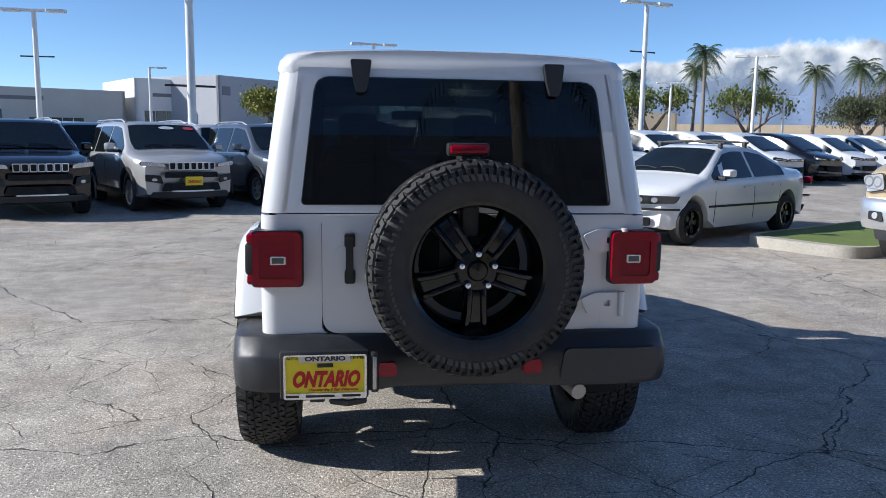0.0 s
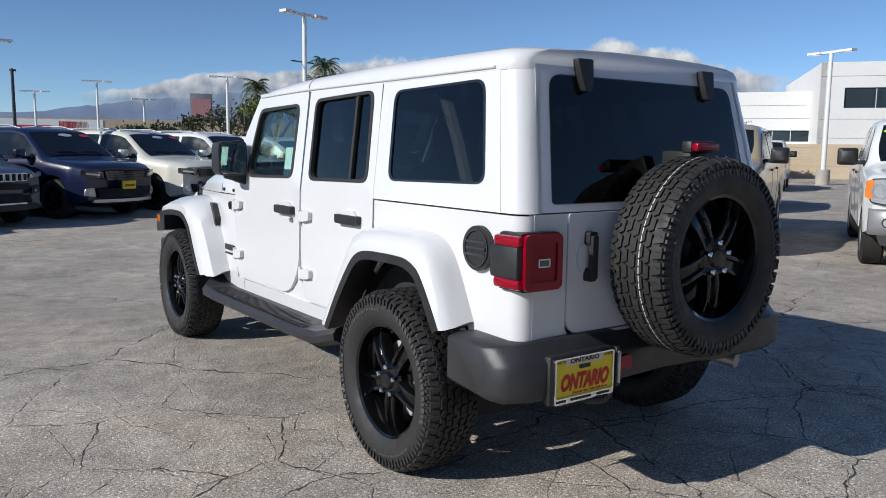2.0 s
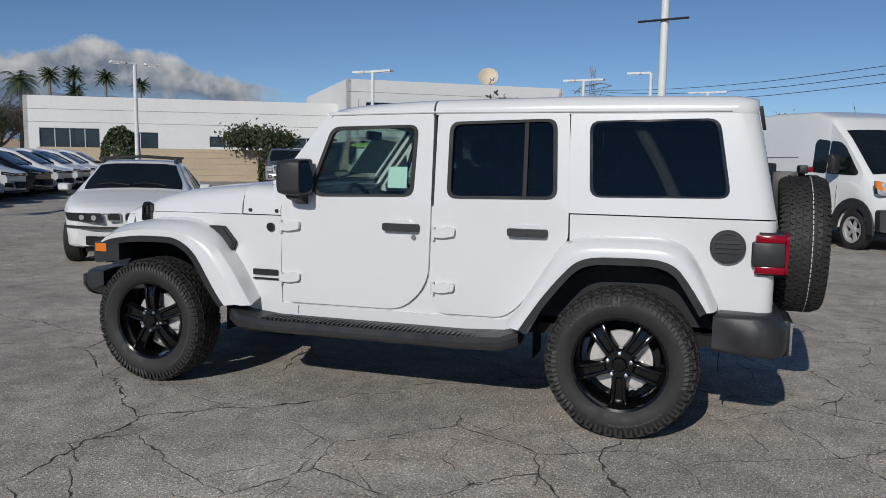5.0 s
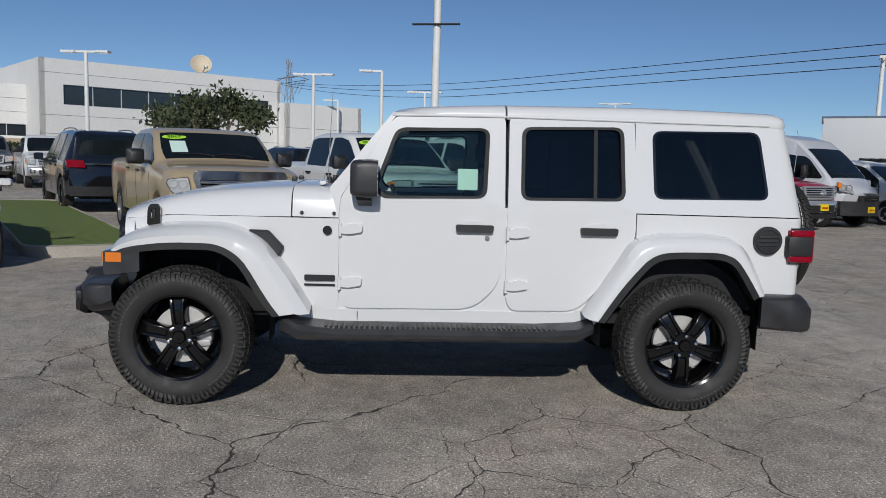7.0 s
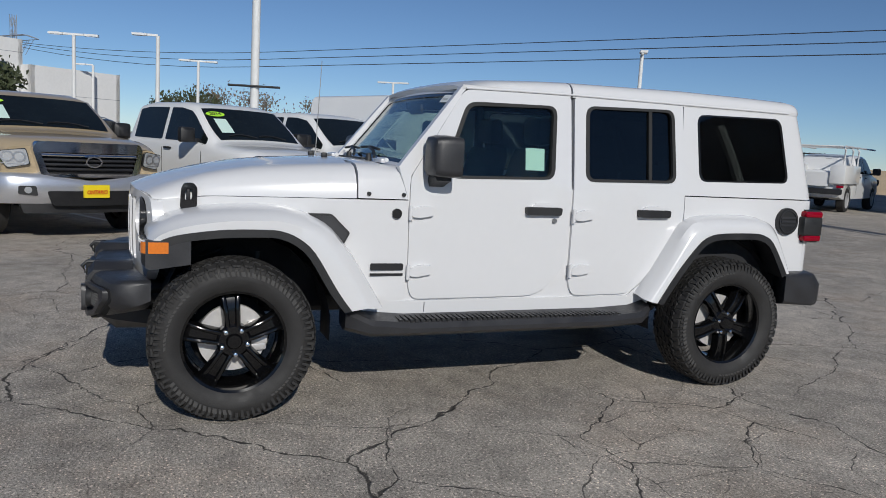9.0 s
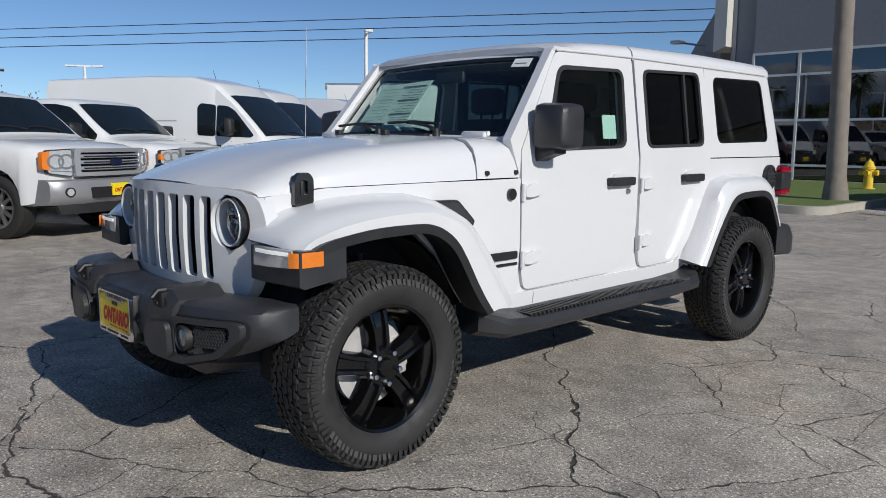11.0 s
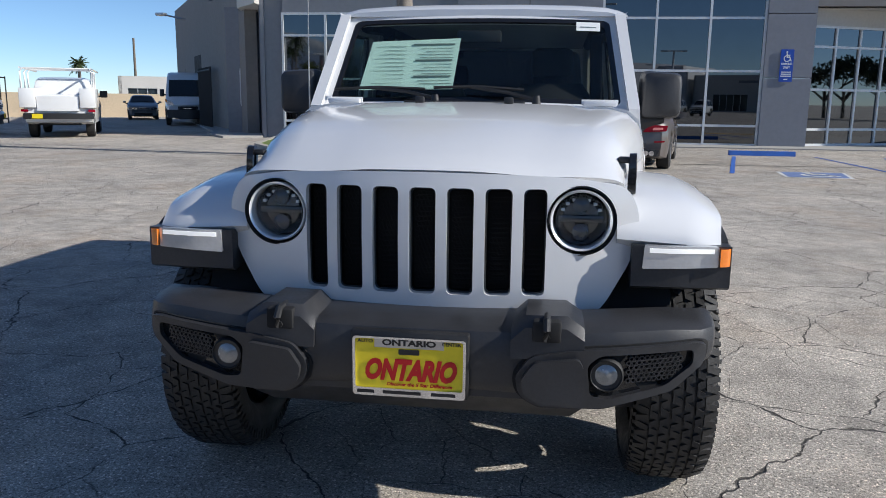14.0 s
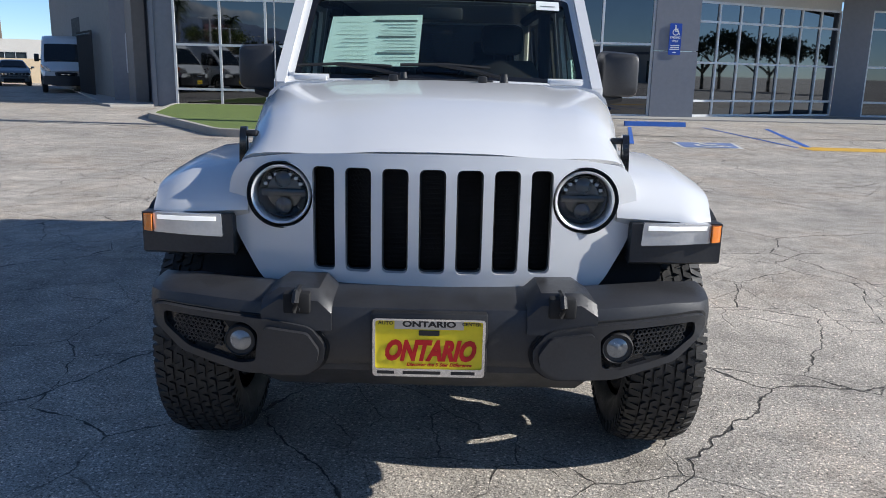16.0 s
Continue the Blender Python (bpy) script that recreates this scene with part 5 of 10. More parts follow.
part("aerial", bm, STEEL, offroader)


# inside: seats, dash, wheel, roll bars
def seat(parent, x, y, w, back_h):
    bm = bmnew()
    loft(bm, [[Vector((x + u, y + a, c)) for u, c in rounded([(-w / 2, 0.72), (w / 2, 0.72), (w / 2, 0.9), (-w / 2, 0.9)], 0.05, 3)] for a in (-0.24, 0.24)])
    st = part("seat", bm, CLOTH, parent)
    bm = bmnew()
    loft(bm, [[Vector((x + u * k, y - 0.24 - t * 0.12 + v, 0.84 + t * back_h)) for u, v in rounded([(-w / 2, -0.07), (w / 2, -0.07), (w / 2, 0.07), (-w / 2, 0.07)], 0.05, 3)] for t, k in ((0, 1.0), (0.5, 1.0), (0.9, 0.86), (1.0, 0.7))])
    part("seat_back", bm, CLOTH, st)
    bm = bmnew()
    z = 0.84 + back_h + 0.03
    box(bm, x - 0.12, x + 0.12, y - 0.42, y - 0.31, z, z + 0.17, 0.04)
    for d in (-0.05, 0.05):
        cyl(bm, (x + d, y - 0.36, z - 0.06), (x + d, y - 0.36, z + 0.02), 0.008, n=8)
    part("head_rest", bm, CLOTH, st)


for x in (-0.36, 0.36):
    seat(offroader, x, 1.5, 0.5, 0.58)
seat(offroader, -0.34, 0.62, 0.56, 0.52)
seat(offroader, 0.34, 0.62, 0.56, 0.52)
bm = bmnew()
rings = []
for x in (-0.7, 0.7):
    rings.append([Vector((x, a, c)) for a, c in ((2.12, 0.8), (1.86, 0.82), (1.84, 1.12), (1.88, 1.19), (2.13, 1.24))])
loft(bm, rings)
part("dashboard", bm, CLOTH, offroader)
bm = bmnew()
c = Vector((-0.36, 1.72, 1.13))
q = Euler((radians(66), 0, 0)).to_matrix()
tube(bm, [c + q @ Vector((0.185 * math.cos(a), 0.185 * math.sin(a), 0)) for a in np.linspace(0, 2 * math.pi, 33)], 0.015, 8)
for a in (0, math.pi, -math.pi / 2):
    tube(bm, [c, c + q @ Vector((0.18 * math.cos(a), 0.18 * math.sin(a), 0))], 0.014, 6)
part("steering_wheel", bm, BLACK_PLASTIC, offroader)
bm = bmnew()
box(bm, -0.11, 0.11, 1.80, 1.83, 1.60, 1.66, 0.01)
part("rear_view_mirror", bm, BLACK_PLASTIC, offroader)
for s in (-1, 1):
    bm = bmnew()
    tube(bm, [(s * 0.60, 1.68, 1.69), (s * 0.60, 1.1, 1.72), (s * 0.60, 0.3, 1.72), (s * 0.60, -0.02, 1.71)], 0.035, 8)
    tube(bm, [(s * 0.60, 1.12, 1.72), (s * 0.62, 1.1, 1.2)], 0.035, 8)
    part("roll_bar", bm, CLOTH, offroader)
    bm = bmnew()
    tube(bm, [(s * 0.60, -0.0, 1.71), (s * 0.615, -0.15, 1.45), (s * 0.63, -0.27, 1.2)], 0.033, 8)
    part("rear_bar", bm, PALE_TRIM, offroader, "pale padded rear roof bar")
bm = bmnew()
box(bm, -0.68, 0.68, -0.7, 0.25, 0.62, 0.68)
part("load_floor", bm, CLOTH, offroader)
for s in (-1, 1):
    bm = bmnew()
    plate(bm, [(-0.66, 0.6), (2.05, 0.6), (2.05, 1.22), (-0.66, 1.22)], [], on_side(s, -0.06), 0.01)
    part("inner_trim", bm, CLOTH, offroader)
    bm = bmnew()
    plate(bm, [(0.62, 0.56), (2.1, 0.56), (2.1, 1.2), (0.34, 1.2), (0.34, 1.0)], [], on_side(s, -0.012), 0.03)
    part("door_sill", bm, WHITE, offroader)
bm = bmnew()
box(bm, -0.62, 0.62, -0.55, 1.72, 1.765, 1.775)
part("headliner", bm, CLOTH, offroader)


# ---- other vehicles ----
def paint(name, c, metal=0.0, rough=0.3):
    return mat(name, c, rough, metal=metal, coat=0.7, vary=0.015, scale=2)


P_WHITE = paint("fleet_white", (0.76, 0.76, 0.75))
P_PEARL = paint("pearl_white", (0.7, 0.68, 0.6))
P_SILVER = paint("silver_metallic", (0.47, 0.465, 0.46), 0.35)
P_BLUEGREY = paint("blue_grey_metallic", (0.09, 0.11, 0.14), 0.4)
P_BLACK = paint("black_lacquer", (0.006, 0.006, 0.008), 0.0, 0.12)
P_BLUE = paint("deep_blue_lacquer", (0.006, 0.011, 0.045))
P_TAN = paint("sand_beige", (0.47, 0.37, 0.235), 0.1)
P_RED = paint("bright_red", (0.42, 0.01, 0.015))
P_DUSTY = paint("dusty_white", (0.56, 0.57, 0.6))
P_ICE = paint("ice_blue_silver", (0.42, 0.47, 0.53), 0.2)
P_BROWN = paint("dark_bronze", (0.12, 0.1, 0.088), 0.3)
P_GREY = paint("mid_grey", (0.16, 0.17, 0.18), 0.4)
GREEN_STICKER = mat("green_sticker", (0.45, 0.85, 0.05), 0.5, vary=0.03)
RED_STICKER = mat("red_sticker", (0.75, 0.08, 0.1), 0.5, vary=0.1)


PALE_STEEL = mat("painted_steel_wheel", (0.48, 0.48, 0.49), 0.45, metal=0.2, vary=0.12, scale=9)


def road_wheel(parent, r, w, m, style, cache={}):
    key = (round(r, 3), round(w, 3), style)
    if key in cache:
        return again(cache[key], m, parent)
    h, rim = w / 2, r * 0.64
    bm = bmnew()
    lathe(bm, [(-h + 0.02, rim), (-h, rim + 0.03), (-h, r - 0.05), (-h + 0.03, r - 0.006), (0, r), (h - 0.03, r - 0.006), (h, r - 0.05), (h, rim + 0.03), (h - 0.02, rim)], "x", 32)
    t = part("wheel", bm, RUBBER, parent)
    t.matrix_basis = m
    look_ = {"silver": SILVER, "black": GLOSS_BLACK, "steel": PALE_STEEL, "chrome": CHROME}[style]
    bm = bmnew()
    lathe(bm, [(-h * 0.6, rim - 0.02), (h * 0.7, rim - 0.02), (h * 0.95, rim + 0.006), (h * 0.9, rim - 0.025), (h * 0.2, rim - 0.03)], "x", 32)
    n = 10 if style == "silver" else 5
    for k in range(n):
        a = 2 * math.pi * k / n
        ca, sa = math.cos(a), math.sin(a)
        rings = []
        for rr, tt, x in ((0.03, 0.022, h * 0.62), (rim * 0.5, 0.02 if n > 5 else 0.035, h * 0.7), (rim - 0.01, 0.022 if n > 5 else 0.05, h * 0.6)):
            rings.append([Vector((xx, rr * ca - s2 * sa, rr * sa + s2 * ca)) for xx, s2 in ((x, -tt), (x, tt), (x - 0.03, tt), (x - 0.03, -tt))])
        loft(bm, rings)
    lathe(bm, [(h * 0.5, 0.07), (h * 0.75, 0.06), (h * 0.8, 0.0)], "x", 20)
    part("rim", bm, look_, t)
    bm = bmnew()
    lathe(bm, [(0.0, 0.0), (0.0, rim - 0.02)], "x", 24)
    part("brake_disc", bm, DARK, t)
    cache[key] = t
    return t


class Body:
    """A car's outer skin, drawn from its top line, waist line and plan."""
    def __init__(self, k):
        self.k = k
        self.top, self.belt, self.plan = k["top"], k["belt"], k["plan"]
        self.y0, self.y1 = self.top[0][0], self.top[-1][0]
        self.sill, self.r = k["sill"], k["r"]
        self.fa, self.ra = k["wb"] / 2, -k["wb"] / 2

    def bow(self, x, y):
        w = max(interp(self.plan, y), 0.1)
        f = smooth(self.y1 - 0.9, self.y1, y) * self.k.get("bow_f", 0.16) - smooth(self.y0 + 0.7, self.y0, y) * 0.0
        g = (1 - smooth(self.y0, self.y0 + 0.6, y)) * self.k.get("bow_r", 0.08)
        return (g - f) * (abs(x) / w) ** 2

    def low(self, y):
        z = self.sill + 0.06 * smooth(self.y1 - 0.5, self.y1, y) + 0.08 * smooth(self.y0 + 0.5, self.y0, y)
        for c in (self.fa, self.ra):
            d = abs(y - c)
            ra = self.r + 0.055
            if d < ra:
                z = max(z, self.r + math.sqrt(ra * ra - d * d))
        return z

    def levels(self, y):
        zt = interp(self.top, y)
        zb = min(interp(self.belt, y), zt - 0.015)
        return zt, zb, interp(self.plan, y)

    def half(self, y):
        zt, zb, w = self.levels(y)
        zl = min(self.low(y), zb - 0.03)
        g = smooth(0.05, 0.35, zt - zb)
        tum = self.k.get("tumble", 0.32)
        wr = w - 0.035 - tum * (zt - zb)
        d = zt - zb
        zm = zl + 0.55 * (zb - zl)
        lo = [(0.0, zl), (w * 0.86, zl), (w * 0.975, zl + 0.025), (w, zm), (w * 0.992, zb - 0.05), (w * 0.975, zb)]
        house = [(w - 0.032, zb + 0.012), (wr + 0.012, zt - 0.085), (wr - 0.03, zt - 0.035), (wr - 0.13, zt - 0.008), (wr * 0.5, zt), (0.0, zt + 0.004)]
        hood = [(w * 0.955, zb + 0.35 * d), (w * 0.90, zb + 0.7 * d), (w * 0.82, zb + 0.88 * d), (w * 0.66, zb + 0.97 * d), (w * 0.4, zt + 0.01), (0.0, zt + 0.018)]
        up = [(a[0] * (1 - g) + c[0] * g, a[1] * (1 - g) + c[1] * g) for a, c in zip(hood, house)]
        return lo + up

    def ring(self, y):
        pts = [Vector((x, y + self.bow(x, y), z)) for x, z in self.half(y)]
        return pts + [Vector((-p.x, p.y, p.z)) for p in reversed(pts[1:-1])]

    def stations(self):
        ys = {self.y0, self.y1}
        for t in (self.top, self.belt, self.plan):
            ys |= {p[0] for p in t}
        for c in (self.fa, self.ra):
            ra = self.r + 0.055
            ys |= {c + ra * math.sin(a) for a in np.linspace(-1.57, 1.57, 13)}
        ys = sorted(y for y in ys if self.y0 <= y <= self.y1)
        out = [ys[0]]
        for y in ys[1:]:
            if y - out[-1] > 0.5:
                out += [out[-1] + (y - out[-1]) * j / 3 for j in (1, 2)]
            if y - out[-1] > 0.012:
                out.append(y)
        return out

    def skin(self):
        return loft(bmnew(), [self.ring(y) for y in self.stations()])

    def side(self, y, z):
        h = self.half(y)
        for a, c in zip(h[2:], h[3:]):
            if a[1] <= z <= c[1] and c[1] > a[1]:
                return a[0] + (c[0] - a[0]) * (z - a[1]) / (c[1] - a[1])
        return h[3][0]

    def on_side(self, s, out):
        return lambda u, v, d: Vector((s * (self.side(u, v) + out - d), u + self.bow(self.side(u, v), u), v))

    def roof_at(self, y, fx):
        """Point over the top at a fraction of the roof's half width."""
        h = self.half(y)[6:]
        xs = h[2][0] * fx
        pts = sorted([(p[0], p[1]) for p in h[2:]])
        return Vector((xs, y + self.bow(xs, y), interp(pts, abs(xs))))

    def on_front(self, out):
        w = interp(self.plan, self.y1)
        return lambda u, v, d: Vector((u, self.y1 + self.bow(min(abs(u), w) if abs(u) < w else abs(u), self.y1) + out - d, v))

    def on_back(self, out):
        return lambda u, v, d: Vector((u, self.y0 + self.bow(u, self.y0) - out + d, v))


def screen(body, ya, yb, fx, name, root, lift=0.012):
    """A pane laid over the sloping top between two stations."""
    bm = bmnew()
    n, rings = 8, []
    for y in np.linspace(ya, yb, 6):
        row = []
        for k in range(n + 1):
            f = fx * (2 * k / n - 1)
            p = body.roof_at(y, abs(f))
            p.x = math.copysign(p.x, f)
            row.append(p + Vector((0, 0, lift)))
        rings.append(row)
    loft(bm, rings, False, False)
    return part(name, bm, CAR_GLASS, root)


def side_window(body, s, ya, yb, root, gap=0.035):
    n = 9
    top, bot = [], []
    for y in np.linspace(ya, yb, n):
        zt, zb, w = body.levels(y)
        hi, lo = zt - 0.10, zb + gap
        if hi - lo > 0.03:
            top.append((y, hi))
            bot.append((y, lo))
    if len(top) < 2:
        return
    bm = bmnew()
    plate(bm, rounded(bot + top[::-1], 0.025, 2), [], body.on_side(s, 0.007), 0.008, 0.3)
    part("side_window", bm, CAR_GLASS, root)


def front_panel(body, poly, material, root, name, out=0.012, thick=0.03, both=True, r=0.02, back=False, label=""):
    f = body.on_back(out) if back else body.on_front(out)
    for s in ((1, -1) if both else (1,)):
        bm = bmnew()
        plate(bm, rounded([(s * x, z) for x, z in poly], r, 2), [], f, thick, 0.15)
        part(name, bm, material, root, label)


def vehicle(kind, colour, label, category, m, group="", plate_yellow=True, wheels=None, extra=None, name=None):
    k = KINDS[kind]
    root = thing(name or k["name"], label, category, m, group)
    b = Body(k)
    skin = part("body", b.skin(), colour, root)
    wid = max(p[1] for p in k["plan"])
    # Plain dark box added to block light through the open wheel tunnels.
    bm = bmnew()
    box(bm, -wid * 0.6, wid * 0.6, b.y0 + 0.25, b.y1 - 0.25, k["sill"] - 0.02, k["sill"] + 0.35)
    part("underbody", bm, DARK, root)
    for s in (-1, 1):
        for y in (b.fa, b.ra):
            road_wheel(root, k["r"], k["tw"], pose(s * (wid - k["tw"] / 2 - 0.03), y, k["r"], 0, 0, 0 if s > 0 else 180), wheels or k["wheel"])
        for a, c in k["windows"]:
            side_window(b, s, a, c, root)
        for y in k["seams"]:                                 # shut lines and handles
            zt, zb, w = b.levels(y)
            z0 = k["sill"] + 0.1
            bm = bmnew()
            plate(bm, [(y, z0), (y + 0.011, z0), (y + 0.011, zb + 0.02), (y, zb + 0.02)], [], b.on_side(s, 0.003), 0.004, 0.12)
            part("shut_line", bm, SEAM, root)
        for y in k["handles"]:
            zb = b.levels(y)[1] - 0.1
            bm = bmnew()
            plate(bm, rounded([(y - 0.1, zb - 0.016), (y + 0.1, zb - 0.016), (y + 0.1, zb + 0.016), (y - 0.1, zb + 0.016)], 0.012), [], b.on_side(s, 0.028), 0.028)
            part("door_handle", bm, k.get("handle_mat") or colour, root)
        if k.get("mirror"):
            y, z, hw, hh = k["mirror"]
            x = b.side(y, z)
            bm = bmnew()
            loft(bm, [[Vector((s * (x + 0.07 + hw + u * g), yy, z + 0.09 + v * g)) for u, v in rounded([(-hw, -hh), (hw, -hh), (hw, hh), (-hw, hh)], 0.04, 2)] for yy, g in ((y + 0.09, 0.6), (y + 0.05, 0.95), (y - 0.03, 1.0))])
            mir = part("door_mirror", bm, k.get("mirror_mat") or colour, root)
            bm = bmnew()
            box(bm, *sorted((s * (x - 0.02), s * (x + 0.12))), y - 0.02, y + 0.05, z - 0.02, z + 0.04, 0.01)
            part("mirror_arm", bm, BLACK_PLASTIC, mir)
        if k.get("rails"):
            a, c = k["rails"]
            bm = bmnew()
            pts = []
            for y in np.linspace(a, c, 8):
                p = b.roof_at(y, 0.9)
                e = 0.05 * min(1.0, 6 * (y - a) / (c - a) + 0.1, 6 * (c - y) / (c - a) + 0.1)
                pts.append((s * p.x, p.y, p.z + e))
            tube(bm, pts, 0.016, 6)
            part("roof_rail", bm, k.get("rail_mat") or SILVER, root)
        if k.get("cladding"):                                 # dark lower trim round arches and sills
            for c in (b.fa, b.ra):
                rr, bm, rings = b.r + 0.05, bmnew(), []
                for a in np.linspace(-0.1, math.pi + 0.1, 15):
                    ring = []
                    for rad, o in ((rr, 0.012), (rr + 0.07, 0.016), (rr + 0.08, -0.01), (rr, -0.04)):
                        y, z = c + rad * math.cos(a), b.r + rad * math.sin(a)
                        ring.append(Vector((s * (b.side(c, b.levels(c)[1] - 0.12) + o), y, z)))
                    rings.append(ring)
                loft(bm, rings)
                part("arch_trim", bm, BLACK_PLASTIC, root)
            bm = bmnew()
            box(bm, *sorted((s * (wid - 0.08), s * (wid + 0.008))), b.ra + b.r + 0.1, b.fa - b.r - 0.1, k["sill"] - 0.02, k["sill"] + 0.12, 0.02)
            part("sill_trim", bm, BLACK_PLASTIC, root)
    screen(b, *k["screen"], 0.93, "windscreen", root)
    yw = k["screen"][1] - 0.02
    for x0, x1 in ((-0.62, 0.0), (0.08, 0.68)):
        bm = bmnew()
        pts = []
        for t in np.linspace(0, 1, 5):
            fx = x0 + (x1 - x0) * t
            p = b.roof_at(yw - 0.06 * math.sin(math.pi * t * 0.8), min(0.9, abs(fx)))
            pts.append((math.copysign(p.x, fx), p.y, p.z + 0.03))
        tube(bm, pts, 0.009, 5)
        part("wiper", bm, BLACK_PLASTIC, root)
    if k.get("rear_screen"):
        screen(b, *k["rear_screen"], 0.88, "rear_window", root)
    k["front"](b, root, colour)
    if k.get("back"):
        k["back"](b, root, colour)
    if plate_yellow:
        z = k.get("plate_z", 0.55)
        f = b.on_front(k.get("plate_out", 0.05))
        bm = bmnew()
        plate(bm, rounded([(-0.16, z - 0.08), (0.16, z - 0.08), (0.16, z + 0.08), (-0.16, z + 0.08)], 0.01), [], f, 0.03)
        pl = part("dealer_plate", bm, YELLOW, root, "yellow dealer plate")
        g = b.on_front(k.get("plate_out", 0.05) + 0.003)
        bm = bmnew()
        text_mesh(bm, "ONTARIO", 0.07, lambda u, v: g(-u, v + z - 0.012, 0), 0.26, 0.2)
        part("lettering", bm, RED_INK, pl)
    if extra:
        extra(b, root, colour)
    return root


# fronts
def face_seven_slots(b, root, colour):
    z = 0.87
    for i in range(-3, 4):
        x = i * 0.122
        bm = bmnew()
        plate(bm, rounded([(x - 0.054, z - 0.07), (x + 0.054, z - 0.07), (x + 0.058, z + 0.07), (x - 0.058, z + 0.07)], 0.018), [rounded([(x - 0.041, z - 0.057), (x + 0.041, z - 0.057), (x + 0.045, z + 0.057), (x - 0.045, z + 0.057)], 0.012)], b.on_front(0.022), 0.03)
        sl = part("grille_slot", bm, BRIGHT, root, "chrome-edged grille slot")
        bm = bmnew()
        plate(bm, [(x - 0.046, z - 0.06), (x + 0.046, z - 0.06), (x + 0.046, z + 0.06), (x - 0.046, z + 0.06)], [], b.on_front(0.01), 0.01)
        part("slot_mesh", bm, DARK, sl)
    head_lamp(b, root, [(0.47, 0.845), (0.87, 0.875), (0.87, 0.955), (0.5, 0.92)], 0.018)
    front_panel(b, [(0.52, 0.55), (0.80, 0.6), (0.80, 0.72), (0.56, 0.70)], BLACK_PLASTIC, root, "fog_surround", 0.012)
    front_panel(b, [(0.62, 0.60), (0.70, 0.60), (0.70, 0.65), (0.62, 0.65)], CLEAR_LENS, root, "fog_lamp", 0.02)
    front_panel(b, [(-0.5, 0.66), (0.5, 0.66), (0.48, 0.76), (-0.48, 0.76)], DARK, root, "middle_intake", 0.008, 0.02, False)
    front_panel(b, [(-0.55, 0.42), (0.55, 0.42), (0.5, 0.56), (-0.5, 0.56)], DARK, root, "lower_intake", 0.008, 0.03, False)
    front_panel(b, [(-0.74, 0.30), (0.74, 0.30), (0.7, 0.40), (-0.7, 0.40)], BLACK_PLASTIC, root, "lower_bumper", 0.012, 0.06, False)
    front_panel(b, [(-0.4, 0.405), (0.4, 0.405), (0.38, 0.43), (-0.38, 0.43)], BRIGHT, root, "bumper_lip", 0.02, 0.03, False, 0.006)


def face_cross(b, root, colour):
    front_panel(b, [(-0.46, 0.76), (0.46, 0.76), (0.5, 0.93), (-0.5, 0.93)], GLOSS_BLACK, root, "grille", 0.015, 0.03, False)
    for z in (0.805, 0.845, 0.885):
        front_panel(b, [(-0.45, z - 0.007), (0.45, z - 0.007), (0.45, z + 0.007), (-0.45, z + 0.007)], GREY_PLASTIC, root, "grille_bar", 0.024, 0.02, False, 0.003)
    front_panel(b, [(0.53, 0.79), (0.90, 0.84), (0.90, 0.96), (0.54, 0.92)], DARK_LENS, root, "headlamp", 0.016)
    front_panel(b, [(0.60, 0.845), (0.83, 0.875), (0.83, 0.905), (0.60, 0.88)], CLEAR_LENS, root, "lamp_reflector", 0.022)
    front_panel(b, [(-0.6, 0.42), (0.6, 0.42), (0.66, 0.60), (-0.66, 0.60)], DARK, root, "lower_intake", 0.012, 0.03, False)
    front_panel(b, [(0.68, 0.44), (0.86, 0.47), (0.84, 0.6), (0.70, 0.62)], SILVER, root, "fog_surround", 0.02)
    front_panel(b, [(0.73, 0.50), (0.80, 0.50), (0.80, 0.56), (0.73, 0.56)], CLEAR_LENS, root, "fog_lamp", 0.03)
    front_panel(b, [(-0.75, 0.33), (0.75, 0.33), (0.7, 0.39), (-0.7, 0.39)], SILVER, root, "bumper_lip", 0.03, 0.05, False)


def face_minivan(b, root, colour):
    front_panel(b, [(-0.42, 0.79), (0.42, 0.79), (0.5, 0.87), (-0.5, 0.87)], GLOSS_BLACK, root, "grille", 0.014, 0.03, False)
    front_panel(b, [(-0.42, 0.825), (0.42, 0.825), (0.42, 0.84), (-0.42, 0.84)], CHROME, root, "grille_bar", 0.022, 0.02, False, 0.004)
    front_panel(b, [(0.5, 0.78), (0.93, 0.83), (0.93, 0.94), (0.56, 0.87)], DARK_LENS, root, "headlamp", 0.016)
    front_panel(b, [(0.58, 0.815), (0.88, 0.85), (0.88, 0.89), (0.6, 0.85)], CLEAR_LENS, root, "lamp_reflector", 0.022)
    front_panel(b, [(-0.5, 0.40), (0.5, 0.40), (0.55, 0.60), (-0.55, 0.60)], DARK, root, "lower_intake", 0.012, 0.03, False)
    front_panel(b, [(0.62, 0.42), (0.86, 0.46), (0.84, 0.58), (0.66, 0.56)], DARK, root, "fog_surround", 0.015)
    front_panel(b, [(-0.85, 0.27), (0.85, 0.27), (0.85, 0.34), (-0.85, 0.34)], BLACK_PLASTIC, root, "lower_bumper", 0.02, 0.06, False)


def grille_bar(b, root, z, half_w, h, out, material=None, name="grille_bar"):
    """A bar with a peaked section, bent round the nose."""
    bm, rings = bmnew(), []
    for x in np.linspace(-half_w, half_w, 9):
        y = b.y1 + b.bow(x, b.y1) + out
        rings.append([Vector((x, y + o, z + v)) for o, v in ((-0.02, -h), (0.006, -h * 0.8), (0.016, -h * 0.2), (0.004, h * 0.8), (-0.02, h))])
    loft(bm, rings)
    part(name, bm, material or BRIGHT, root)


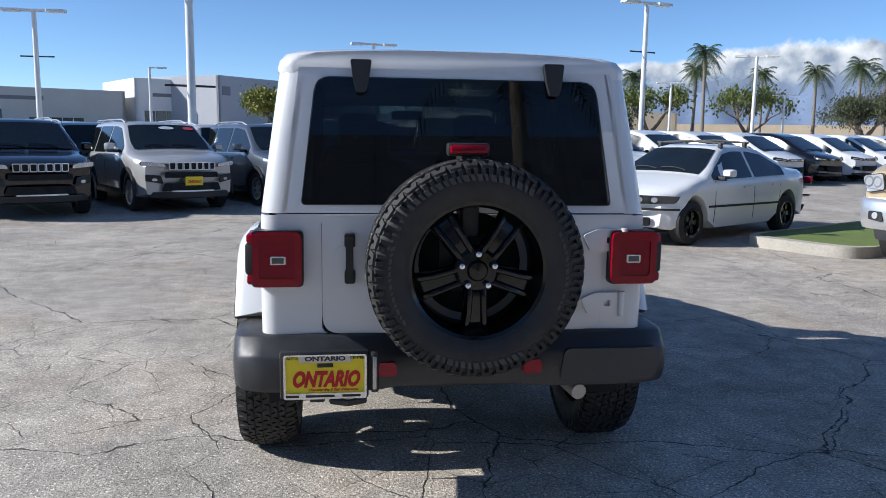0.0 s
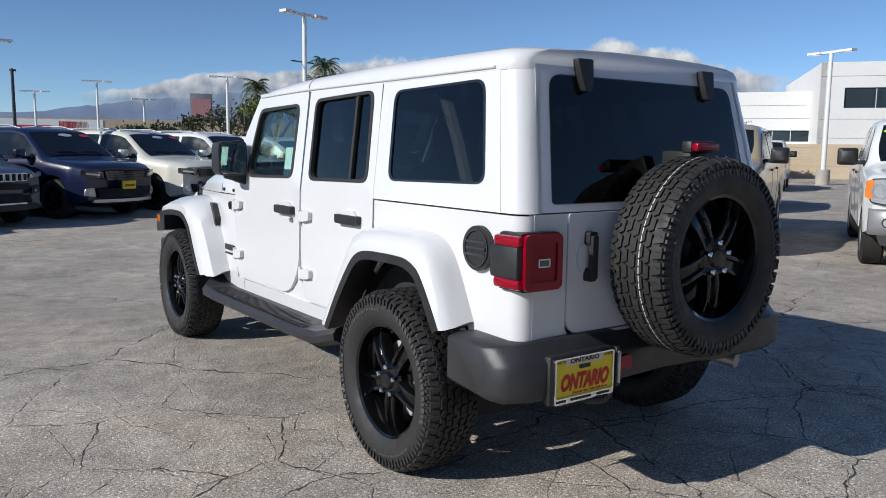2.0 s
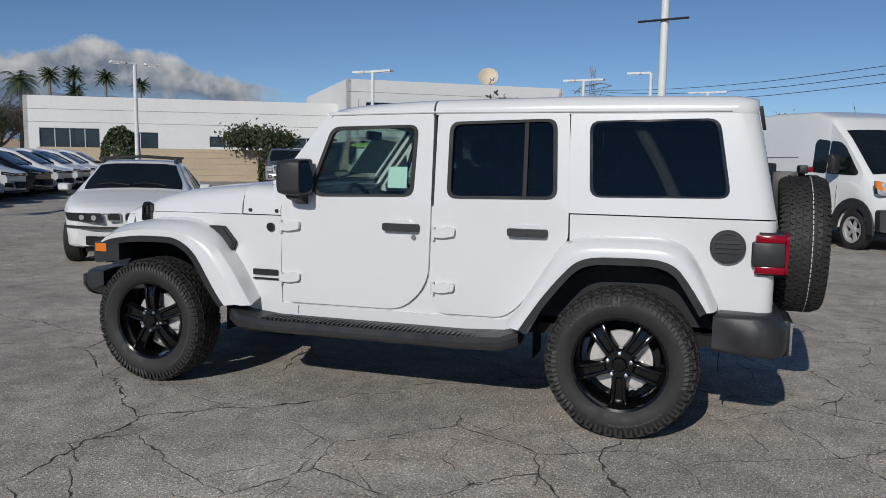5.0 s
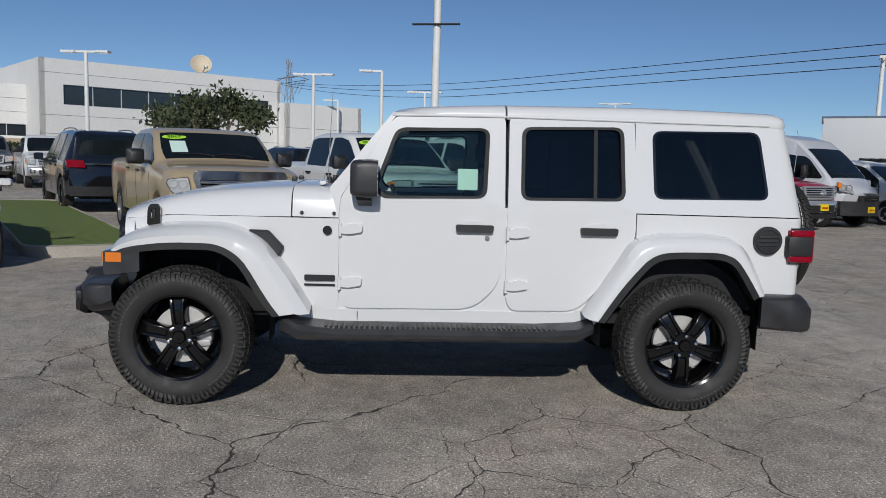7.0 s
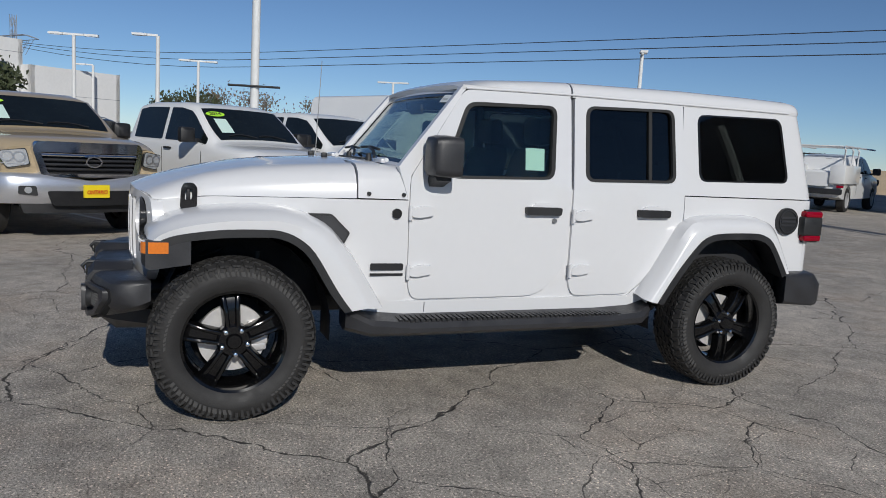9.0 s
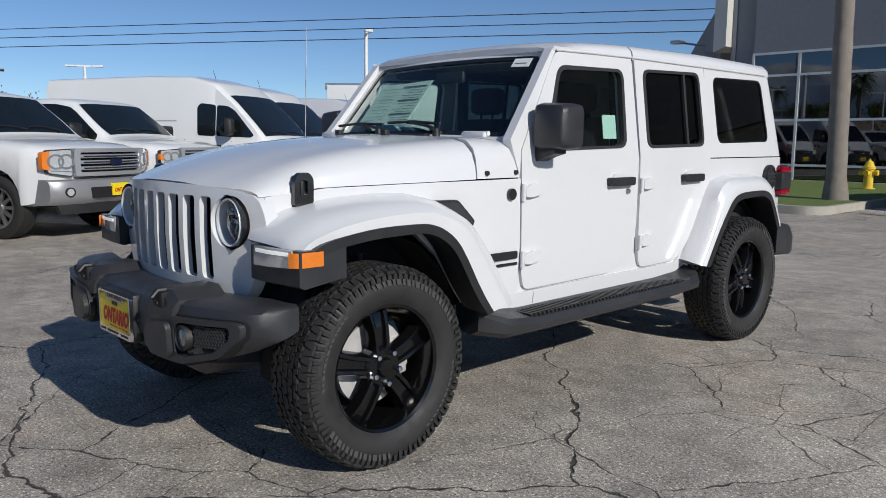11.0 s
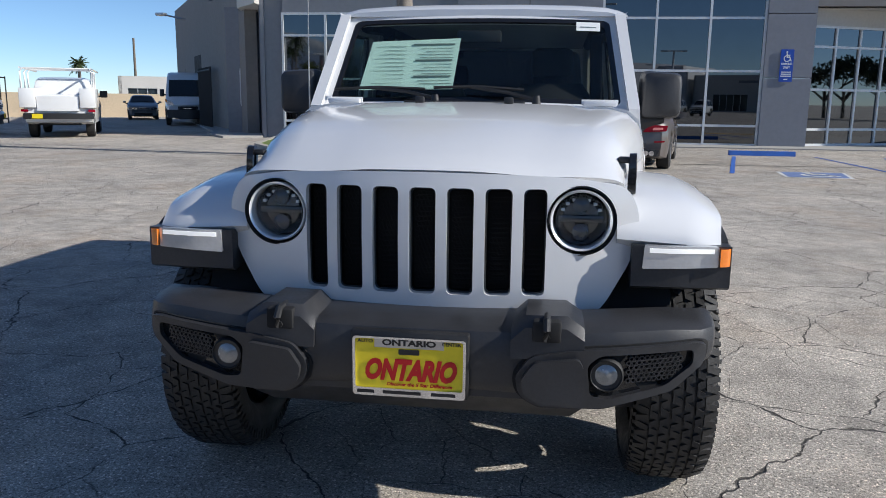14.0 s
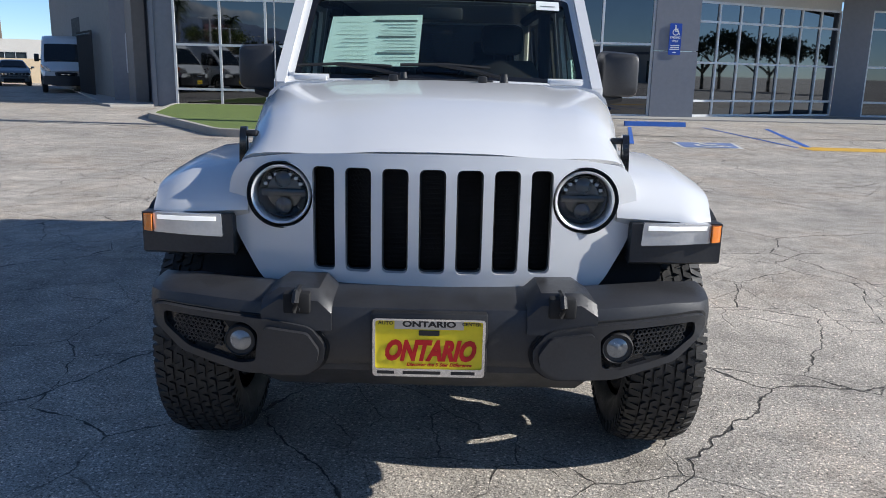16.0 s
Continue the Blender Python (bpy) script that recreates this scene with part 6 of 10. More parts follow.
def head_lamp(b, root, poly, out=0.03):
    """A clear lens with a dark rim, two reflectors and a shelf."""
    cx, cz = sum(p[0] for p in poly) / len(poly), sum(p[1] for p in poly) / len(poly)
    inner = [(cx + (x - cx) * 0.95, cz + (z - cz) * 0.91) for x, z in poly]
    hgt = max(p[1] for p in poly) - min(p[1] for p in poly)
    for s in (1, -1):
        bm = bmnew()
        plate(bm, rounded([(s * x, z) for x, z in poly], 0.03, 3), [], b.on_front(out), 0.05, 0.1)
        lamp = part("headlamp", bm, DARK_LENS, root, "clear headlamp with dark rim")
        bm = bmnew()
        plate(bm, rounded([(s * x, z) for x, z in inner], 0.03, 3), [], b.on_front(out + 0.004), 0.01, 0.1)
        part("lens", bm, CLEAR_LENS, lamp)
        for dx in (-0.07, 0.05):
            bm = bmnew()
            plate(bm, disc(s * (cx + dx), cz + 0.01, hgt * 0.27, 18), [disc(s * (cx + dx), cz + 0.01, hgt * 0.2, 18)], b.on_front(out + 0.007), 0.006)
            part("reflector_ring", bm, SILVER, lamp)
        bm = bmnew()
        plate(bm, [(s * (cx - 0.13), cz - hgt * 0.34), (s * (cx + 0.11), cz - hgt * 0.3), (s * (cx + 0.11), cz - hgt * 0.26), (s * (cx - 0.13), cz - hgt * 0.3)], [], b.on_front(out + 0.007), 0.006)
        part("lamp_shelf", bm, SILVER, lamp)


def face_pickup(b, root, colour, chrome_bars=4, bumper=None, zc=1.0):
    o = [(-0.62, zc - 0.19), (0.62, zc - 0.19), (0.66, zc + 0.14), (-0.66, zc + 0.14)]
    bm = bmnew()
    plate(bm, rounded(o, 0.05), [rounded([(-0.56, zc - 0.14), (0.56, zc - 0.14), (0.595, zc + 0.095), (-0.595, zc + 0.095)], 0.03)], b.on_front(0.05), 0.07, 0.15)
    bmesh.ops.bevel(bm, geom=[e for e in bm.edges if e.is_manifold and e.calc_face_angle(0) > 1.2], offset=0.012, segments=2, affect="EDGES")
    part("grille_frame", bm, BRIGHT, root, "bright grille surround")
    front_panel(b, [(-0.58, zc - 0.16), (0.58, zc - 0.16), (0.6, zc + 0.12), (-0.6, zc + 0.12)], DARK, root, "grille_back", 0.004, 0.02, False, 0.03)
    for i in range(chrome_bars):
        grille_bar(b, root, zc - 0.105 + 0.165 * i / max(1, chrome_bars - 1), 0.57, 0.014, 0.034)
    bm = bmnew()
    plate(bm, disc(0, zc - 0.02, 0.1, 28, 0.068), [disc(0, zc - 0.02, 0.078, 28, 0.048)], b.on_front(0.07), 0.03)
    plate(bm, disc(0, zc - 0.02, 0.03, 16, 0.05), [], b.on_front(0.07), 0.03)
    part("round_emblem", bm, BRIGHT, root)
    head_lamp(b, root, [(0.66, zc - 0.16), (0.98, zc - 0.11), (0.98, zc + 0.1), (0.68, zc + 0.12)])
    front_panel(b, [(0.93, zc - 0.06), (0.985, zc - 0.05), (0.985, zc + 0.05), (0.95, zc + 0.05)], AMBER, root, "indicator", 0.038, 0.05)
    bm = bmnew()
    rings = []
    w = interp(b.plan, b.y1) + 0.03
    for x in (-w, -w * 0.93, -w * 0.8, -0.5, 0.0, 0.5, w * 0.8, w * 0.93, w):
        y = b.y1 + b.bow(x, b.y1) - (0.05 if abs(x) > w * 0.97 else 0)
        rings.append([Vector((x, y + a, z)) for a, z in ((-0.3, 0.47), (0.02, 0.47), (0.08, 0.53), (0.105, 0.62), (0.1, 0.71), (0.07, 0.76), (0.03, 0.785), (-0.3, 0.79))])
    loft(bm, rings)
    bp = part("front_bumper", bm, bumper or BRIGHT, root, "bright steel front bumper")
    front_panel(b, [(-0.55, 0.5), (0.55, 0.5), (0.58, 0.67), (-0.58, 0.67)], BLACK_PLASTIC, bp, "bumper_insert", 0.112, 0.03, False)
    front_panel(b, [(0.68, 0.56), (0.86, 0.56), (0.86, 0.70), (0.68, 0.70)], BLACK_PLASTIC, bp, "fog_surround", 0.112)
    for s in (-1, 1):
        bm = bmnew()
        plate(bm, disc(s * 0.765, 0.635, 0.045, 16), [], b.on_front(0.12), 0.02)
        part("fog_lamp", bm, CLEAR_LENS, bp)
    front_panel(b, [(-0.78, 0.34), (0.78, 0.34), (0.82, 0.49), (-0.82, 0.49)], BLACK_PLASTIC, root, "air_dam", 0.03, 0.06, False)


def face_broad(b, root, colour):
    """A tall grille under a heavy chrome brow, with a body-coloured bumper and dark centre."""
    zc = 1.03
    bm = bmnew()
    plate(bm, rounded([(-0.60, zc - 0.24), (0.60, zc - 0.24), (0.70, zc + 0.11), (0.64, zc + 0.19), (-0.64, zc + 0.19), (-0.70, zc + 0.11)], 0.04), [rounded([(-0.53, zc - 0.2), (0.53, zc - 0.2), (0.615, zc + 0.06), (-0.615, zc + 0.06)], 0.03)], b.on_front(0.06), 0.1, 0.15)
    bmesh.ops.bevel(bm, geom=[g for g in bm.edges if g.is_manifold and g.calc_face_angle(0) > 1.2], offset=0.016, segments=3, affect="EDGES")
    part("grille_frame", bm, CHROME, root, "chrome grille surround")
    front_panel(b, [(-0.56, zc - 0.22), (0.56, zc - 0.22), (0.63, zc + 0.09), (-0.63, zc + 0.09)], DARK, root, "grille_back", 0.0, 0.02, False, 0.03)
    for z, h in ((zc + 0.03, 0.024), (zc - 0.035, 0.018), (zc - 0.09, 0.018), (zc - 0.145, 0.018)):
        grille_bar(b, root, z, 0.545 + 0.3 * (z - zc + 0.15), h, 0.035, CHROME if h > 0.02 else GREY_PLASTIC)
    bm = bmnew()
    plate(bm, disc(0, zc - 0.05, 0.105, 28, 0.072), [disc(0, zc - 0.05, 0.085, 28, 0.054)], b.on_front(0.07), 0.03)
    part("round_emblem", bm, CHROME, root)
    head_lamp(b, root, [(0.71, zc - 0.1), (0.95, zc - 0.15), (1.03, zc + 0.0), (1.02, zc + 0.06), (0.75, zc + 0.1)])
    bm, rings = bmnew(), []
    w = interp(b.plan, b.y1) + 0.03
    for x in (-w, -w * 0.93, -w * 0.8, -0.6, 0.0, 0.6, w * 0.8, w * 0.93, w):
        y = b.y1 + b.bow(x, b.y1) - (0.05 if abs(x) > w * 0.97 else 0)
        zt = 0.83 if abs(x) > 0.55 else 0.74
        rings.append([Vector((x, y + q, z)) for q, z in ((-0.3, 0.45), (0.03, 0.46), (0.09, 0.54), (0.11, 0.64), (0.1, zt - 0.06), (0.07, zt - 0.015), (0.03, zt), (-0.3, zt + 0.005))])
    loft(bm, rings)
    bp = part("front_bumper", bm, BRIGHT, root, "bright steel front bumper")
    front_panel(b, [(-0.5, 0.44), (0.5, 0.44), (0.56, 0.62), (-0.56, 0.62)], DARK, bp, "lower_intake", 0.118, 0.03, False, 0.03)
    front_panel(b, [(0.66, 0.56), (0.86, 0.58), (0.86, 0.68), (0.68, 0.68)], BLACK_PLASTIC, bp, "fog_surround", 0.118)
    for s in (-1, 1):
        bm = bmnew()
        plate(bm, disc(s * 0.765, 0.63, 0.04, 16), [], b.on_front(0.126), 0.02)
        part("fog_lamp", bm, CLEAR_LENS, bp)
    front_panel(b, [(-0.78, 0.34), (0.78, 0.34), (0.82, 0.46), (-0.82, 0.46)], BLACK_PLASTIC, root, "air_dam", 0.03, 0.06, False)


def face_three_bar(b, root, colour):
    """A square chrome grille of three heavy bars, square lamps with amber corners, grey bumper."""
    zc = 1.0
    bm = bmnew()
    plate(bm, rounded([(-0.62, zc - 0.2), (0.62, zc - 0.2), (0.62, zc + 0.15), (-0.62, zc + 0.15)], 0.04), [rounded([(-0.55, zc - 0.15), (0.55, zc - 0.15), (0.55, zc + 0.1), (-0.55, zc + 0.1)], 0.03)], b.on_front(0.06), 0.09, 0.15)
    bmesh.ops.bevel(bm, geom=[g for g in bm.edges if g.is_manifold and g.calc_face_angle(0) > 1.2], offset=0.014, segments=2, affect="EDGES")
    part("grille_frame", bm, BRIGHT, root, "bright grille surround")
    front_panel(b, [(-0.57, zc - 0.17), (0.57, zc - 0.17), (0.57, zc + 0.12), (-0.57, zc + 0.12)], DARK, root, "grille_back", 0.0, 0.02, False, 0.03)
    for z in (zc - 0.1, zc - 0.025, zc + 0.05):
        grille_bar(b, root, z, 0.545, 0.025, 0.04)
        grille_bar(b, root, z, 0.5, 0.01, 0.052, DARK, "bar_slot")
    front_panel(b, [(-0.1, zc - 0.065), (0.1, zc - 0.065), (0.1, zc + 0.015), (-0.1, zc + 0.015)], P_BLUE, root, "oval_emblem", 0.075, 0.03, False, 0.038)
    head_lamp(b, root, [(0.64, zc - 0.21), (0.93, zc - 0.16), (0.93, zc + 0.13), (0.64, zc + 0.15)], 0.036)
    front_panel(b, [(0.90, zc - 0.12), (0.985, zc - 0.1), (0.985, zc + 0.1), (0.90, zc + 0.12)], AMBER, root, "indicator", 0.042, 0.06)
    bm, rings = bmnew(), []
    w = interp(b.plan, b.y1) + 0.03
    for x in (-w, -w * 0.93, -w * 0.8, -0.5, 0.0, 0.5, w * 0.8, w * 0.93, w):
        y = b.y1 + b.bow(x, b.y1) - (0.05 if abs(x) > w * 0.97 else 0)
        rings.append([Vector((x, y + q, z)) for q, z in ((-0.3, 0.45), (0.03, 0.45), (0.09, 0.5), (0.11, 0.56), (0.105, 0.7), (0.08, 0.745), (0.03, 0.765), (-0.3, 0.77))])
    loft(bm, rings)
    bp = part("front_bumper", bm, mat("silver_bumper", (0.3, 0.3, 0.31), 0.4, metal=0.4, vary=0.08), root, "grey steel front bumper")
    front_panel(b, [(-0.45, 0.52), (0.45, 0.52), (0.47, 0.66), (-0.47, 0.66)], DARK, bp, "bumper_insert", 0.116, 0.03, False)
    for s in (-1, 1):
        bm = bmnew()
        plate(bm, disc(s * 0.74, 0.61, 0.06, 18), [disc(s * 0.74, 0.61, 0.045, 18)], b.on_front(0.122), 0.03)
        fog = part("fog_lamp", bm, BLACK_PLASTIC, bp)
        bm = bmnew()
        plate(bm, disc(s * 0.74, 0.61, 0.045, 18), [], b.on_front(0.116), 0.02)
        part("fog_lens", bm, CLEAR_LENS, fog)
    front_panel(b, [(-0.8, 0.33), (0.8, 0.33), (0.84, 0.46), (-0.84, 0.46)], BLACK_PLASTIC, root, "air_dam", 0.03, 0.06, False)


def face_van(b, root, colour):
    front_panel(b, [(-0.92, 0.36), (0.92, 0.36), (0.93, 0.74), (-0.93, 0.74)], GREY_PLASTIC, root, "front_bumper", 0.05, 0.12, False, 0.05, label="unpainted grey plastic bumper")
    front_panel(b, [(-0.42, 0.70), (0.42, 0.70), (0.46, 0.90), (-0.46, 0.90)], GREY_PLASTIC, root, "grille_surround", 0.06, 0.1, False, 0.05)
    front_panel(b, [(-0.34, 0.74), (0.34, 0.74), (0.36, 0.86), (-0.36, 0.86)], DARK, root, "grille", 0.066, 0.02, False)
    front_panel(b, [(-0.2, 0.785), (0.2, 0.785), (0.2, 0.815), (-0.2, 0.815)], CHROME, root, "badge_bar", 0.072, 0.02, False, 0.008)
    head_lamp(b, root, [(0.60, 0.92), (0.97, 1.0), (0.99, 1.24), (0.90, 1.2), (0.64, 1.03)], 0.02)
    front_panel(b, [(0.90, 1.06), (0.985, 1.1), (0.99, 1.24), (0.93, 1.2)], AMBER, root, "indicator", 0.028, 0.04)
    for s in (-1, 1):
        rings, bm = [], bmnew()
        for a in np.linspace(-0.1, math.pi + 0.1, 15):
            ring = []
            for rad, o in ((b.r + 0.05, 0.012), (b.r + 0.2, 0.016), (b.r + 0.21, -0.01), (b.r + 0.05, -0.04)):
                ring.append(Vector((s * (b.side(b.fa, 0.95) + o), b.fa + rad * math.cos(a), b.r + rad * math.sin(a))))
            rings.append(ring)
        loft(bm, rings)
        part("arch_trim", bm, GREY_PLASTIC, root)
        bm = bmnew()
        plate(bm, rounded([(0.25, 1.18), (0.42, 1.18), (0.42, 1.22), (0.25, 1.22)], 0.01), [], b.on_side(s, 0.02), 0.02)
        part("door_handle", bm, BLACK_PLASTIC, root)
        # Pressed side crease drawn as a thin dark strip, its shade put into colour.
        bm = bmnew()
        plate(bm, [(-2.7, 1.62), (0.3, 1.62), (0.3, 1.632), (-2.7, 1.632)], [], b.on_side(s, 0.004), 0.006, 0.3)
        part("crease_shade", bm, SEAM, root)


def face_kidney(b, root, colour):
    for s in (-1, 1):
        o = [(s * 0.02, 0.60), (s * 0.2, 0.61), (s * 0.21, 0.71), (s * 0.03, 0.72)]
        bm = bmnew()
        plate(bm, rounded(o, 0.03), [rounded([(s * 0.035, 0.615), (s * 0.185, 0.622), (s * 0.193, 0.698), (s * 0.043, 0.705)], 0.022)], b.on_front(0.03), 0.03)
        part("grille_frame", bm, CHROME, root)
    front_panel(b, [(0.03, 0.61), (0.19, 0.615), (0.2, 0.70), (0.04, 0.71)], DARK, root, "grille", 0.02)
    front_panel(b, [(0.26, 0.58), (0.76, 0.60), (0.80, 0.70), (0.28, 0.71)], DARK_LENS, root, "headlamp", 0.018)
    for x in (0.38, 0.55):
        for s in (-1, 1):
            bm = bmnew()
            plate(bm, disc(s * x, 0.645, 0.036, 18), [], b.on_front(0.024), 0.02)
            part("lamp_reflector", bm, CLEAR_LENS, root)
    front_panel(b, [(-0.8, 0.5), (0.8, 0.5), (0.8, 0.53), (-0.8, 0.53)], SEAM, root, "bumper_strip", 0.03, 0.04, False, 0.006)
    front_panel(b, [(-0.5, 0.28), (0.5, 0.28), (0.5, 0.4), (-0.5, 0.4)], DARK, root, "lower_intake", 0.015, 0.03, False)
    for s in (-1, 1):
        bm = bmnew()
        plate(bm, [(-1.05, 0.50), (1.0, 0.52), (1.0, 0.55), (-1.05, 0.53)], [], b.on_side(s, 0.016), 0.02, 0.15)
        part("rub_strip", bm, SEAM, root)


def back_sedan(b, root, colour):
    front_panel(b, [(0.42, 0.76), (0.86, 0.78), (0.88, 0.89), (0.55, 0.90)], RED_LENS, root, "tail_lamp", 0.02, 0.05, back=True)
    front_panel(b, [(0.6, 0.80), (0.8, 0.81), (0.8, 0.85), (0.62, 0.85)], mat("pale_red_lens", (0.8, 0.25, 0.25), 0.15, coat=0.8), root, "lamp_centre", 0.026, 0.05, back=True)
    front_panel(b, [(-0.36, 0.845), (0.36, 0.845), (0.36, 0.86), (-0.36, 0.86)], CHROME, root, "chrome_strip", 0.03, 0.03, False, 0.004, True)
    front_panel(b, [(-0.165, 0.70), (0.165, 0.70), (0.165, 0.83), (-0.165, 0.83)], WHITE_PAPER, root, "number_plate", 0.025, 0.02, False, 0.01, True, "white plate with a blue bar")
    front_panel(b, [(-0.12, 0.75), (0.12, 0.75), (0.12, 0.782), (-0.12, 0.782)], P_BLUE, root, "plate_bar", 0.028, 0.01, False, 0.005, True)
    front_panel(b, [(-0.7, 0.30), (0.7, 0.30), (0.75, 0.42), (-0.75, 0.42)], BLACK_PLASTIC, root, "diffuser", 0.02, 0.05, False, 0.02, True)
    front_panel(b, [(0.64, 0.56), (0.84, 0.57), (0.84, 0.6), (0.64, 0.59)], RED_LENS, root, "reflector", 0.02, 0.04, back=True)
    for s in (-1, 1):
        for dx in (0.0, 0.11):
            bm = bmnew()
            y = b.y0
            cyl(bm, (s * (0.5 + dx), y - 0.04, 0.36), (s * (0.5 + dx), y + 0.15, 0.36), 0.05, n=16)
            part("exhaust_tip", bm, CHROME, root)


def back_suv(b, root, colour):
    front_panel(b, [(0.55, 1.05), (0.94, 1.05), (0.95, 1.22), (0.60, 1.22)], RED_LENS, root, "tail_lamp", 0.03, 0.2, back=True)
    front_panel(b, [(-0.7, 1.26), (0.7, 1.26), (0.6, 1.68), (-0.6, 1.68)], CAR_GLASS, root, "rear_window", -0.06, 0.02, False, 0.06, True)
    front_panel(b, [(-0.9, 0.4), (0.9, 0.4), (0.9, 0.62), (-0.9, 0.62)], BLACK_PLASTIC, root, "rear_bumper", 0.05, 0.1, False, 0.04, True)
    front_panel(b, [(-0.56, 1.12), (0.56, 1.12), (0.56, 1.15), (-0.56, 1.15)], CHROME, root, "chrome_strip", 0.03, 0.03, False, 0.004, True)


SUV_TOP = [(-2.28, 1.0), (-2.24, 1.1), (-2.02, 1.6), (-1.8, 1.655), (-0.9, 1.68), (0.1, 1.68), (0.45, 1.64), (1.22, 1.14), (1.4, 1.1), (1.9, 1.04), (2.2, 0.98), (2.31, 0.92)]
def face_small_van(b, root, colour):
    """A short sloping nose with tall lamps over an unpainted bumper."""
    bm, rings = bmnew(), []
    for x in (-0.86, -0.8, -0.6, -0.3, 0.0, 0.3, 0.6, 0.8, 0.86):
        y = b.y1 + b.bow(min(abs(x), 0.72), b.y1) - 2.2 * max(0.0, abs(x) - 0.7)
        zt = 0.66 - 0.06 * (abs(x) < 0.45)
        rings.append([Vector((x, y + q, z)) for q, z in ((-0.35, 0.24), (0.03, 0.25), (0.075, 0.33), (0.085, 0.45), (0.07, zt - 0.06), (0.03, zt), (-0.3, zt + 0.02))])
    loft(bm, rings)
    bp = part("front_bumper", bm, GREY_PLASTIC, root, "unpainted dark grey bumper")
    front_panel(b, [(-0.45, 0.34), (0.45, 0.34), (0.42, 0.46), (-0.42, 0.46)], DARK, bp, "lower_intake", 0.094, 0.02, False)
    front_panel(b, [(-0.36, 0.66), (0.36, 0.66), (0.4, 0.78), (-0.4, 0.78)], DARK, root, "grille", 0.03, 0.04, False)
    front_panel(b, [(-0.3, 0.705), (0.3, 0.705), (0.3, 0.73), (-0.3, 0.73)], BRIGHT, root, "grille_bar", 0.042, 0.03, False, 0.008)
    head_lamp(b, root, [(0.44, 0.68), (0.72, 0.74), (0.76, 0.92), (0.68, 0.92), (0.46, 0.80)], 0.03)
    front_panel(b, [(0.52, 0.42), (0.66, 0.42), (0.66, 0.5), (0.52, 0.5)], CLEAR_LENS, bp, "fog_lamp", 0.094, 0.02)


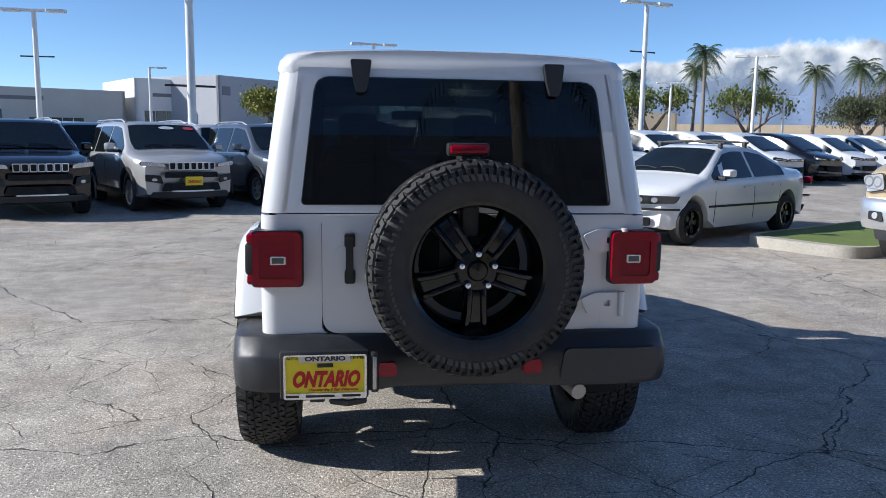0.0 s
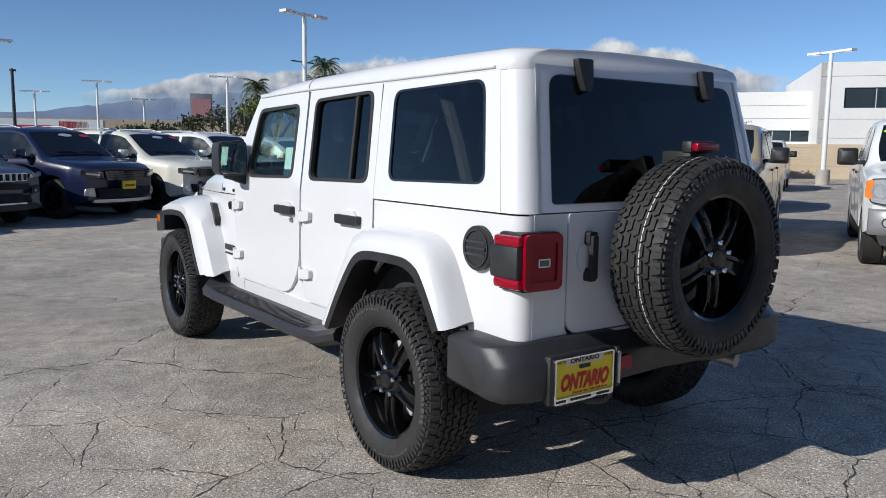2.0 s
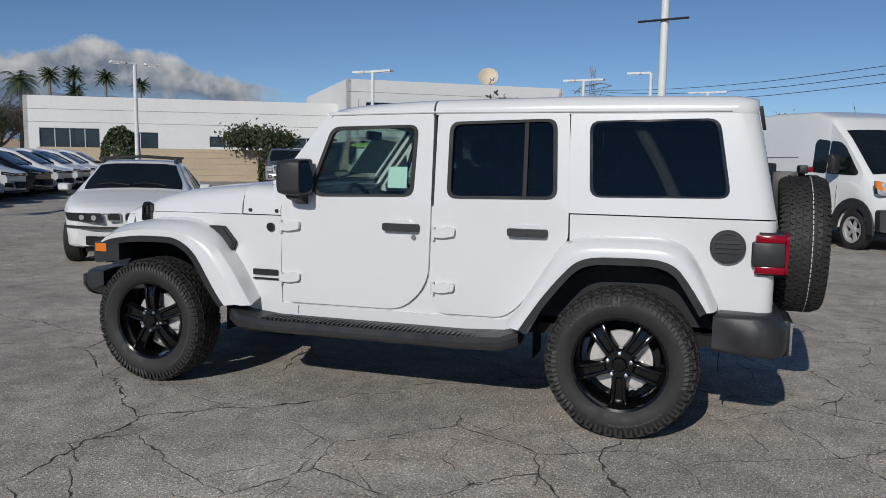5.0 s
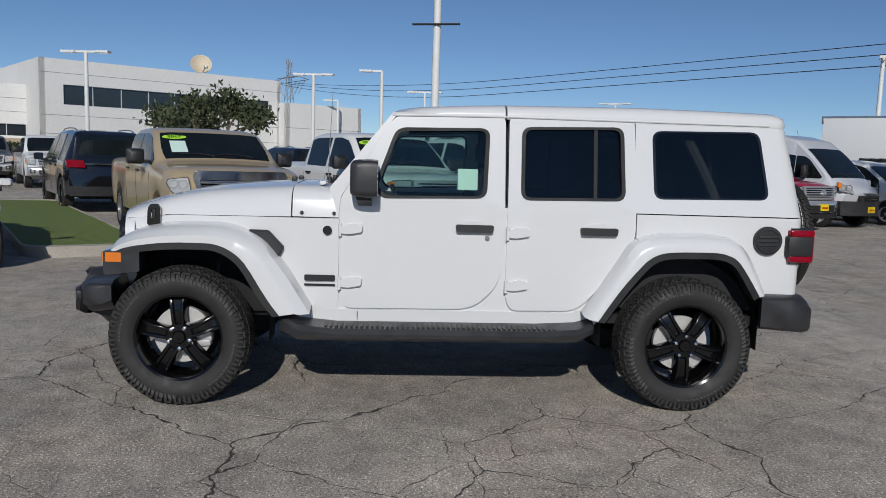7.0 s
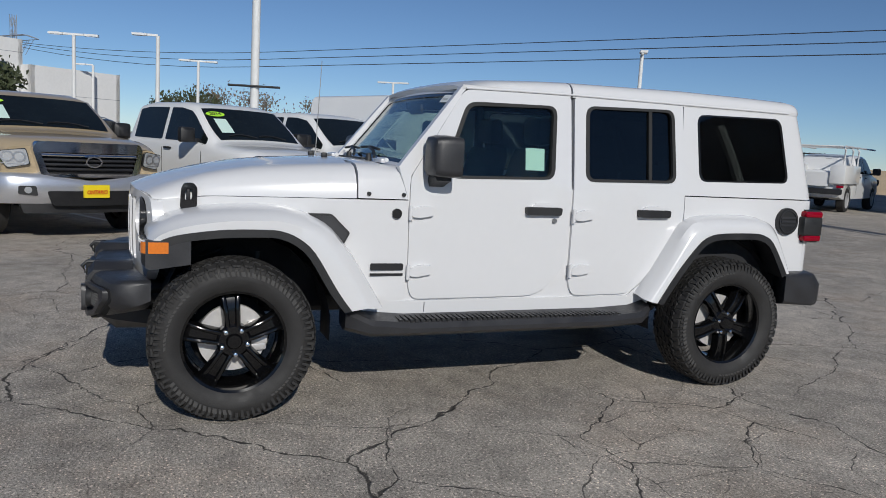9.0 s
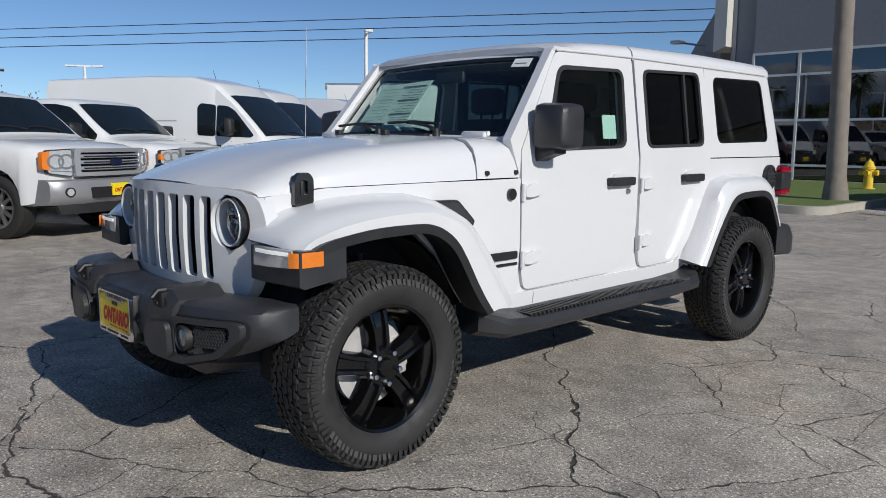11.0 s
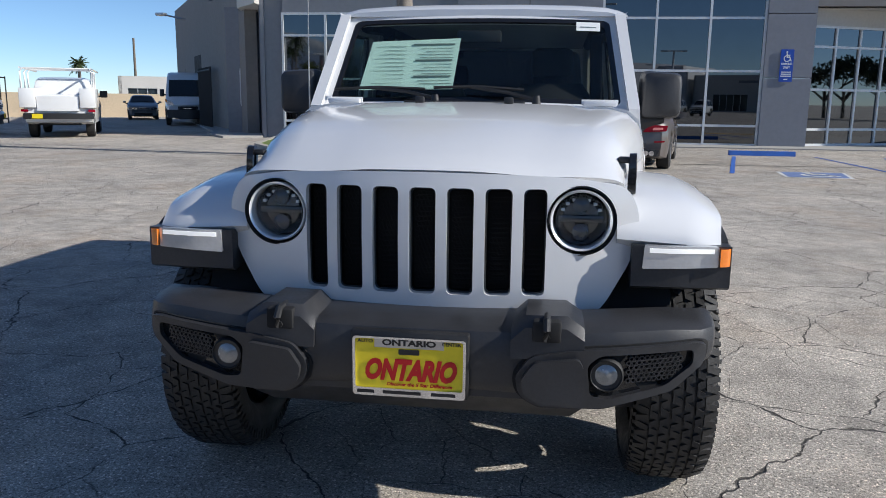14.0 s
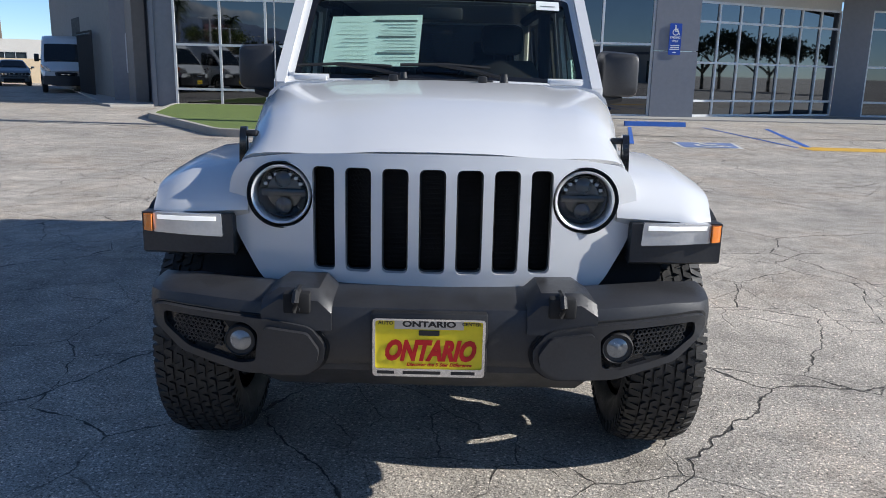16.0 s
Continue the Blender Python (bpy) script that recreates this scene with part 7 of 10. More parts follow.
KINDS = {
    "suv": dict(name="suv", wb=2.7, r=0.355, tw=0.235, sill=0.28, wheel="silver", top=SUV_TOP, belt=[(-2.28, 1.0), (0.9, 1.05), (1.3, 1.03), (2.0, 0.93), (2.31, 0.86)],
                plan=[(-2.28, 0.80), (-2.0, 0.89), (-1.2, 0.93), (1.2, 0.93), (1.8, 0.91), (2.31, 0.80)], windows=((-1.9, -1.15), (-1.07, -0.22), (-0.14, 0.98)), seams=(-0.18, 0.92, -1.1), handles=(-0.86, 0.1),
                screen=(0.5, 1.2), rear_screen=(-2.2, -2.03), mirror=(0.78, 1.1, 0.1, 0.075), rails=(-1.7, 0.25), cladding=True, front=face_seven_slots, plate_z=0.60, plate_out=0.035, bow_f=0.24),
    "big_suv": dict(name="suv", wb=3.04, r=0.385, tw=0.25, sill=0.3, wheel="black", top=[(-2.5, 1.05), (-2.46, 1.2), (-2.3, 1.66), (-2.1, 1.74), (-0.9, 1.79), (0.2, 1.78), (0.55, 1.72), (1.3, 1.2), (1.5, 1.16), (2.1, 1.1), (2.42, 1.05), (2.52, 0.98)],
                    belt=[(-2.5, 1.1), (1.0, 1.12), (1.4, 1.08), (2.2, 0.98), (2.52, 0.92)], plan=[(-2.5, 0.86), (-2.2, 0.94), (-1.2, 0.97), (1.4, 0.97), (2.1, 0.94), (2.52, 0.82)], windows=((-2.15, -1.4), (-1.3, -0.25), (-0.16, 1.05)), seams=(-0.2, 1.0, -1.32),
                    handles=(-1.0, 0.1), screen=(0.6, 1.28), rear_screen=(-2.45, -2.31), mirror=(0.85, 1.17, 0.11, 0.085), rails=(-1.9, 0.3), front=face_cross, back=back_suv, plate_z=0.66, plate_out=0.04, bow_f=0.22),
    "minivan": dict(name="minivan", wb=3.08, r=0.345, tw=0.23, sill=0.24, wheel="silver", top=[(-2.55, 0.95), (-2.5, 1.1), (-2.3, 1.6), (-2.05, 1.7), (-0.9, 1.75), (0.3, 1.73), (0.8, 1.62), (1.75, 1.1), (1.95, 1.04), (2.35, 0.95), (2.6, 0.86)],
                    belt=[(-2.55, 1.02), (0.8, 1.02), (1.5, 0.98), (2.2, 0.88), (2.6, 0.8)], plan=[(-2.55, 0.86), (-2.2, 0.96), (-1.2, 1.0), (1.2, 1.0), (2.0, 0.96), (2.6, 0.8)], windows=((-2.2, -1.25), (-1.15, -0.1), (0.0, 1.45)), seams=(-0.06, 1.15, -1.2),
                    handles=(-0.25, 0.15), screen=(0.85, 1.73), rear_screen=(-2.5, -2.31), mirror=(1.05, 1.06, 0.11, 0.08), front=face_minivan, plate_z=0.62, plate_out=0.03, bow_f=0.3),
    "sedan": dict(name="sedan", wb=2.725, r=0.315, tw=0.225, sill=0.2, wheel="silver", top=[(-2.22, 0.86), (-2.18, 0.98), (-2.0, 1.03), (-1.5, 1.05), (-0.75, 1.36), (-0.35, 1.41), (0.1, 1.41), (0.35, 1.37), (1.05, 0.98), (1.25, 0.94), (1.75, 0.83), (1.98, 0.76), (2.08, 0.7)],
                  belt=[(-2.22, 0.86), (-1.2, 0.91), (0.7, 0.88), (1.2, 0.86), (1.8, 0.74), (2.08, 0.64)], plan=[(-2.22, 0.68), (-2.0, 0.80), (-1.2, 0.865), (0.8, 0.87), (1.55, 0.85), (1.9, 0.78), (2.08, 0.62)], windows=((-1.2, -0.28), (-0.2, 0.9)), seams=(-0.24, 0.85, -1.05),
                  handles=(-0.85, 0.0), screen=(0.4, 1.03), rear_screen=(-1.42, -0.8), mirror=(0.72, 0.92, 0.09, 0.055), front=face_kidney, back=back_sedan, tumble=0.5, plate_z=0.44, plate_out=0.04, bow_f=0.26),
    "grand_sedan": dict(name="sedan", wb=3.0, r=0.35, tw=0.27, sill=0.2, wheel="silver", top=[(-2.45, 0.82), (-2.42, 0.95), (-2.28, 1.02), (-1.75, 1.06), (-0.75, 1.39), (-0.3, 1.45), (0.1, 1.45), (0.4, 1.4), (1.25, 1.0), (1.5, 0.96), (2.1, 0.84), (2.4, 0.74), (2.5, 0.66)],
                        belt=[(-2.45, 0.84), (-1.3, 0.97), (0.9, 0.92), (1.4, 0.88), (2.2, 0.74), (2.5, 0.6)], plan=[(-2.45, 0.78), (-2.2, 0.9), (-1.4, 0.965), (-0.6, 0.945), (1.0, 0.94), (1.7, 0.94), (2.2, 0.86), (2.5, 0.62)], windows=((-1.25, -0.3), (-0.22, 1.05)), seams=(-0.26, 0.95),
                        handles=(-0.9, 0.05), screen=(0.45, 1.23), rear_screen=(-1.7, -0.8), mirror=(0.85, 0.97, 0.1, 0.06), front=face_kidney, back=back_sedan, tumble=0.5, bow_f=0.3, bow_r=0.12),
    "pickup": dict(name="pickup_truck", wb=3.7, r=0.405, tw=0.27, sill=0.42, wheel="silver", top=[(-2.95, 1.28), (-2.9, 1.34), (-0.95, 1.36), (-0.9, 1.5), (-0.8, 1.88), (-0.5, 1.93), (0.5, 1.93), (0.85, 1.87), (1.55, 1.32), (1.7, 1.27), (2.4, 1.21), (2.72, 1.15), (2.82, 1.08)],
                   belt=[(-2.95, 1.26), (-0.9, 1.28), (1.2, 1.25), (1.6, 1.18), (2.5, 1.08), (2.82, 1.0)], plan=[(-2.95, 0.97), (-2.6, 0.99), (1.5, 1.0), (2.4, 0.99), (2.82, 0.9)], windows=((-0.75, 0.12), (0.22, 1.4)), seams=(0.16, 1.3, -0.88),
                   handles=(-0.6, 0.35), screen=(0.9, 1.53), mirror=(1.15, 1.3, 0.13, 0.12), mirror_mat=BLACK_PLASTIC, handle_mat=BLACK_PLASTIC, front=face_pickup, tumble=0.25, plate_z=0.62, plate_out=0.13, bow_f=0.2),
    "broad_pickup": dict(name="pickup_truck", wb=3.7, r=0.405, tw=0.27, sill=0.42, wheel="silver", top=[(-2.95, 1.28), (-2.9, 1.34), (-0.95, 1.36), (-0.9, 1.5), (-0.8, 1.82), (-0.5, 1.87), (0.5, 1.87), (0.85, 1.81), (1.55, 1.36), (1.7, 1.32), (2.4, 1.27), (2.72, 1.22), (2.82, 1.16)],
                         belt=[(-2.95, 1.26), (-0.9, 1.28), (1.2, 1.25), (1.6, 1.2), (2.5, 1.14), (2.82, 1.08)], plan=[(-2.95, 1.0), (-2.6, 1.03), (1.5, 1.04), (2.4, 1.04), (2.82, 0.99)], windows=((-0.75, 0.12), (0.22, 1.4)), seams=(0.16, 1.3, -0.88),
                         handles=(-0.6, 0.35), screen=(0.9, 1.53), mirror=(1.15, 1.3, 0.13, 0.12), mirror_mat=BLACK_PLASTIC, handle_mat=BLACK_PLASTIC, front=face_broad, tumble=0.25, plate_z=0.62, plate_out=0.15, bow_f=0.2),
    "van": dict(name="cargo_van", wb=4.0, r=0.355, tw=0.225, sill=0.34, wheel="steel", top=[(-3.0, 2.42), (-2.95, 2.5), (-0.5, 2.53), (0.6, 2.5), (1.15, 2.36), (1.6, 2.0), (2.2, 1.4), (2.4, 1.25), (2.75, 1.05), (2.88, 0.95)],
                belt=[(-3.0, 1.25), (1.0, 1.25), (1.9, 1.2), (2.4, 1.02), (2.88, 0.86)], plan=[(-3.0, 0.99), (1.2, 1.02), (2.2, 1.0), (2.6, 0.96), (2.88, 0.85)], windows=(), seams=(0.5, 1.55, -0.9), handles=(),
                screen=(1.45, 2.28), mirror=(1.6, 1.42, 0.1, 0.17), mirror_mat=BLACK_PLASTIC, front=face_van, tumble=0.11, plate_z=0.52, plate_out=0.06, bow_f=0.28),
    "small_van": dict(name="compact_van", wb=3.1, r=0.33, tw=0.21, sill=0.26, wheel="steel", top=[(-2.35, 1.75), (-2.3, 1.86), (0.2, 1.88), (0.75, 1.78), (1.5, 1.22), (1.7, 1.14), (2.2, 0.98), (2.38, 0.86)],
                      belt=[(-2.35, 1.08), (0.9, 1.08), (1.5, 1.02), (2.38, 0.8)], plan=[(-2.35, 0.86), (1.2, 0.92), (1.9, 0.88), (2.38, 0.7)], windows=((0.05, 1.25),), seams=(0.0, 1.05, -1.0), handles=(0.15,),
                      screen=(0.85, 1.47), mirror=(1.0, 1.12, 0.1, 0.1), front=face_small_van, tumble=0.16, plate_z=0.55, bow_f=0.28),
}


KINDS["bar_pickup"] = dict(KINDS["pickup"], front=face_three_bar)
KINDS["tall_suv"] = dict(KINDS["big_suv"], wb=3.2, r=0.41, sill=0.34, top=[(y, z + (0.15 if z > 1.5 else 0.06)) for y, z in KINDS["big_suv"]["top"]], belt=[(y, z + 0.06) for y, z in KINDS["big_suv"]["belt"]],
                         plan=[(y, w + 0.04) for y, w in KINDS["big_suv"]["plan"]])


def cab_glass_van(b, root, colour):
    """The big front-door windows of a tall van."""
    for s in (-1, 1):
        for poly in ([(0.80, 1.35), (1.2, 1.33), (1.2, 1.93), (0.86, 1.97), (0.78, 1.9)], [(1.225, 1.33), (1.98, 1.31), (2.04, 1.35), (1.62, 1.82), (1.46, 1.91), (1.225, 1.93)]):
            bm = bmnew()
            plate(bm, rounded(poly, 0.06), [], b.on_side(s, 0.008), 0.01, 0.2)
            part("side_window", bm, CAR_GLASS, root)
        bm = bmnew()
        plate(bm, [(0.98, 1.08), (1.35, 1.08), (1.35, 1.16), (0.98, 1.16)], [], b.on_side(s, 0.006), 0.006)
        part("number_bar", bm, BLACK_INK, root)
        bm = bmnew()
        plate(bm, [(-2.9, 0.62), (1.4, 0.62), (1.4, 0.70), (-2.9, 0.70)], [], b.on_side(s, 0.012), 0.02, 0.3)
        part("rub_strip", bm, colour, root)
    bm = bmnew()
    tube(bm, [(0.0, 0.62, 2.48), (0.0, 0.55, 2.68)], 0.005, 6)
    part("aerial", bm, BLACK_PLASTIC, root)


def price_card(b, root, year):
    """A green oval year sticker and pale sheets inside the screen."""
    yy = b.k["screen"][0] + 0.08
    bm = bmnew()
    rows = []
    for k in range(16):
        a = 2 * math.pi * k / 16
        q = b.roof_at(yy + 0.05 + 0.05 * math.sin(a), min(0.95, 0.68 + 0.22 * math.cos(a)))
        rows.append(Vector((q.x, q.y, q.z + 0.022)))
    bm.faces.new([bm.verts.new(v) for v in rows])
    st = part("year_sticker", bm, GREEN_STICKER, root, "lime green oval year sticker")
    hw = b.half(yy + 0.05)[8][0]

    def on_glass(u, v):
        q = b.roof_at(yy + 0.05 - v * 0.7, (hw * 0.68 - u) / hw)
        return Vector((q.x, q.y, q.z + 0.028))
    bm = bmnew()
    text_mesh(bm, year, 0.11, on_glass, 0.22)
    part("lettering", bm, BLACK_INK, st)
    bm = bmnew()
    rows = []
    for fx, t in ((0.5, 0.14), (0.78, 0.14), (0.78, 0.42), (0.5, 0.42)):
        q = b.roof_at(yy + t, fx)
        rows.append(Vector((q.x, q.y, q.z + 0.018)))
    bm.faces.new([bm.verts.new(v) for v in rows])
    part("price_sheet", bm, PAPER, root, "pale green price sheet")


def red_sticker(b, root, colour):
    yy = b.k["screen"][0] + 0.06
    for cx, w, mt in ((-0.72, 0.16, RED_STICKER), (-0.1, 0.22, WHITE_PAPER)):
        rows = []
        for k in range(14):
            a = 2 * math.pi * k / 14
            f = cx + w * math.cos(a)
            q = b.roof_at(yy + 0.05 + 0.045 * math.sin(a), min(0.95, abs(f)))
            rows.append(Vector((math.copysign(q.x, f), q.y, q.z + 0.022)))
        bm = bmnew()
        bm.faces.new([bm.verts.new(v) for v in rows])
        part("screen_sticker", bm, mt, root, "oval screen sticker")


def tundra_extra(b, root, colour):
    price_card(b, root, "2017")
    front_panel(b, [(-0.62, 1.17), (0.62, 1.17), (0.58, 1.22), (-0.58, 1.22)], BRIGHT, root, "bonnet_trim", 0.02, 0.12, False, 0.03)


def truck_extra(b, root, colour):
    price_card(b, root, "2014")


def box_extra(b, root, colour):
    bm = bmnew()
    box(bm, -1.15, 1.15, -7.0, -0.7, 1.05, 3.8, 0.06)
    bx = part("cargo_box", bm, P_WHITE, root, "tall white cargo box")
    bm = bmnew()
    box(bm, -1.16, 1.16, -0.75, -0.65, 3.5, 3.81, 0.03)
    box(bm, -1.16, -1.1, -7.0, -0.7, 3.73, 3.81)
    part("box_trim", bm, SILVER, bx)
    for s in (-1, 1):
        road_wheel(root, 0.405, 0.27, pose(s * 0.85, -5.2, 0.405, 0, 0, 0 if s > 0 else 180), "steel")


def flat_rack(b, root, colour):
    """A dark slatted rack carried over the bed."""
    for s in (-1, 1):
        for y in (-2.8, -1.9, -1.0):
            bm = bmnew()
            box(bm, s * 0.95 - 0.03, s * 0.95 + 0.03, y - 0.03, y + 0.03, 1.3, 1.95)
            part("rack_post", bm, BLACK_PLASTIC, root)
    bm = bmnew()
    box(bm, -1.02, 1.02, -2.95, -0.85, 1.9, 2.0, 0.01)
    for k in range(6):
        box(bm, -1.05, 1.05, -2.9 + 0.38 * k, -2.8 + 0.38 * k, 2.0, 2.06)
    part("rack_deck", bm, BLACK_PLASTIC, root)


def roof_bars(b, root, colour):
    """Two dark cross bars on feet over the roof."""
    for y in (-0.45, 0.25):
        bm = bmnew()
        p = b.roof_at(y, 0.95)
        tube(bm, [(-p.x - 0.06, p.y, p.z + 0.07), (0, p.y, p.z + 0.1), (p.x + 0.06, p.y, p.z + 0.07)], 0.02, 6)
        for sx in (-1, 1):
            box(bm, sx * p.x - 0.03, sx * p.x + 0.03, p.y - 0.03, p.y + 0.03, p.z - 0.03, p.z + 0.08, 0.01)
        part("roof_bar", bm, BLACK_PLASTIC, root, "dark cross bar")


def rack_extra(b, root, colour):
    """Service body with ladder rack, seen from behind."""
    for s in (-1, 1):
        bm = bmnew()
        box(bm, *sorted((s * 0.62, s * 1.08)), -3.0, -0.95, 0.95, 1.55, 0.02)
        bx = part("tool_locker", bm, P_WHITE, root)
        for y in (-2.9, -1.9, -1.1):
            bm = bmnew()
            tube(bm, [(s * 1.0, y, 1.5), (s * 1.0, y, 2.05), (s * 0.92, y, 2.15), (0, y, 2.15)], 0.03, 6)
            part("rack_post", bm, P_WHITE, bx)
        bm = bmnew()
        tube(bm, [(s * 1.0, -2.98, 2.16), (s * 1.0, 1.2, 2.16)], 0.03, 6)
        part("rack_rail", bm, P_WHITE, bx)
    front_panel(b, [(-0.6, 0.85), (0.6, 0.85), (0.6, 1.3), (-0.6, 1.3)], P_WHITE, root, "tailgate", 0.03, 0.05, False, 0.02, True)
    front_panel(b, [(-1.0, 0.6), (1.0, 0.6), (1.0, 0.78), (-1.0, 0.78)], BLACK_PLASTIC, root, "rear_bumper", 0.12, 0.2, False, 0.03, True)
    front_panel(b, [(0.85, 0.82), (1.05, 0.82), (1.05, 0.9), (0.85, 0.9)], RED_LENS, root, "tail_lamp", 0.06, 0.05, back=True)
    front_panel(b, [(-0.75, 0.62), (-0.45, 0.62), (-0.45, 0.76), (-0.75, 0.76)], YELLOW, root, "dealer_plate", 0.13, 0.02, False, 0.01, True)
    front_panel(b, [(-0.6, 1.42), (0.6, 1.42), (0.55, 1.78), (-0.55, 1.78)], CAR_GLASS, root, "rear_window", -2.12, 0.02, False, 0.05, True)


def from_wheel(kind, corner, x, y, yaw):
    """The pose of a vehicle whose named wheel stands at (x, y)."""
    k = KINDS[kind]
    w = max(p[1] for p in k["plan"]) - k["tw"] / 2 - 0.03
    a = radians(yaw)
    fwd, right = Vector((-math.sin(a), math.cos(a))), Vector((math.cos(a), math.sin(a)))
    p = Vector((x, y)) - fwd * (k["wb"] / 2 if corner[0] == "F" else -k["wb"] / 2) - right * (w if corner[1] == "R" else -w)
    return pose(p.x, p.y, ground_z(p.x, p.y), 0, 0, yaw)


ROW_E, ROW_N = 119.5, 210
vehicle("broad_pickup", P_TAN, "sand beige crew-cab pickup with a chrome grille on the car park", "pickup truck", from_wheel("broad_pickup", "FR", 6.58, 5.25, 117.5), "pickups in the row", extra=tundra_extra)
vehicle("bar_pickup", P_WHITE, "white crew-cab pickup with a lime green year sticker", "pickup truck", from_wheel("pickup", "FR", 7.83, 2.17, ROW_E), "pickups in the row", extra=truck_extra)
vehicle("pickup", P_WHITE, "white crew-cab pickup with a black and chrome grille", "pickup truck", from_wheel("pickup", "FR", 9.44, 0.0, ROW_E), "pickups in the row")
for x, y in ((10.4, -2.85), (12.2, -4.91)):
    vehicle("van", P_WHITE, "white high-roof cargo van with grey plastic bumper", "van", from_wheel("van", "FR", x, y, ROW_E), "cargo vans in the row", extra=cab_glass_van)
vehicle("pickup", P_RED, "bright red pickup with a chrome bar grille", "pickup truck", from_wheel("pickup", "FR", 13.81, -7.45, ROW_E), "pickups in the row")
vehicle("van", P_DUSTY, "grey and white high-roof cargo van in the parked row", "van", from_wheel("van", "FR", 15.2, -9.65, ROW_E), "cargo vans in the row", extra=cab_glass_van)
for x, y in ((16.7, -12.53), (18.05, -15.1)):
    vehicle("small_van", P_WHITE, "white compact delivery van with grey bumper", "van", from_wheel("small_van", "FR", x, y, ROW_E), "compact vans in the row")
vehicle("pickup", P_WHITE, "white heavy pickup with a dark flat rack over its bed", "pickup truck", from_wheel("pickup", "FR", 19.1, -17.9, ROW_E), "pickups in the row", extra=flat_rack)
vehicle("pickup", P_WHITE, "white box truck with a tall cargo box", "truck", pose(28.1, -16.1, 0, 0, 0, -41.9), extra=box_extra, name="box_truck", wheels="steel")
SERVICE = from_wheel("pickup", "RR", 14.9, -18.4, 209)
vehicle("pickup", P_WHITE, "white service pickup with a ladder rack seen from behind", "pickup truck", SERVICE, extra=rack_extra, plate_yellow=False, wheels="steel")
vehicle("tall_suv", P_BLACK, "black full-size suv parked with its tail outwards", "suv", from_wheel("tall_suv", "RL", 13.5, 9.6, 300), extra=None, plate_yellow=False)
vehicle("pickup", P_WHITE, "white heavy pickup beside a tan wall", "pickup truck", from_wheel("pickup", "FR", 24.0, 15.3, ROW_E), plate_yellow=False)
vehicle("pickup", P_GREY, "dark grey pickup beside a tan wall", "pickup truck", from_wheel("pickup", "FR", 27.2, 19.4, ROW_E))
vehicle("big_suv", P_BLACK, "black suv in the back row", "suv", pose(25.5, 6.0, 0, 0, 0, 300), plate_yellow=False)

vehicle("suv", P_BLACK, "black suv with chrome grille slots in the parked row", "suv", from_wheel("suv", "FR", -6.55, 10.3, ROW_N), "suvs in the row", plate_yellow=False)
vehicle("suv", P_SILVER, "silver suv with chrome grille slots and red stickers", "suv", from_wheel("suv", "FR", -4.35, 11.5, ROW_N), "suvs in the row", extra=red_sticker)
vehicle("suv", P_BLUEGREY, "blue-grey suv with chrome grille slots and red stickers", "suv", from_wheel("suv", "FR", -2.15, 12.7, ROW_N), "suvs in the row", plate_yellow=False, extra=red_sticker)
vehicle("big_suv", P_BLUE, "deep blue suv with a silver front skid", "suv", from_wheel("big_suv", "FR", 0.05, 13.9, ROW_N), "suvs in the row", extra=red_sticker, wheels="black")
vehicle("big_suv", P_PEARL, "pearl white suv with dark grille", "suv", from_wheel("big_suv", "FR", 2.25, 15.1, ROW_N), "suvs in the row", extra=red_sticker, wheels="black")
vehicle("big_suv", P_WHITE, "white suv with dark grille", "suv", from_wheel("big_suv", "FR", 4.45, 16.3, ROW_N), "suvs in the row", wheels="silver")
vehicle("minivan", P_WHITE, "white minivan in the parked row", "minivan", from_wheel("minivan", "FR", 6.65, 17.5, ROW_N), "minivans in the row")
first = vehicle("minivan", P_WHITE, "white minivan in the parked row", "minivan", from_wheel("minivan", "FR", 8.85, 18.7, ROW_N), "minivans in the row", plate_yellow=False)
for k in range(1, 8):
    x, y = 8.85 + 2.2 * k, 18.7 + 1.2 * k
    if k == 3:
        vehicle("minivan", P_BLACK, "black minivan in the parked row", "minivan", from_wheel("minivan", "FR", x, y, ROW_N), "minivans in the row", plate_yellow=False)
    else:
        copy_thing(first, from_wheel("minivan", "FR", x, y, ROW_N))
seconds = [vehicle("suv", c, l, "suv", from_wheel("suv", "FR", x, y, 30), "suvs in the second row", plate_yellow=False) for c, l, x, y in (
    (P_BLACK, "black suv in the second row", -6.9, 17.6), (P_SILVER, "silver suv in the second row", -4.3, 18.9), (P_WHITE, "white suv in the second row", -1.5, 20.4))]
for k in range(9):
    src = seconds[(k * 2 + 1) % 3]
    copy_thing(src, from_wheel("suv", "FR", 1.2 + 2.5 * k, 21.9 + 1.38 * k, 30))
for k in range(11):
    src = seconds[(k * 5 + 2) % 3]
    copy_thing(src, from_wheel("suv", "FR", -17 + 3.0 * k, 38 + 1.6 * k, 210))
for k in range(8):
    copy_thing(seconds[(k * 2) % 3], from_wheel("suv", "FR", -34 - 1.2 * k, -6 + 2.9 * k, 250))
vehicle("sedan", P_WHITE, "white four-door saloon with dark wheels beside the kerb", "sedan", from_wheel("sedan", "FL", 4.36, 6.72, 123), plate_yellow=False, wheels="black", extra=roof_bars)
vehicle("sedan", P_ICE, "ice blue saloon parked by the glass front", "sedan", from_wheel("sedan", "FL", 0.25, -12.05, -11), plate_yellow=False)
vehicle("grand_sedan", P_BROWN, "dark bronze saloon seen from behind by the glass front", "sedan", from_wheel("grand_sedan", "RR", -2.55, -10.72, 170), plate_yellow=False)
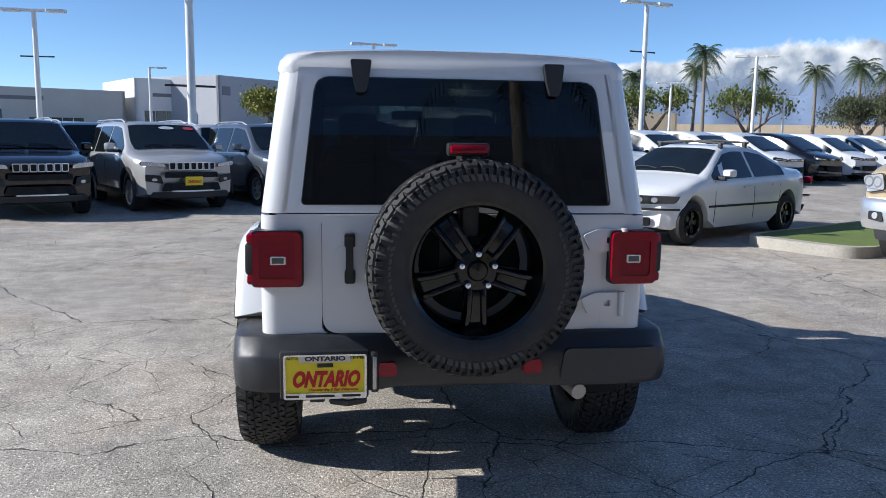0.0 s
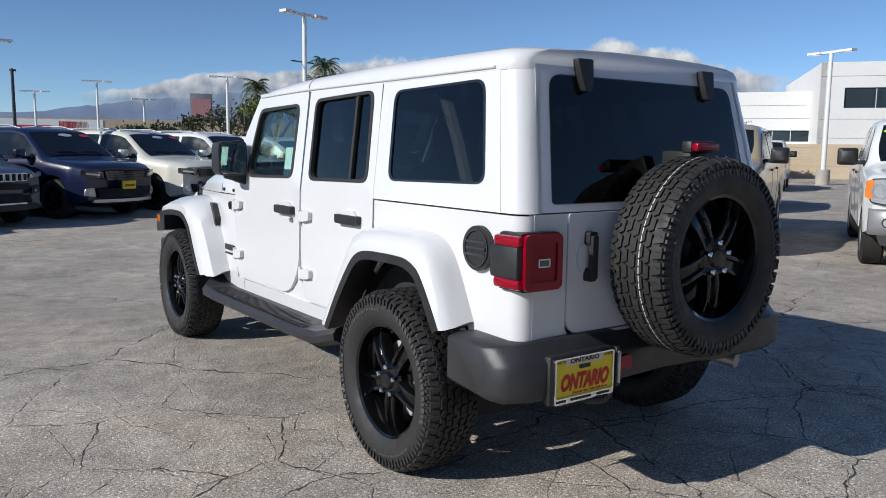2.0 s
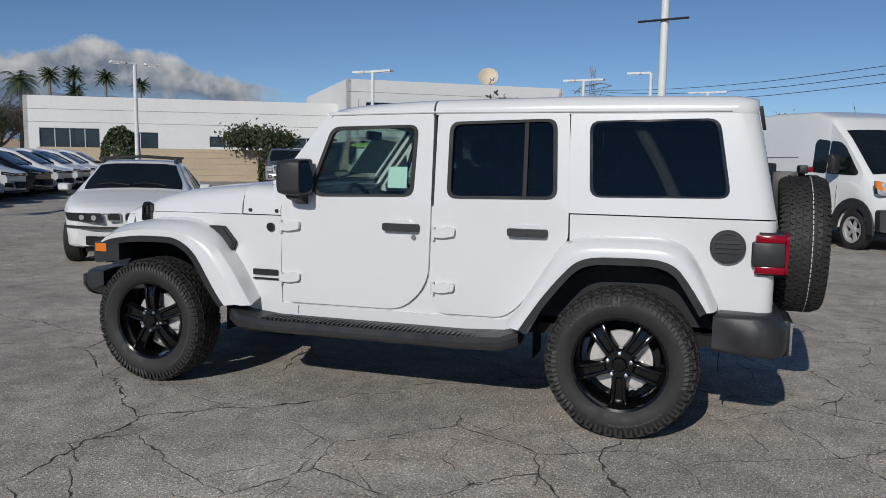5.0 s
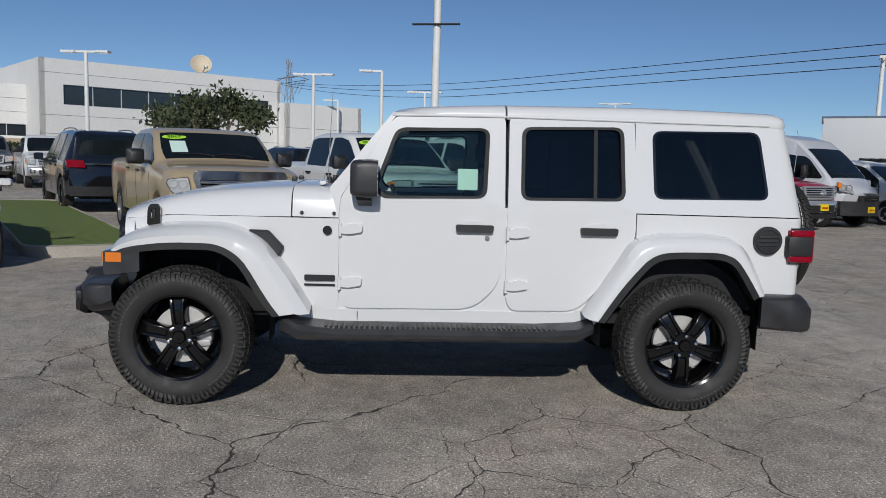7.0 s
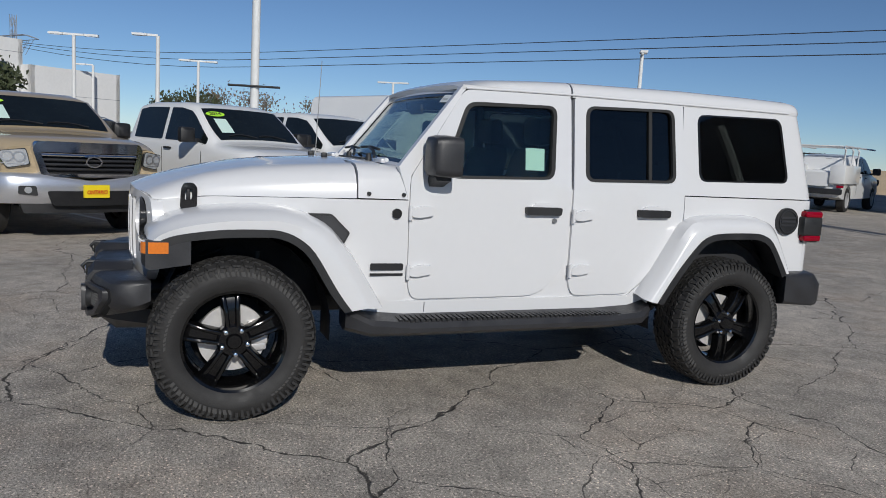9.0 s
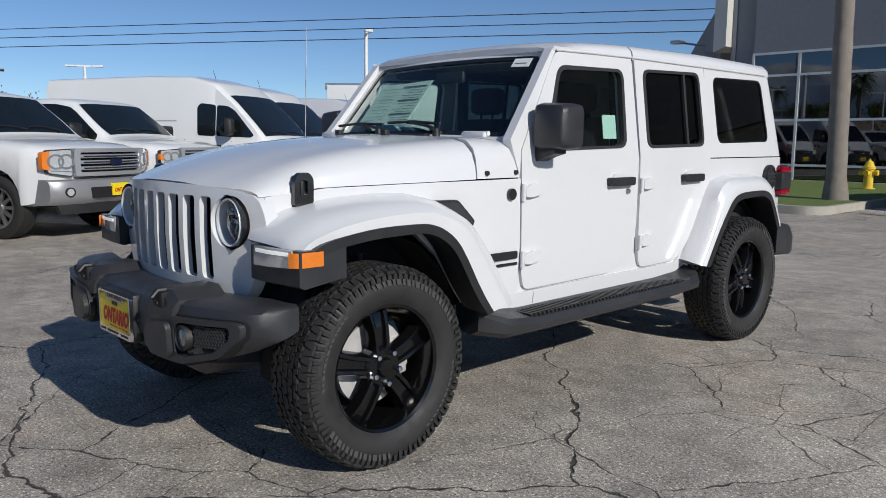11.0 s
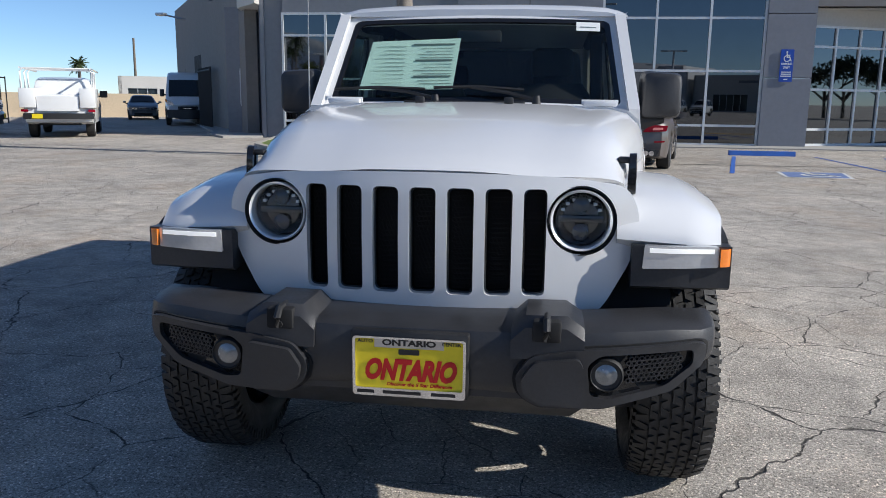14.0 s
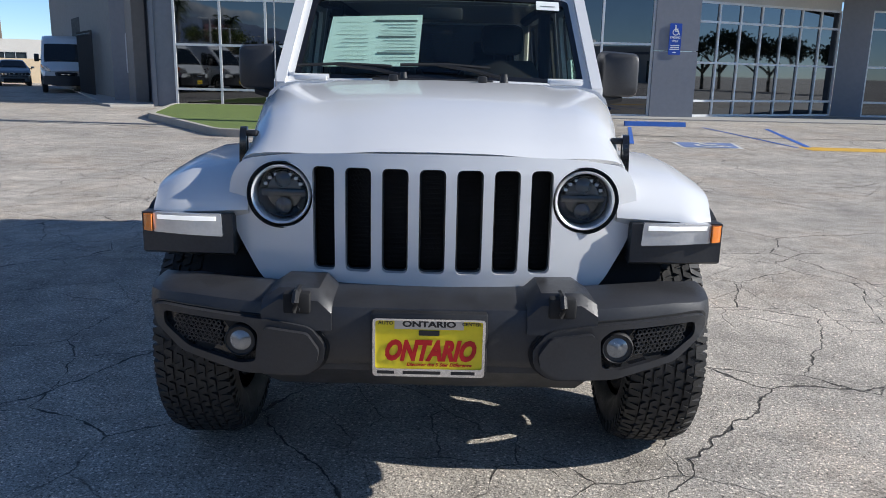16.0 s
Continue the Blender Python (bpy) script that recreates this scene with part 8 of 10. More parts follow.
vehicle("van", P_WHITE, "white high-roof van beside the grey building", "van", from_wheel("van", "FR", 17.9, -29.5, 26.6), plate_yellow=False, extra=cab_glass_van)
vehicle("sedan", P_GREY, "grey saloon in front of the tan wall", "sedan", from_wheel("sedan", "FR", 24.4, -37.4, 30), plate_yellow=False)


# ---- the glass-fronted grey building ----
GREY_WALL = mat("grey_render", (0.215, 0.228, 0.258), 0.85, vary=0.08, scale=0.6, bump=0.15, bump_scale=50)
JOINT_GREY = mat("shadow_joint", (0.09, 0.095, 0.105), 0.85, vary=0.1)
BROWN_WALL = mat("warm_grey_render", (0.24, 0.225, 0.21), 0.88, vary=0.1, scale=0.5, bump=0.2, bump_scale=40)
PALE_WALL = mat("pale_render", (0.55, 0.53, 0.49), 0.85, vary=0.08, scale=0.7)
WHITE_WALL = mat("white_render", (0.72, 0.71, 0.69), 0.8, vary=0.05, scale=0.4)
TAN_WALL = mat("tan_block", (0.5, 0.4, 0.28), 0.88, vary=0.12, scale=0.7, bump=0.2, bump_scale=20)
MULLION = mat("silver_mullion", (0.66, 0.67, 0.68), 0.45, metal=0.3, vary=0.06)
FAR_GLASS = mat("far_window_glass", (0.05, 0.065, 0.075), 0.08, metal=0.5, vary=0.3, scale=0.8)
COATED = mat("coated_glass", (0.115, 0.122, 0.132), 0.012, metal=1.0, vary=0.04, scale=0.3)
SOFFIT = mat("soffit_board", (0.5, 0.49, 0.46), 0.85, vary=0.08, scale=1)
GRASS = mat("turf", (0.135, 0.185, 0.045), 0.9, vary=0.45, scale=7, bump=0.9, bump_scale=90)
BLUE_SIGN = mat("sign_blue", (0.01, 0.07, 0.42), 0.45, vary=0.08)
BLUE_LINE = mat("worn_blue_marking", (0.03, 0.12, 0.45), 0.8, vary=0.35, scale=5)
WHITE_LINE = mat("worn_white_marking", (0.6, 0.6, 0.58), 0.85, vary=0.3, scale=5)
YELLOW_LINE = mat("worn_yellow_marking", (0.62, 0.36, 0.04), 0.85, vary=0.25, scale=5)
BLACK_STRIP = mat("black_strip", (0.02, 0.02, 0.02), 0.6, vary=0.3, scale=4)
FY, FZ = -16.3, 0.42


def wall_run(root, p, q, z0, z1, material, name="wall", thick=0.3, holes=(), label=""):
    """An upright wall from p to q with openings as (s0, s1, z0, z1) along it."""
    p, q = Vector(p), Vector(q)
    d = (q - p)
    length = d.length
    d.normalize()
    nrm = Vector((-d.y, d.x))
    bm = bmnew()
    plate(bm, [(0, z0), (length, z0), (length, z1), (0, z1)], [[(a, c), (b2, c), (b2, e), (a, e)] for a, b2, c, e in holes], lambda u, v, w: Vector((p.x + d.x * u + nrm.x * w, p.y + d.y * u + nrm.y * w, v)), thick, 50)
    return part(name, bm, material, root, label)


def glazing(root, p, q, cols, zs, depth=0.05, bar=0.06, glass_mat=None):
    """Panes between mullions: columns at even steps or given places, rows at heights zs."""
    p, q = Vector(p), Vector(q)
    d = q - p
    length = d.length
    d.normalize()
    nrm = Vector((-d.y, d.x))
    us = [length * k / cols for k in range(cols + 1)]

    def at(u, w, z):
        return Vector((p.x + d.x * u + nrm.x * w, p.y + d.y * u + nrm.y * w, z))

    def bar_box(u0, u1, z0, z1, front=0.026):
        bm = bmnew()
        loft(bm, [[at(u0, -front, z), at(u1, -front, z), at(u1, depth, z), at(u0, depth, z)] for z in (z0, z1)])
        return bm
    for u in us:
        part("mullion", bar_box(u - bar / 2, u + bar / 2, zs[0], zs[-1]), MULLION, root)
    for z in zs:
        part("transom", bar_box(-bar / 2, length + bar / 2, z - bar / 2, z + bar / 2, 0.018), MULLION, root)
    for u0, u1 in zip(us, us[1:]):
        for z0, z1 in zip(zs, zs[1:]):
            bm = bmnew()
            tilt = random.uniform(-0.006, 0.006)
            loft(bm, [[at(u0 + 0.02, 0.02 + tilt, z), at(u1 - 0.02, 0.02 - tilt, z), at(u1 - 0.02, 0.045, z), at(u0 + 0.02, 0.045, z)] for z in (z0 + 0.02, z1 - 0.02)])
            part("pane", bm, glass_mat or COATED, root)


SHOP = pose(0.08, -1.516, -0.535, 0, 0, 1.16) @ Matrix.Diagonal((1.208, 1.134, 1.208, 1.0))
shop = thing("showroom_building", "grey rendered showroom with tall mirrored glass bays", "building", SHOP)
TOP = 8.3
# facade runs along x; outside is +y, so runs go from -x to +x reversed
glazing(shop, (6.85, FY), (2.05, FY), 4, [0.48, 0.93, 2.08, 3.23, 3.80])
wall_run(shop, (6.85, FY), (2.05, FY), 3.83, TOP, GREY_WALL, thick=0.3)
wall_run(shop, (6.85, FY), (2.05, FY), 0.2, 0.45, GREY_WALL, thick=0.3)
cols_x = [2.05, 0.15, -1.74]
for a, c in zip(cols_x, cols_x[1:]):
    for z0, z1 in ((0.2, 2.2), (2.2, 3.78), (3.78, 5.9), (5.9, TOP)):
        wall_run(shop, (a - 0.012, FY + 0.05), (c + 0.012, FY + 0.05), z0 + 0.012, z1 - 0.012, GREY_WALL, "wall_panel", 0.28)
wall_run(shop, (2.05, FY - 0.02), (-1.74, FY - 0.02), 0.2, TOP, JOINT_GREY, "panel_backing", 0.1)
glazing(shop, (-1.76, FY), (-5.8, FY), 3, [0.48, 0.97, 2.36, 3.68, 5.0, 6.3])
wall_run(shop, (-1.76, FY), (-5.8, FY), 6.33, TOP, GREY_WALL)
wall_run(shop, (-1.76, FY), (-5.8, FY), 0.2, 0.45, GREY_WALL)
for z0, z1 in ((0.2, 2.2), (2.2, 3.78), (3.78, 5.9), (5.9, TOP)):
    wall_run(shop, (-5.83, FY + 0.12), (-7.0, FY + 0.12), z0 + 0.01, z1 - 0.01, GREY_WALL, "wall_panel", 0.5)
glazing(shop, (-7.02, FY - 0.25), (-12.0, -18.95), 7, [0.5, 0.9, 1.92, 3.0, 3.5])
wall_run(shop, (-7.02, FY - 0.25), (-12.0, -18.95), 3.53, 3.95, SOFFIT)
wall_run(shop, (-7.0, FY + 0.1), (-22.0, FY + 0.1), 3.95, TOP, BROWN_WALL, thick=0.4, label="deep warm grey fascia over the entrance")
bm = bmnew()
plate(bm, [(-22, FY), (-7.0, FY), (-7.0, -21), (-22, -21)], [], lambda u, v, d: Vector((u, v, 3.95 + d)), 0.08, 50)
part("soffit", bm, SOFFIT, shop)
wall_run(shop, (-12.03, -18.9), (-12.78, -18.55), 0.2, 3.95, GREY_WALL, "column", 0.4)
glazing(shop, (-12.8, -18.6), (-20.0, -18.6), 6, [0.5, 0.9, 1.92, 3.0, 3.5])
wall_run(shop, (-12.8, -18.65), (-22.0, -18.65), 3.5, 3.95, GREY_WALL)
# east end with the recess
wall_run(shop, (7.55, FY - 0.1), (6.85, FY - 0.1), 0.2, TOP, GREY_WALL)
wall_run(shop, (7.5, -18.4), (7.5, -16.35), 0.2, TOP, GREY_WALL, "recess_wall", 0.1)
wall_run(shop, (9.3, -18.4), (7.4, -18.4), 0.2, 4.2, GREY_WALL, "recess_wall", 0.1)
bm = bmnew()
loft(bm, [[Vector(v + (z,)) for v in ((7.52, -16.0), (8.5, -17.3), (8.8, -18.9), (7.52, -18.5))] for z in (4.05, TOP)])
part("entrance_block", bm, PALE_WALL, shop, "pale projecting block over the side recess")
SIDE_TOP = 5.6
SIDE0, SIDE1 = Vector((8.4, -17.6)), Vector((17.5, -33.2))
sd = (SIDE1 - SIDE0).normalized()
wall_run(shop, tuple(SIDE1), tuple(SIDE0), -0.1, SIDE_TOP, BROWN_WALL, "side_wall", 0.35, holes=((6.5, 8.6, 0.2, 3.2), (15.6, 17.1, 1.35, 2.35)))
# The doorway is filled by a near-black sheet standing in for indoor shade.
for s0, s1, z0, z1, mt, nm in ((6.5, 8.6, 0.2, 3.2, DARK, "roller_door"), (15.6, 17.1, 1.35, 2.35, FAR_GLASS, "side_window")):
    a, c = SIDE1 - sd * s0, SIDE1 - sd * s1
    wall_run(shop, tuple(a), tuple(c), z0, z1, mt, nm, 0.25) if nm == "roller_door" else glazing(shop, tuple(a), tuple(c), 1, [z0, z1], bar=0.12, glass_mat=FAR_GLASS)
bm = bmnew()
bm.faces.new([bm.verts.new(v) for v in ((8.3, -17.3, SIDE_TOP - 0.05), (-22, FY - 0.1, SIDE_TOP - 0.05), (-22, -33.2, SIDE_TOP - 0.05), (17.3, -33.2, SIDE_TOP - 0.05))])
part("roof", bm, GREY_WALL, shop)
for k, s in enumerate((6.0, 14.0)):
    a = SIDE0 + sd * s
    o = Vector((-sd.y, sd.x))
    bm = bmnew()
    tube(bm, [(a.x, a.y, 4.9), (a.x + 0.9 * o.x, a.y + 0.9 * o.y, 5.05)], 0.04, 6)
    box(bm, a.x + o.x - 0.2, a.x + o.x + 0.2, a.y + o.y - 0.2, a.y + o.y + 0.2, 5.0, 5.12, 0.03)
    part("wall_lamp", bm, SILVER, shop)
gate_ob = thing("metal_gate", "black metal yard gate beside the grey building", "gate", SHOP)
for k in range(16):
    a = SIDE0 + sd * (5.3 + k * 0.2) + Vector((0.25, 0.1))
    bm = bmnew()
    box(bm, a.x - 0.025, a.x + 0.025, a.y - 0.025, a.y + 0.025, 0.1, 2.6)
    part("bar", bm, BLACK_PLASTIC, gate_ob)
a, c = SIDE0 + sd * 5.3 + Vector((0.25, 0.1)), SIDE0 + sd * 8.4 + Vector((0.25, 0.1))
for z in (0.3, 2.5):
    bm = bmnew()
    tube(bm, [(a.x, a.y, z), (c.x, c.y, z)], 0.04, 6)
    part("gate_rail", bm, BLACK_PLASTIC, gate_ob)

# blue notice with the wheelchair sign
notice = thing("parking_notice", "blue accessible parking notice fixed to the grey wall", "sign", SHOP)
nx, ny = -6.36, FY + 0.135


def on_notice(o):
    return lambda u, v, d: Vector((nx - u, ny + o - d, 2.5 + v))


bm = bmnew()
plate(bm, rounded([(-0.16, -0.4), (0.16, -0.4), (0.16, 0.4), (-0.16, 0.4)], 0.02), [], on_notice(0.012), 0.012)
part("board", bm, BLUE_SIGN, notice)


def chair_symbol(bm, f, k=1.0):
    """The seated wheelchair figure reduced to a dot, bars and a ring."""
    plate(bm, disc(-0.01 * k, 0.115 * k, 0.024 * k, 12), [], f, 0.0)
    plate(bm, disc(0.0, -0.045 * k, 0.085 * k, 22), [disc(0.0, -0.045 * k, 0.062 * k, 22)], f, 0.0)
    for poly in ([(-0.025, 0.085), (0.01, 0.085), (0.012, -0.01), (-0.018, -0.01)], [(-0.018, -0.03), (0.075, -0.03), (0.075, -0.005), (-0.018, -0.005)], [(0.06, -0.03), (0.085, -0.03), (0.115, -0.11), (0.09, -0.115)], [(0.0, 0.05), (0.07, 0.045), (0.07, 0.028), (0.0, 0.03)]):
        plate(bm, [(x * k, y * k) for x, y in poly], [], f, 0.0)
    return bm


bm = bmnew()
chair_symbol(bm, lambda u, v, d: on_notice(0.015)(u, v + 0.22, 0))
part("wheelchair_symbol", bm, WHITE_PAPER, notice)
for words, v in (("PARKING", 0.04), ("ONLY", -0.05)):
    bm = bmnew()
    text_mesh(bm, words, 0.075, lambda u, w: on_notice(0.015)(u, w + v, 0), 0.27 if words == "PARKING" else 0.17)
    part("lettering", bm, WHITE_PAPER, notice)
for v, w in ((-0.16, 0.24), (-0.21, 0.24), (-0.26, 0.26), (-0.34, 0.1)):
    bm = bmnew()
    plate(bm, [(-w / 2, v - 0.012), (w / 2, v - 0.012), (w / 2, v + 0.012), (-w / 2, v + 0.012)], [], on_notice(0.015), 0.0)
    part("print_bar", bm, WHITE_PAPER, notice)


# ---- kerbs, islands, markings ----
def island(name, outline, lift, label, fill, width=0.16, base=None):
    root = thing(name, label, "traffic island")
    c = Vector((sum(p[0] for p in outline) / len(outline), sum(p[1] for p in outline) / len(outline)))
    inner = [tuple(Vector(p) + (c - Vector(p)).normalized() * width * 1.3) for p in outline]
    o, i = rounded(outline, 0.5, 5), rounded(inner, 0.4, 5)

    def h(u, v):
        return (ground_z(u, v) if base is None else base)
    bm = bmnew()
    plate(bm, o, [i], lambda u, v, d: Vector((u, v, h(u, v) + lift - d)), lift + 0.12, 0.8)
    bmesh.ops.bevel(bm, geom=[e for e in bm.edges if e.is_manifold and e.calc_face_angle(0) > 1.2], offset=0.02, segments=2, affect="EDGES")
    part("kerb", bm, CONCRETE, root, "pale concrete kerb")
    bm = bmnew()
    plate(bm, rounded(inner, 0.4, 5), [], lambda u, v, d: Vector((u, v, h(u, v) + lift - 0.015 + 0.02 * noise.noise((u * 2, v * 2, 0)) - d)), 0.1, 0.35)
    part("turf", bm, fill, root, "short mown turf")
    return root


E1, E2 = Vector((0.866, 0.5)), Vector((-0.5, 0.866))
A0 = Vector((5.55, 5.95))
island("grass_island", [tuple(A0 - E2 * 0.85), tuple(A0 + E1 * 11.0 - E2 * 0.85), tuple(A0 + E1 * 11.0 + E2 * 0.85), tuple(A0 + E2 * 0.85)], 0.15, "kerbed island of mown turf between parking bays", GRASS)
island("grass_bed", [(2.3, -9.4), (4.4, -9.35), (7.6, -14.1), (8.7, -19.4), (2.3, -19.6)], 0.15, "kerbed turf bed before the glass front", GRASS)
bm = bmnew()
plate(bm, [(-28, -18.9), (2.2, -18.6), (2.2, -20.2), (-8.2, -20.4), (-8.2, -24.0), (-28, -24.0)], [], lambda u, v, d: Vector((u, v, 0.035 - d)), 0.3, 3)
tagged(part("pavement", bm, PAVE), "pale concrete footpath along the building", "pavement", kind="structure")
bm = bmnew()
plate(bm, [(8.4, -15.6), (9.6, -17.4), (9.9, -18.6), (24.5, -48.0), (23.4, -48.6), (9.0, -19.0), (7.6, -17.4), (7.5, -16.2)], [], lambda u, v, d: (SHOP @ Vector((u, v, 0.0))).xy.to_3d() + Vector((0, 0, 0.07 - d)), 0.3, 2)
tagged(part("side_pavement", bm, PAVE), "concrete footpath along the side wall", "pavement", kind="structure")


def marking(name, poly, material, label, lift=0.006):
    bm = bmnew()
    plate(bm, poly, [], lambda u, v, d: Vector((u, v, ground_z(u, v) + lift)), 0.0, 0.7)
    tagged(part(name, bm, material), label, "road marking", kind="structure")


def stripe(p, q, w):
    p, q = Vector(p), Vector(q)
    n = (q - p).normalized()
    n = Vector((-n.y, n.x)) * w / 2
    return [tuple(p - n), tuple(q - n), tuple(q + n), tuple(p + n)]


marking("blue_line", stripe((-4.84, -15.0), (-3.75, -9.95), 0.09), BLUE_LINE, "worn blue bay line on the asphalt")
marking("blue_line", stripe((-6.9, -15.4), (-7.05, -9.9), 0.08), BLUE_LINE, "worn blue bay line on the asphalt")
marking("blue_line", stripe((-8.6, -15.4), (-7.3, -9.9), 0.12), BLUE_LINE, "worn blue bay line on the asphalt")
marking("yellow_line", stripe((-7.1, -9.7), (-13.5, -9.35), 0.75), YELLOW_LINE, "worn yellow hatched strip on the asphalt")
marking("blue_square", [(-4.72, -10.6), (-6.02, -10.6), (-5.78, -9.35), (-4.58, -9.35)], WHITE_LINE, "worn white square under the wheelchair mark")
marking("blue_square_fill", [(-4.79, -10.53), (-5.94, -10.53), (-5.72, -9.42), (-4.65, -9.42)], mat("faded_blue_marking", (0.14, 0.2, 0.38), 0.85, vary=0.4, scale=4), "faded blue accessible parking square", 0.01)
bm = bmnew()
chair_symbol(bm, lambda u, v, d: Vector((-5.27 - u, -10.0 - v * 1.1, ground_z(-5.27, -10.0) + 0.016)), 3.4)
tagged(part("wheelchair_mark", bm, WHITE_LINE), "worn white wheelchair mark on the asphalt", "road marking", kind="structure")
for k, (fx, fy) in enumerate(((7.1, 3.4), (8.7, 0.9), (10.1, -1.8), (11.5, -4.5), (13.0, -6.9), (14.6, -9.2), (16.2, -11.7), (17.8, -14.3))):
    p = Vector((fx, fy)) + Vector((0.0, -0.2))
    marking("bay_line", stripe(tuple(p), tuple(p + E1 * 6.0), 0.1), WHITE_LINE, "worn white bay line between parked trucks")
for k in range(11):
    p = Vector((-6.6 + 2.2 * k, 10.3 + 1.2 * k)) + Vector((0.95, 0.5))
    marking("bay_line", stripe(tuple(p), tuple(p + E2 * 5.2), 0.1), WHITE_LINE, "worn white bay line between parked cars")
# Two thin near-black strips laid across the asphalt.
marking("tar_line", stripe((17, -13.6), (1.2, -10.3), 0.06), BLACK_STRIP, "thin black line across the asphalt")
marking("tar_line", stripe((0.5, -11.9), (-16, -12.4), 0.06), BLACK_STRIP, "thin black line across the asphalt")
for x in (-5.65, -0.1):
    ws = thing("wheel_stop", "blue painted concrete wheel stop" if x < -2 else "plain concrete wheel stop before the footpath", "wheel stop", pose(x, -15.6, ground_z(x, -15.6)))
    bm = bmnew()
    loft(bm, [[Vector((xx, a, z)) for a, z in ((-0.09, 0), (0.09, 0), (0.06, 0.12), (-0.06, 0.12))] for xx in (-0.82, 0.82)])
    part("block", bm, BLUE_LINE if x < -2 else CONCRETE, ws)

# hydrant
hyd = thing("fire_hydrant", "yellow cast-iron fire hydrant on the turf", "hydrant", pose(3.9, -16.4, 0.12))
HY = mat("hydrant_yellow", (0.75, 0.5, 0.04), 0.5, vary=0.15, scale=8)
bm = bmnew()
lathe(bm, [(0.0, 0.0), (0.0, 0.16), (0.05, 0.16), (0.06, 0.115), (0.5, 0.11), (0.52, 0.15), (0.57, 0.15), (0.6, 0.12), (0.7, 0.08), (0.74, 0.03), (0.78, 0.03), (0.78, 0.0)], "z", 24)
part("barrel", bm, HY, hyd)
for d in ((0.2, 0), (-0.2, 0), (0, 0.22)):
    bm = bmnew()
    cyl(bm, (0, 0, 0.43), (d[0], d[1], 0.43), 0.06, n=14)
    cyl(bm, (d[0] * 0.85, d[1] * 0.85, 0.43), (d[0] * 1.1, d[1] * 1.1, 0.43), 0.075, n=6)
    part("outlet", bm, HY, hyd)

# ---- lamps and poles ----
POLE_WHITE = mat("pole_white", (0.72, 0.72, 0.7), 0.5, vary=0.06)


def lamp_post(x, y, h, turn, style):
    label = {"tee": "white pole with two flat lamp arms", "cross": "tall white pole with lamp heads and a banner bar", "dark": "dark pole with a single flat lamp", "single": "white pole with a single flat lamp"}[style]
    root = thing("street_lamp", label, "lamp post", pose(x, y, 0, 0, 0, turn), "car park lamps")
    col = GREY_PLASTIC if style == "dark" else POLE_WHITE
    bm = bmnew()
    cyl(bm, (0, 0, -0.05), (0, 0, 0.7), 0.3, n=16)
    part("footing", bm, CONCRETE, root)
    bm = bmnew()
    cyl(bm, (0, 0, 0.6), (0, 0, h), 0.11, 0.085, 14)
    part("pole", bm, col, root)
    for s in ((1,) if style in ("single", "dark") else (-1, 1)):
        bm = bmnew()
        loft(bm, [[Vector((s * xx, a, h - 0.03 + z)) for a, z in ((-w, 0.0), (w, 0.0), (w, 0.1), (-w, 0.1))] for xx, w in ((0.0, 0.06), (0.45, 0.07), (0.5, 0.17), (1.15, 0.17))])
        hd = part("lamp_head", bm, col, root)
        bm = bmnew()
        box(bm, *sorted((s * 0.6, s * 1.1)), -0.14, 0.14, h - 0.045, h - 0.028)
        part("lens", bm, CLEAR_LENS, hd)
    if style == "cross":
        bars = {8.6: (4.9, 2.63), 6.6: (4.8,)}.get(h, (h - 1.67,))
        for bar in bars:
            bm = bmnew()
            tube(bm, [(-0.62, 0.12, bar), (0.62, 0.12, bar)], 0.028, 8)
            part("banner_bar", bm, BLACK_PLASTIC, root)


for x, y, h, turn, st in ((-4.27, 16.9, 8.6, 20, "cross"), (15.02, 0.9, 8.6, 75, "cross"), (11.1, 26.1, 6.6, 20, "cross"), (1.0, 36.5, 5.9, 10, "cross"), (-12.1, 28.4, 5.91, 0, "cross"),
                          (22.0, 37.7, 6.0, -25, "tee"), (26.9, 26.7, 5.95, -30, "tee"), (15.6, 47.2, 5.9, -15, "tee"), (11.6, 66.1, 6.6, -10, "tee"), (7.8, 71.6, 5.9, -10, "tee"), (25.7, 57.8, 5.9, -15, "tee"), (43.3, 71.1, 5.9, -20, "tee"), (64.9, 80.9, 5.9, -30, "tee"), (28.0, 82.8, 5.9, -10, "tee"),
                          (-14.2, 55.0, 5.9, 0, "single"), (-4.0, 60.0, 5.9, 0, "single"), (0.4, 87.5, 5.9, 0, "single"), (3.8, 51.2, 5.9, 80, "dark"), (18.0, 76.7, 5.9, 0, "tee"), (48.5, 49.5, 5.9, -30, "tee"),
                          (32.1, 16.3, 5.9, 80, "tee"), (38.9, 6.66, 5.95, 80, "tee"), (35.5, 2.8, 5.9, 80, "single"), (47.2, 0.25, 5.9, 80, "tee"), (57.6, 6.8, 5.9, 80, "single"), (51.0, -13.6, 5.9, 60, "tee"), (27.4, -18.6, 6.28, 150, "single")):
    lamp_post(x, y, h, turn, st)

